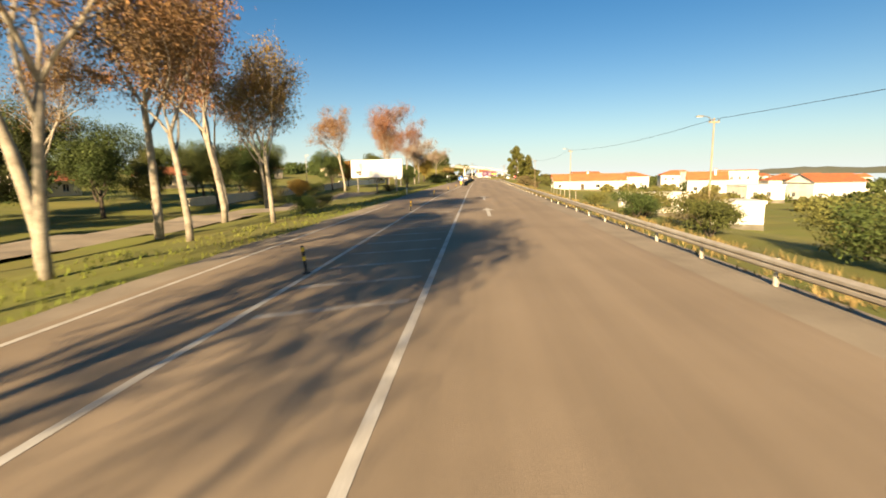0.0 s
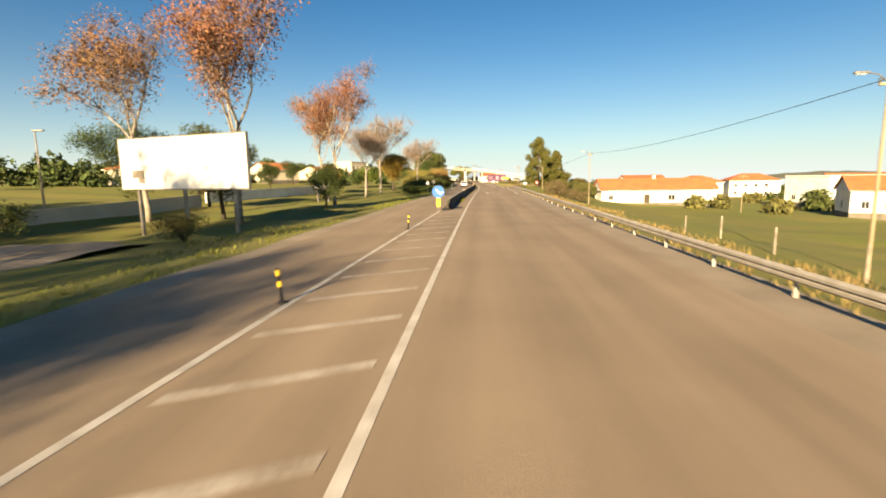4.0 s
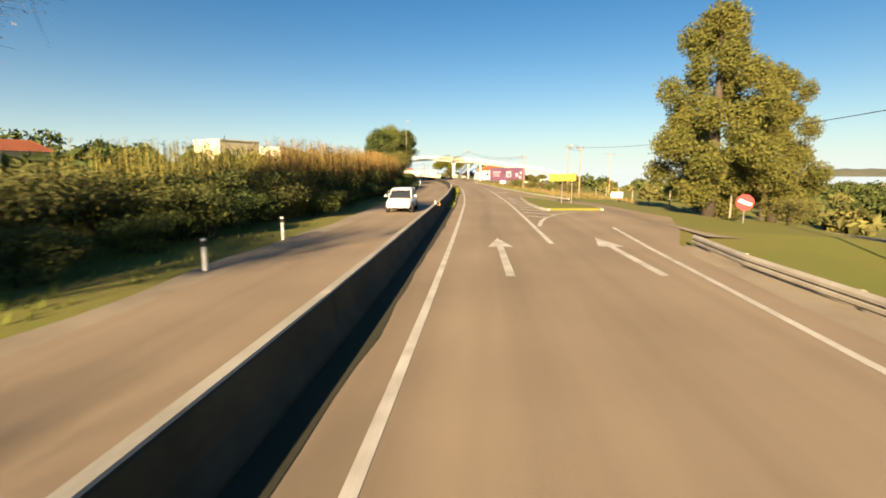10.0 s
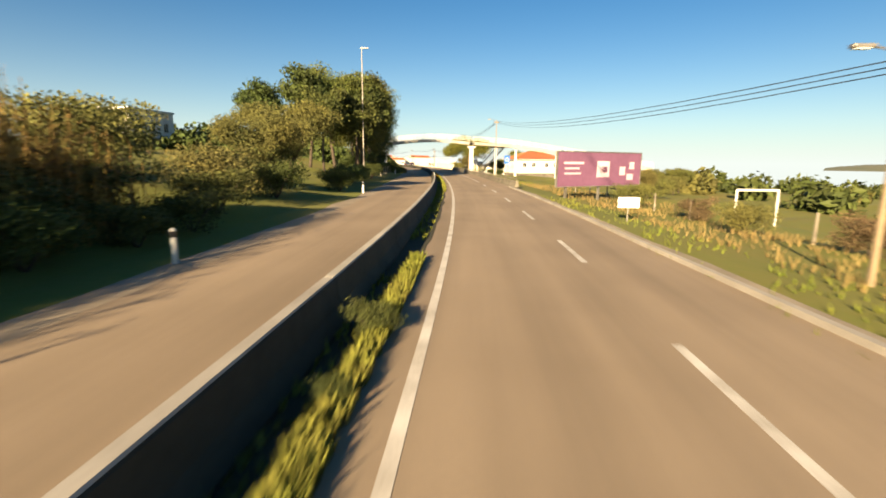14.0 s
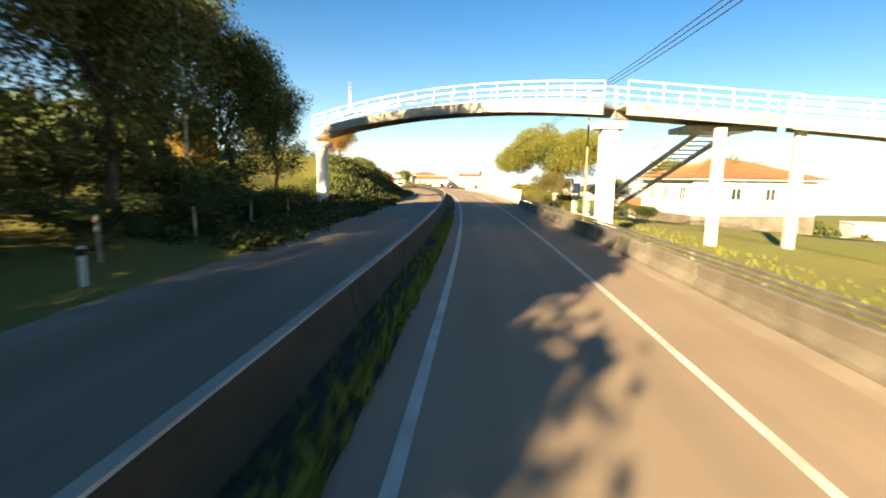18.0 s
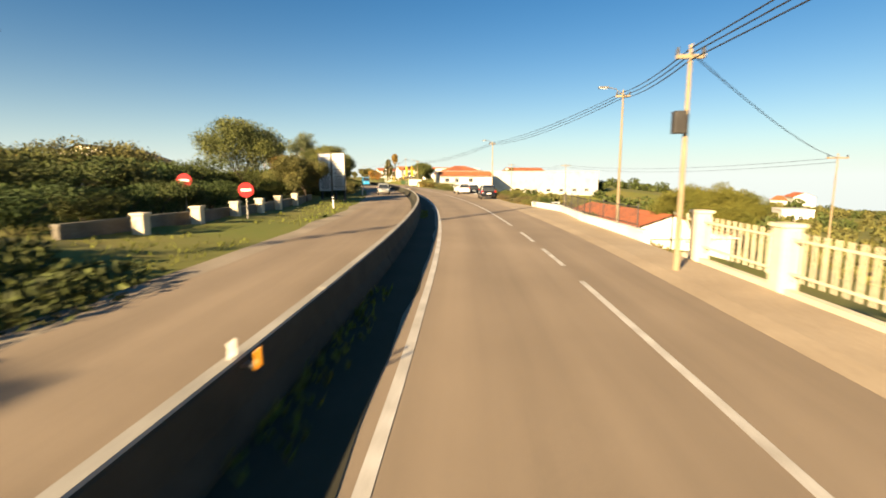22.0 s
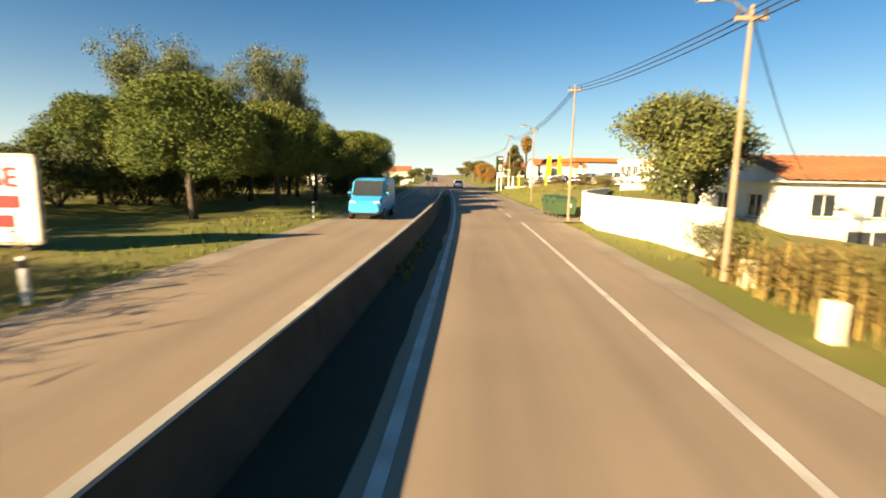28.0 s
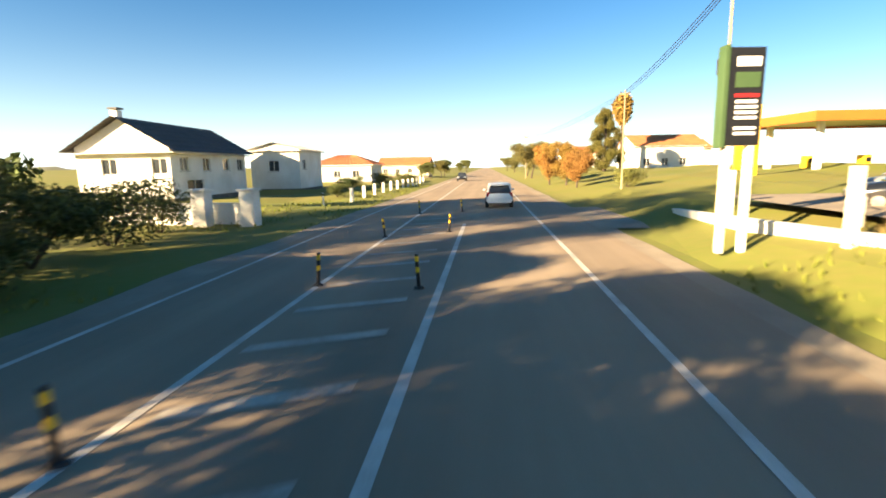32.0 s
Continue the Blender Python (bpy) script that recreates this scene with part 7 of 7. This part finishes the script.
for i in range(6):
    part("print", cube((0.55, 0.02, 0.07), (0.05, -0.14, 2.58 - i * 0.13 - (0.12 if i > 3 else 0))), BOARD, tot, "white bar of figures")
for x in (-0.3, 0.3):
    part("post", cube((0.16, 0.2, 2.8), (x, 0, -1.2), 0, 0.02), WHITE, tot)
for i, (s, e) in enumerate(((562, 8.1), (557, 8.2), (552, 8.9), (547, 9.8), (568, 8.3))):
    t = thing("forecourt_post", M(s, e, land(s, e)), "yellow and white forecourt post behind the wall", "post", "forecourt posts")
    part("shaft", cube((0.22, 0.22, 1.9), (0, 0, -0.1), 0, 0.02), YELLOW if i % 2 else WHITE, t)
for i in range(5):
    t = thing("hoop_rail", M(548 + 4 * i, 10.8 - 0.3 * i, land(548 + 4 * i, 10.8 - 0.3 * i), 70), "bent steel hoop rail on the forecourt", "rail", "hoop rails")
    part("hoop", tube([], [], [(-0.5, 0, 0), (-0.5, 0, 0.75), (-0.4, 0, 0.85), (0.4, 0, 0.85), (0.5, 0, 0.75), (0.5, 0, 0)], [0.035] * 6, 6), STEEL, t)
tagged(part("forecourt", strip(540, 572, lambda s: lerp([(540, 12.5), (556, 8.6), (572, 8.9)], s) + 0.6, 40, lambda s: lerp([(540, 1.80), (546, 1.74), (562, 1.14), (572, 1.14)], s)), SHOULDER), "pale concrete forecourt of the filling station", "forecourt", kind="structure")
tagged(part("driveway", strip(570, 580, lambda s: lerp(ROAD_R, s), lambda s: lerp(ROAD_R, s) + 5, 0.012), SHOULDER), "sandy driveway to the station", "driveway", kind="structure")
tagged(part("earth_strip", strip(424, 462, lambda s: lerp(ROAD_R, s) - 0.05, lambda s: lerp(ROAD_R, s) + lerp([(424, 1.4), (436, 2.2), (452, 2.6), (462, 1.0)], s), 0.008), SOIL), "pale earth parking strip beside the lane", "earth strip", kind="structure")
tagged(part("driveway", strip(516.5, 526, lambda s: lerp(ROAD_R, s) - 0.05, lambda s: lerp(ROAD_R, s) + lerp([(516, 3), (520, 12), (526, 1)], s), 0.02), SHOULDER), "pale sandy driveway by the containers", "driveway", kind="structure")
# side road on the falling side at the start, side track on the far side
tagged(part("side_road", strip(-20, 86, lambda s: lerp([(-20, -27), (40, -24), (86, -19)], s) - 3, lambda s: lerp([(-20, -27), (40, -24), (86, -19)], s) + 3, lambda s: land(s, -25) + 0.35), SHOULDER), "pale side road beyond the verge", "side road", kind="structure")

# walls and sheds beyond the side road at the start
wall_run("garden_wall", "low white wall beyond the side road", [(62, -38, -1.2), (84, -36, -0.8), (100, -33, -0.4), (112, -31, 0)], 0.9, CREAM)
wall_run("garden_wall", "pale wall with gate piers on the hill", [(118, -34, 0.1), (134, -31, 0.2), (150, -29, 0.4)], 0.9, WHITE)
house("cream house with an orange roof beyond the side road", M(92, -62, 0.0, 70), 9, 8, 3.0, "gable", CREAM, front=row_of(2, 1.5, 3.5, 1, 1.1, 1.2), side=row_of(2, 1.5, 3, 1, 1.1, 1.2))
house("small tiled house beyond the side road", M(68, -66, -0.4, 80), 8, 7, 2.8, "gable", CREAM, front=row_of(2, 1.5, 3.5, 1, 1.1, 1.2), side=row_of(2, 1.2, 3, 1, 1.1, 1.2))
rng = np.random.default_rng(90)
for i in range(26):
    s, e = 90 + 480 * rng.random(), 110 + 170 * rng.random()
    house("small white house far off over the fields", M(s, e, land(s, e) - 0.3, 360 * rng.random()), 9 + 5 * rng.random(), 8, 3.2 + 3 * rng.random(), ("gable", "hip", "flat")[i % 3], front=row_of(2, 1.5, 3.2, 1, 1.2, 1.2), side=row_of(2, 1.2, 3, 1, 1.2, 1.2))


# round sign on the nose of the median
rs = thing("road_sign", M(547.2, line_at(547.2) - 2.95, 0), "round grey road sign on a thin post at the median's end", "road sign", "road signs")
part("post", rod((0, 0, 0), (0, 0, 2.3), 0.03, 0.03, 8), STEEL, rs)
p = part("plate", disc(0.32, 0.03, 20), PALE, rs)
p.matrix_basis = Matrix.Translation((0, -0.05, 1.95))
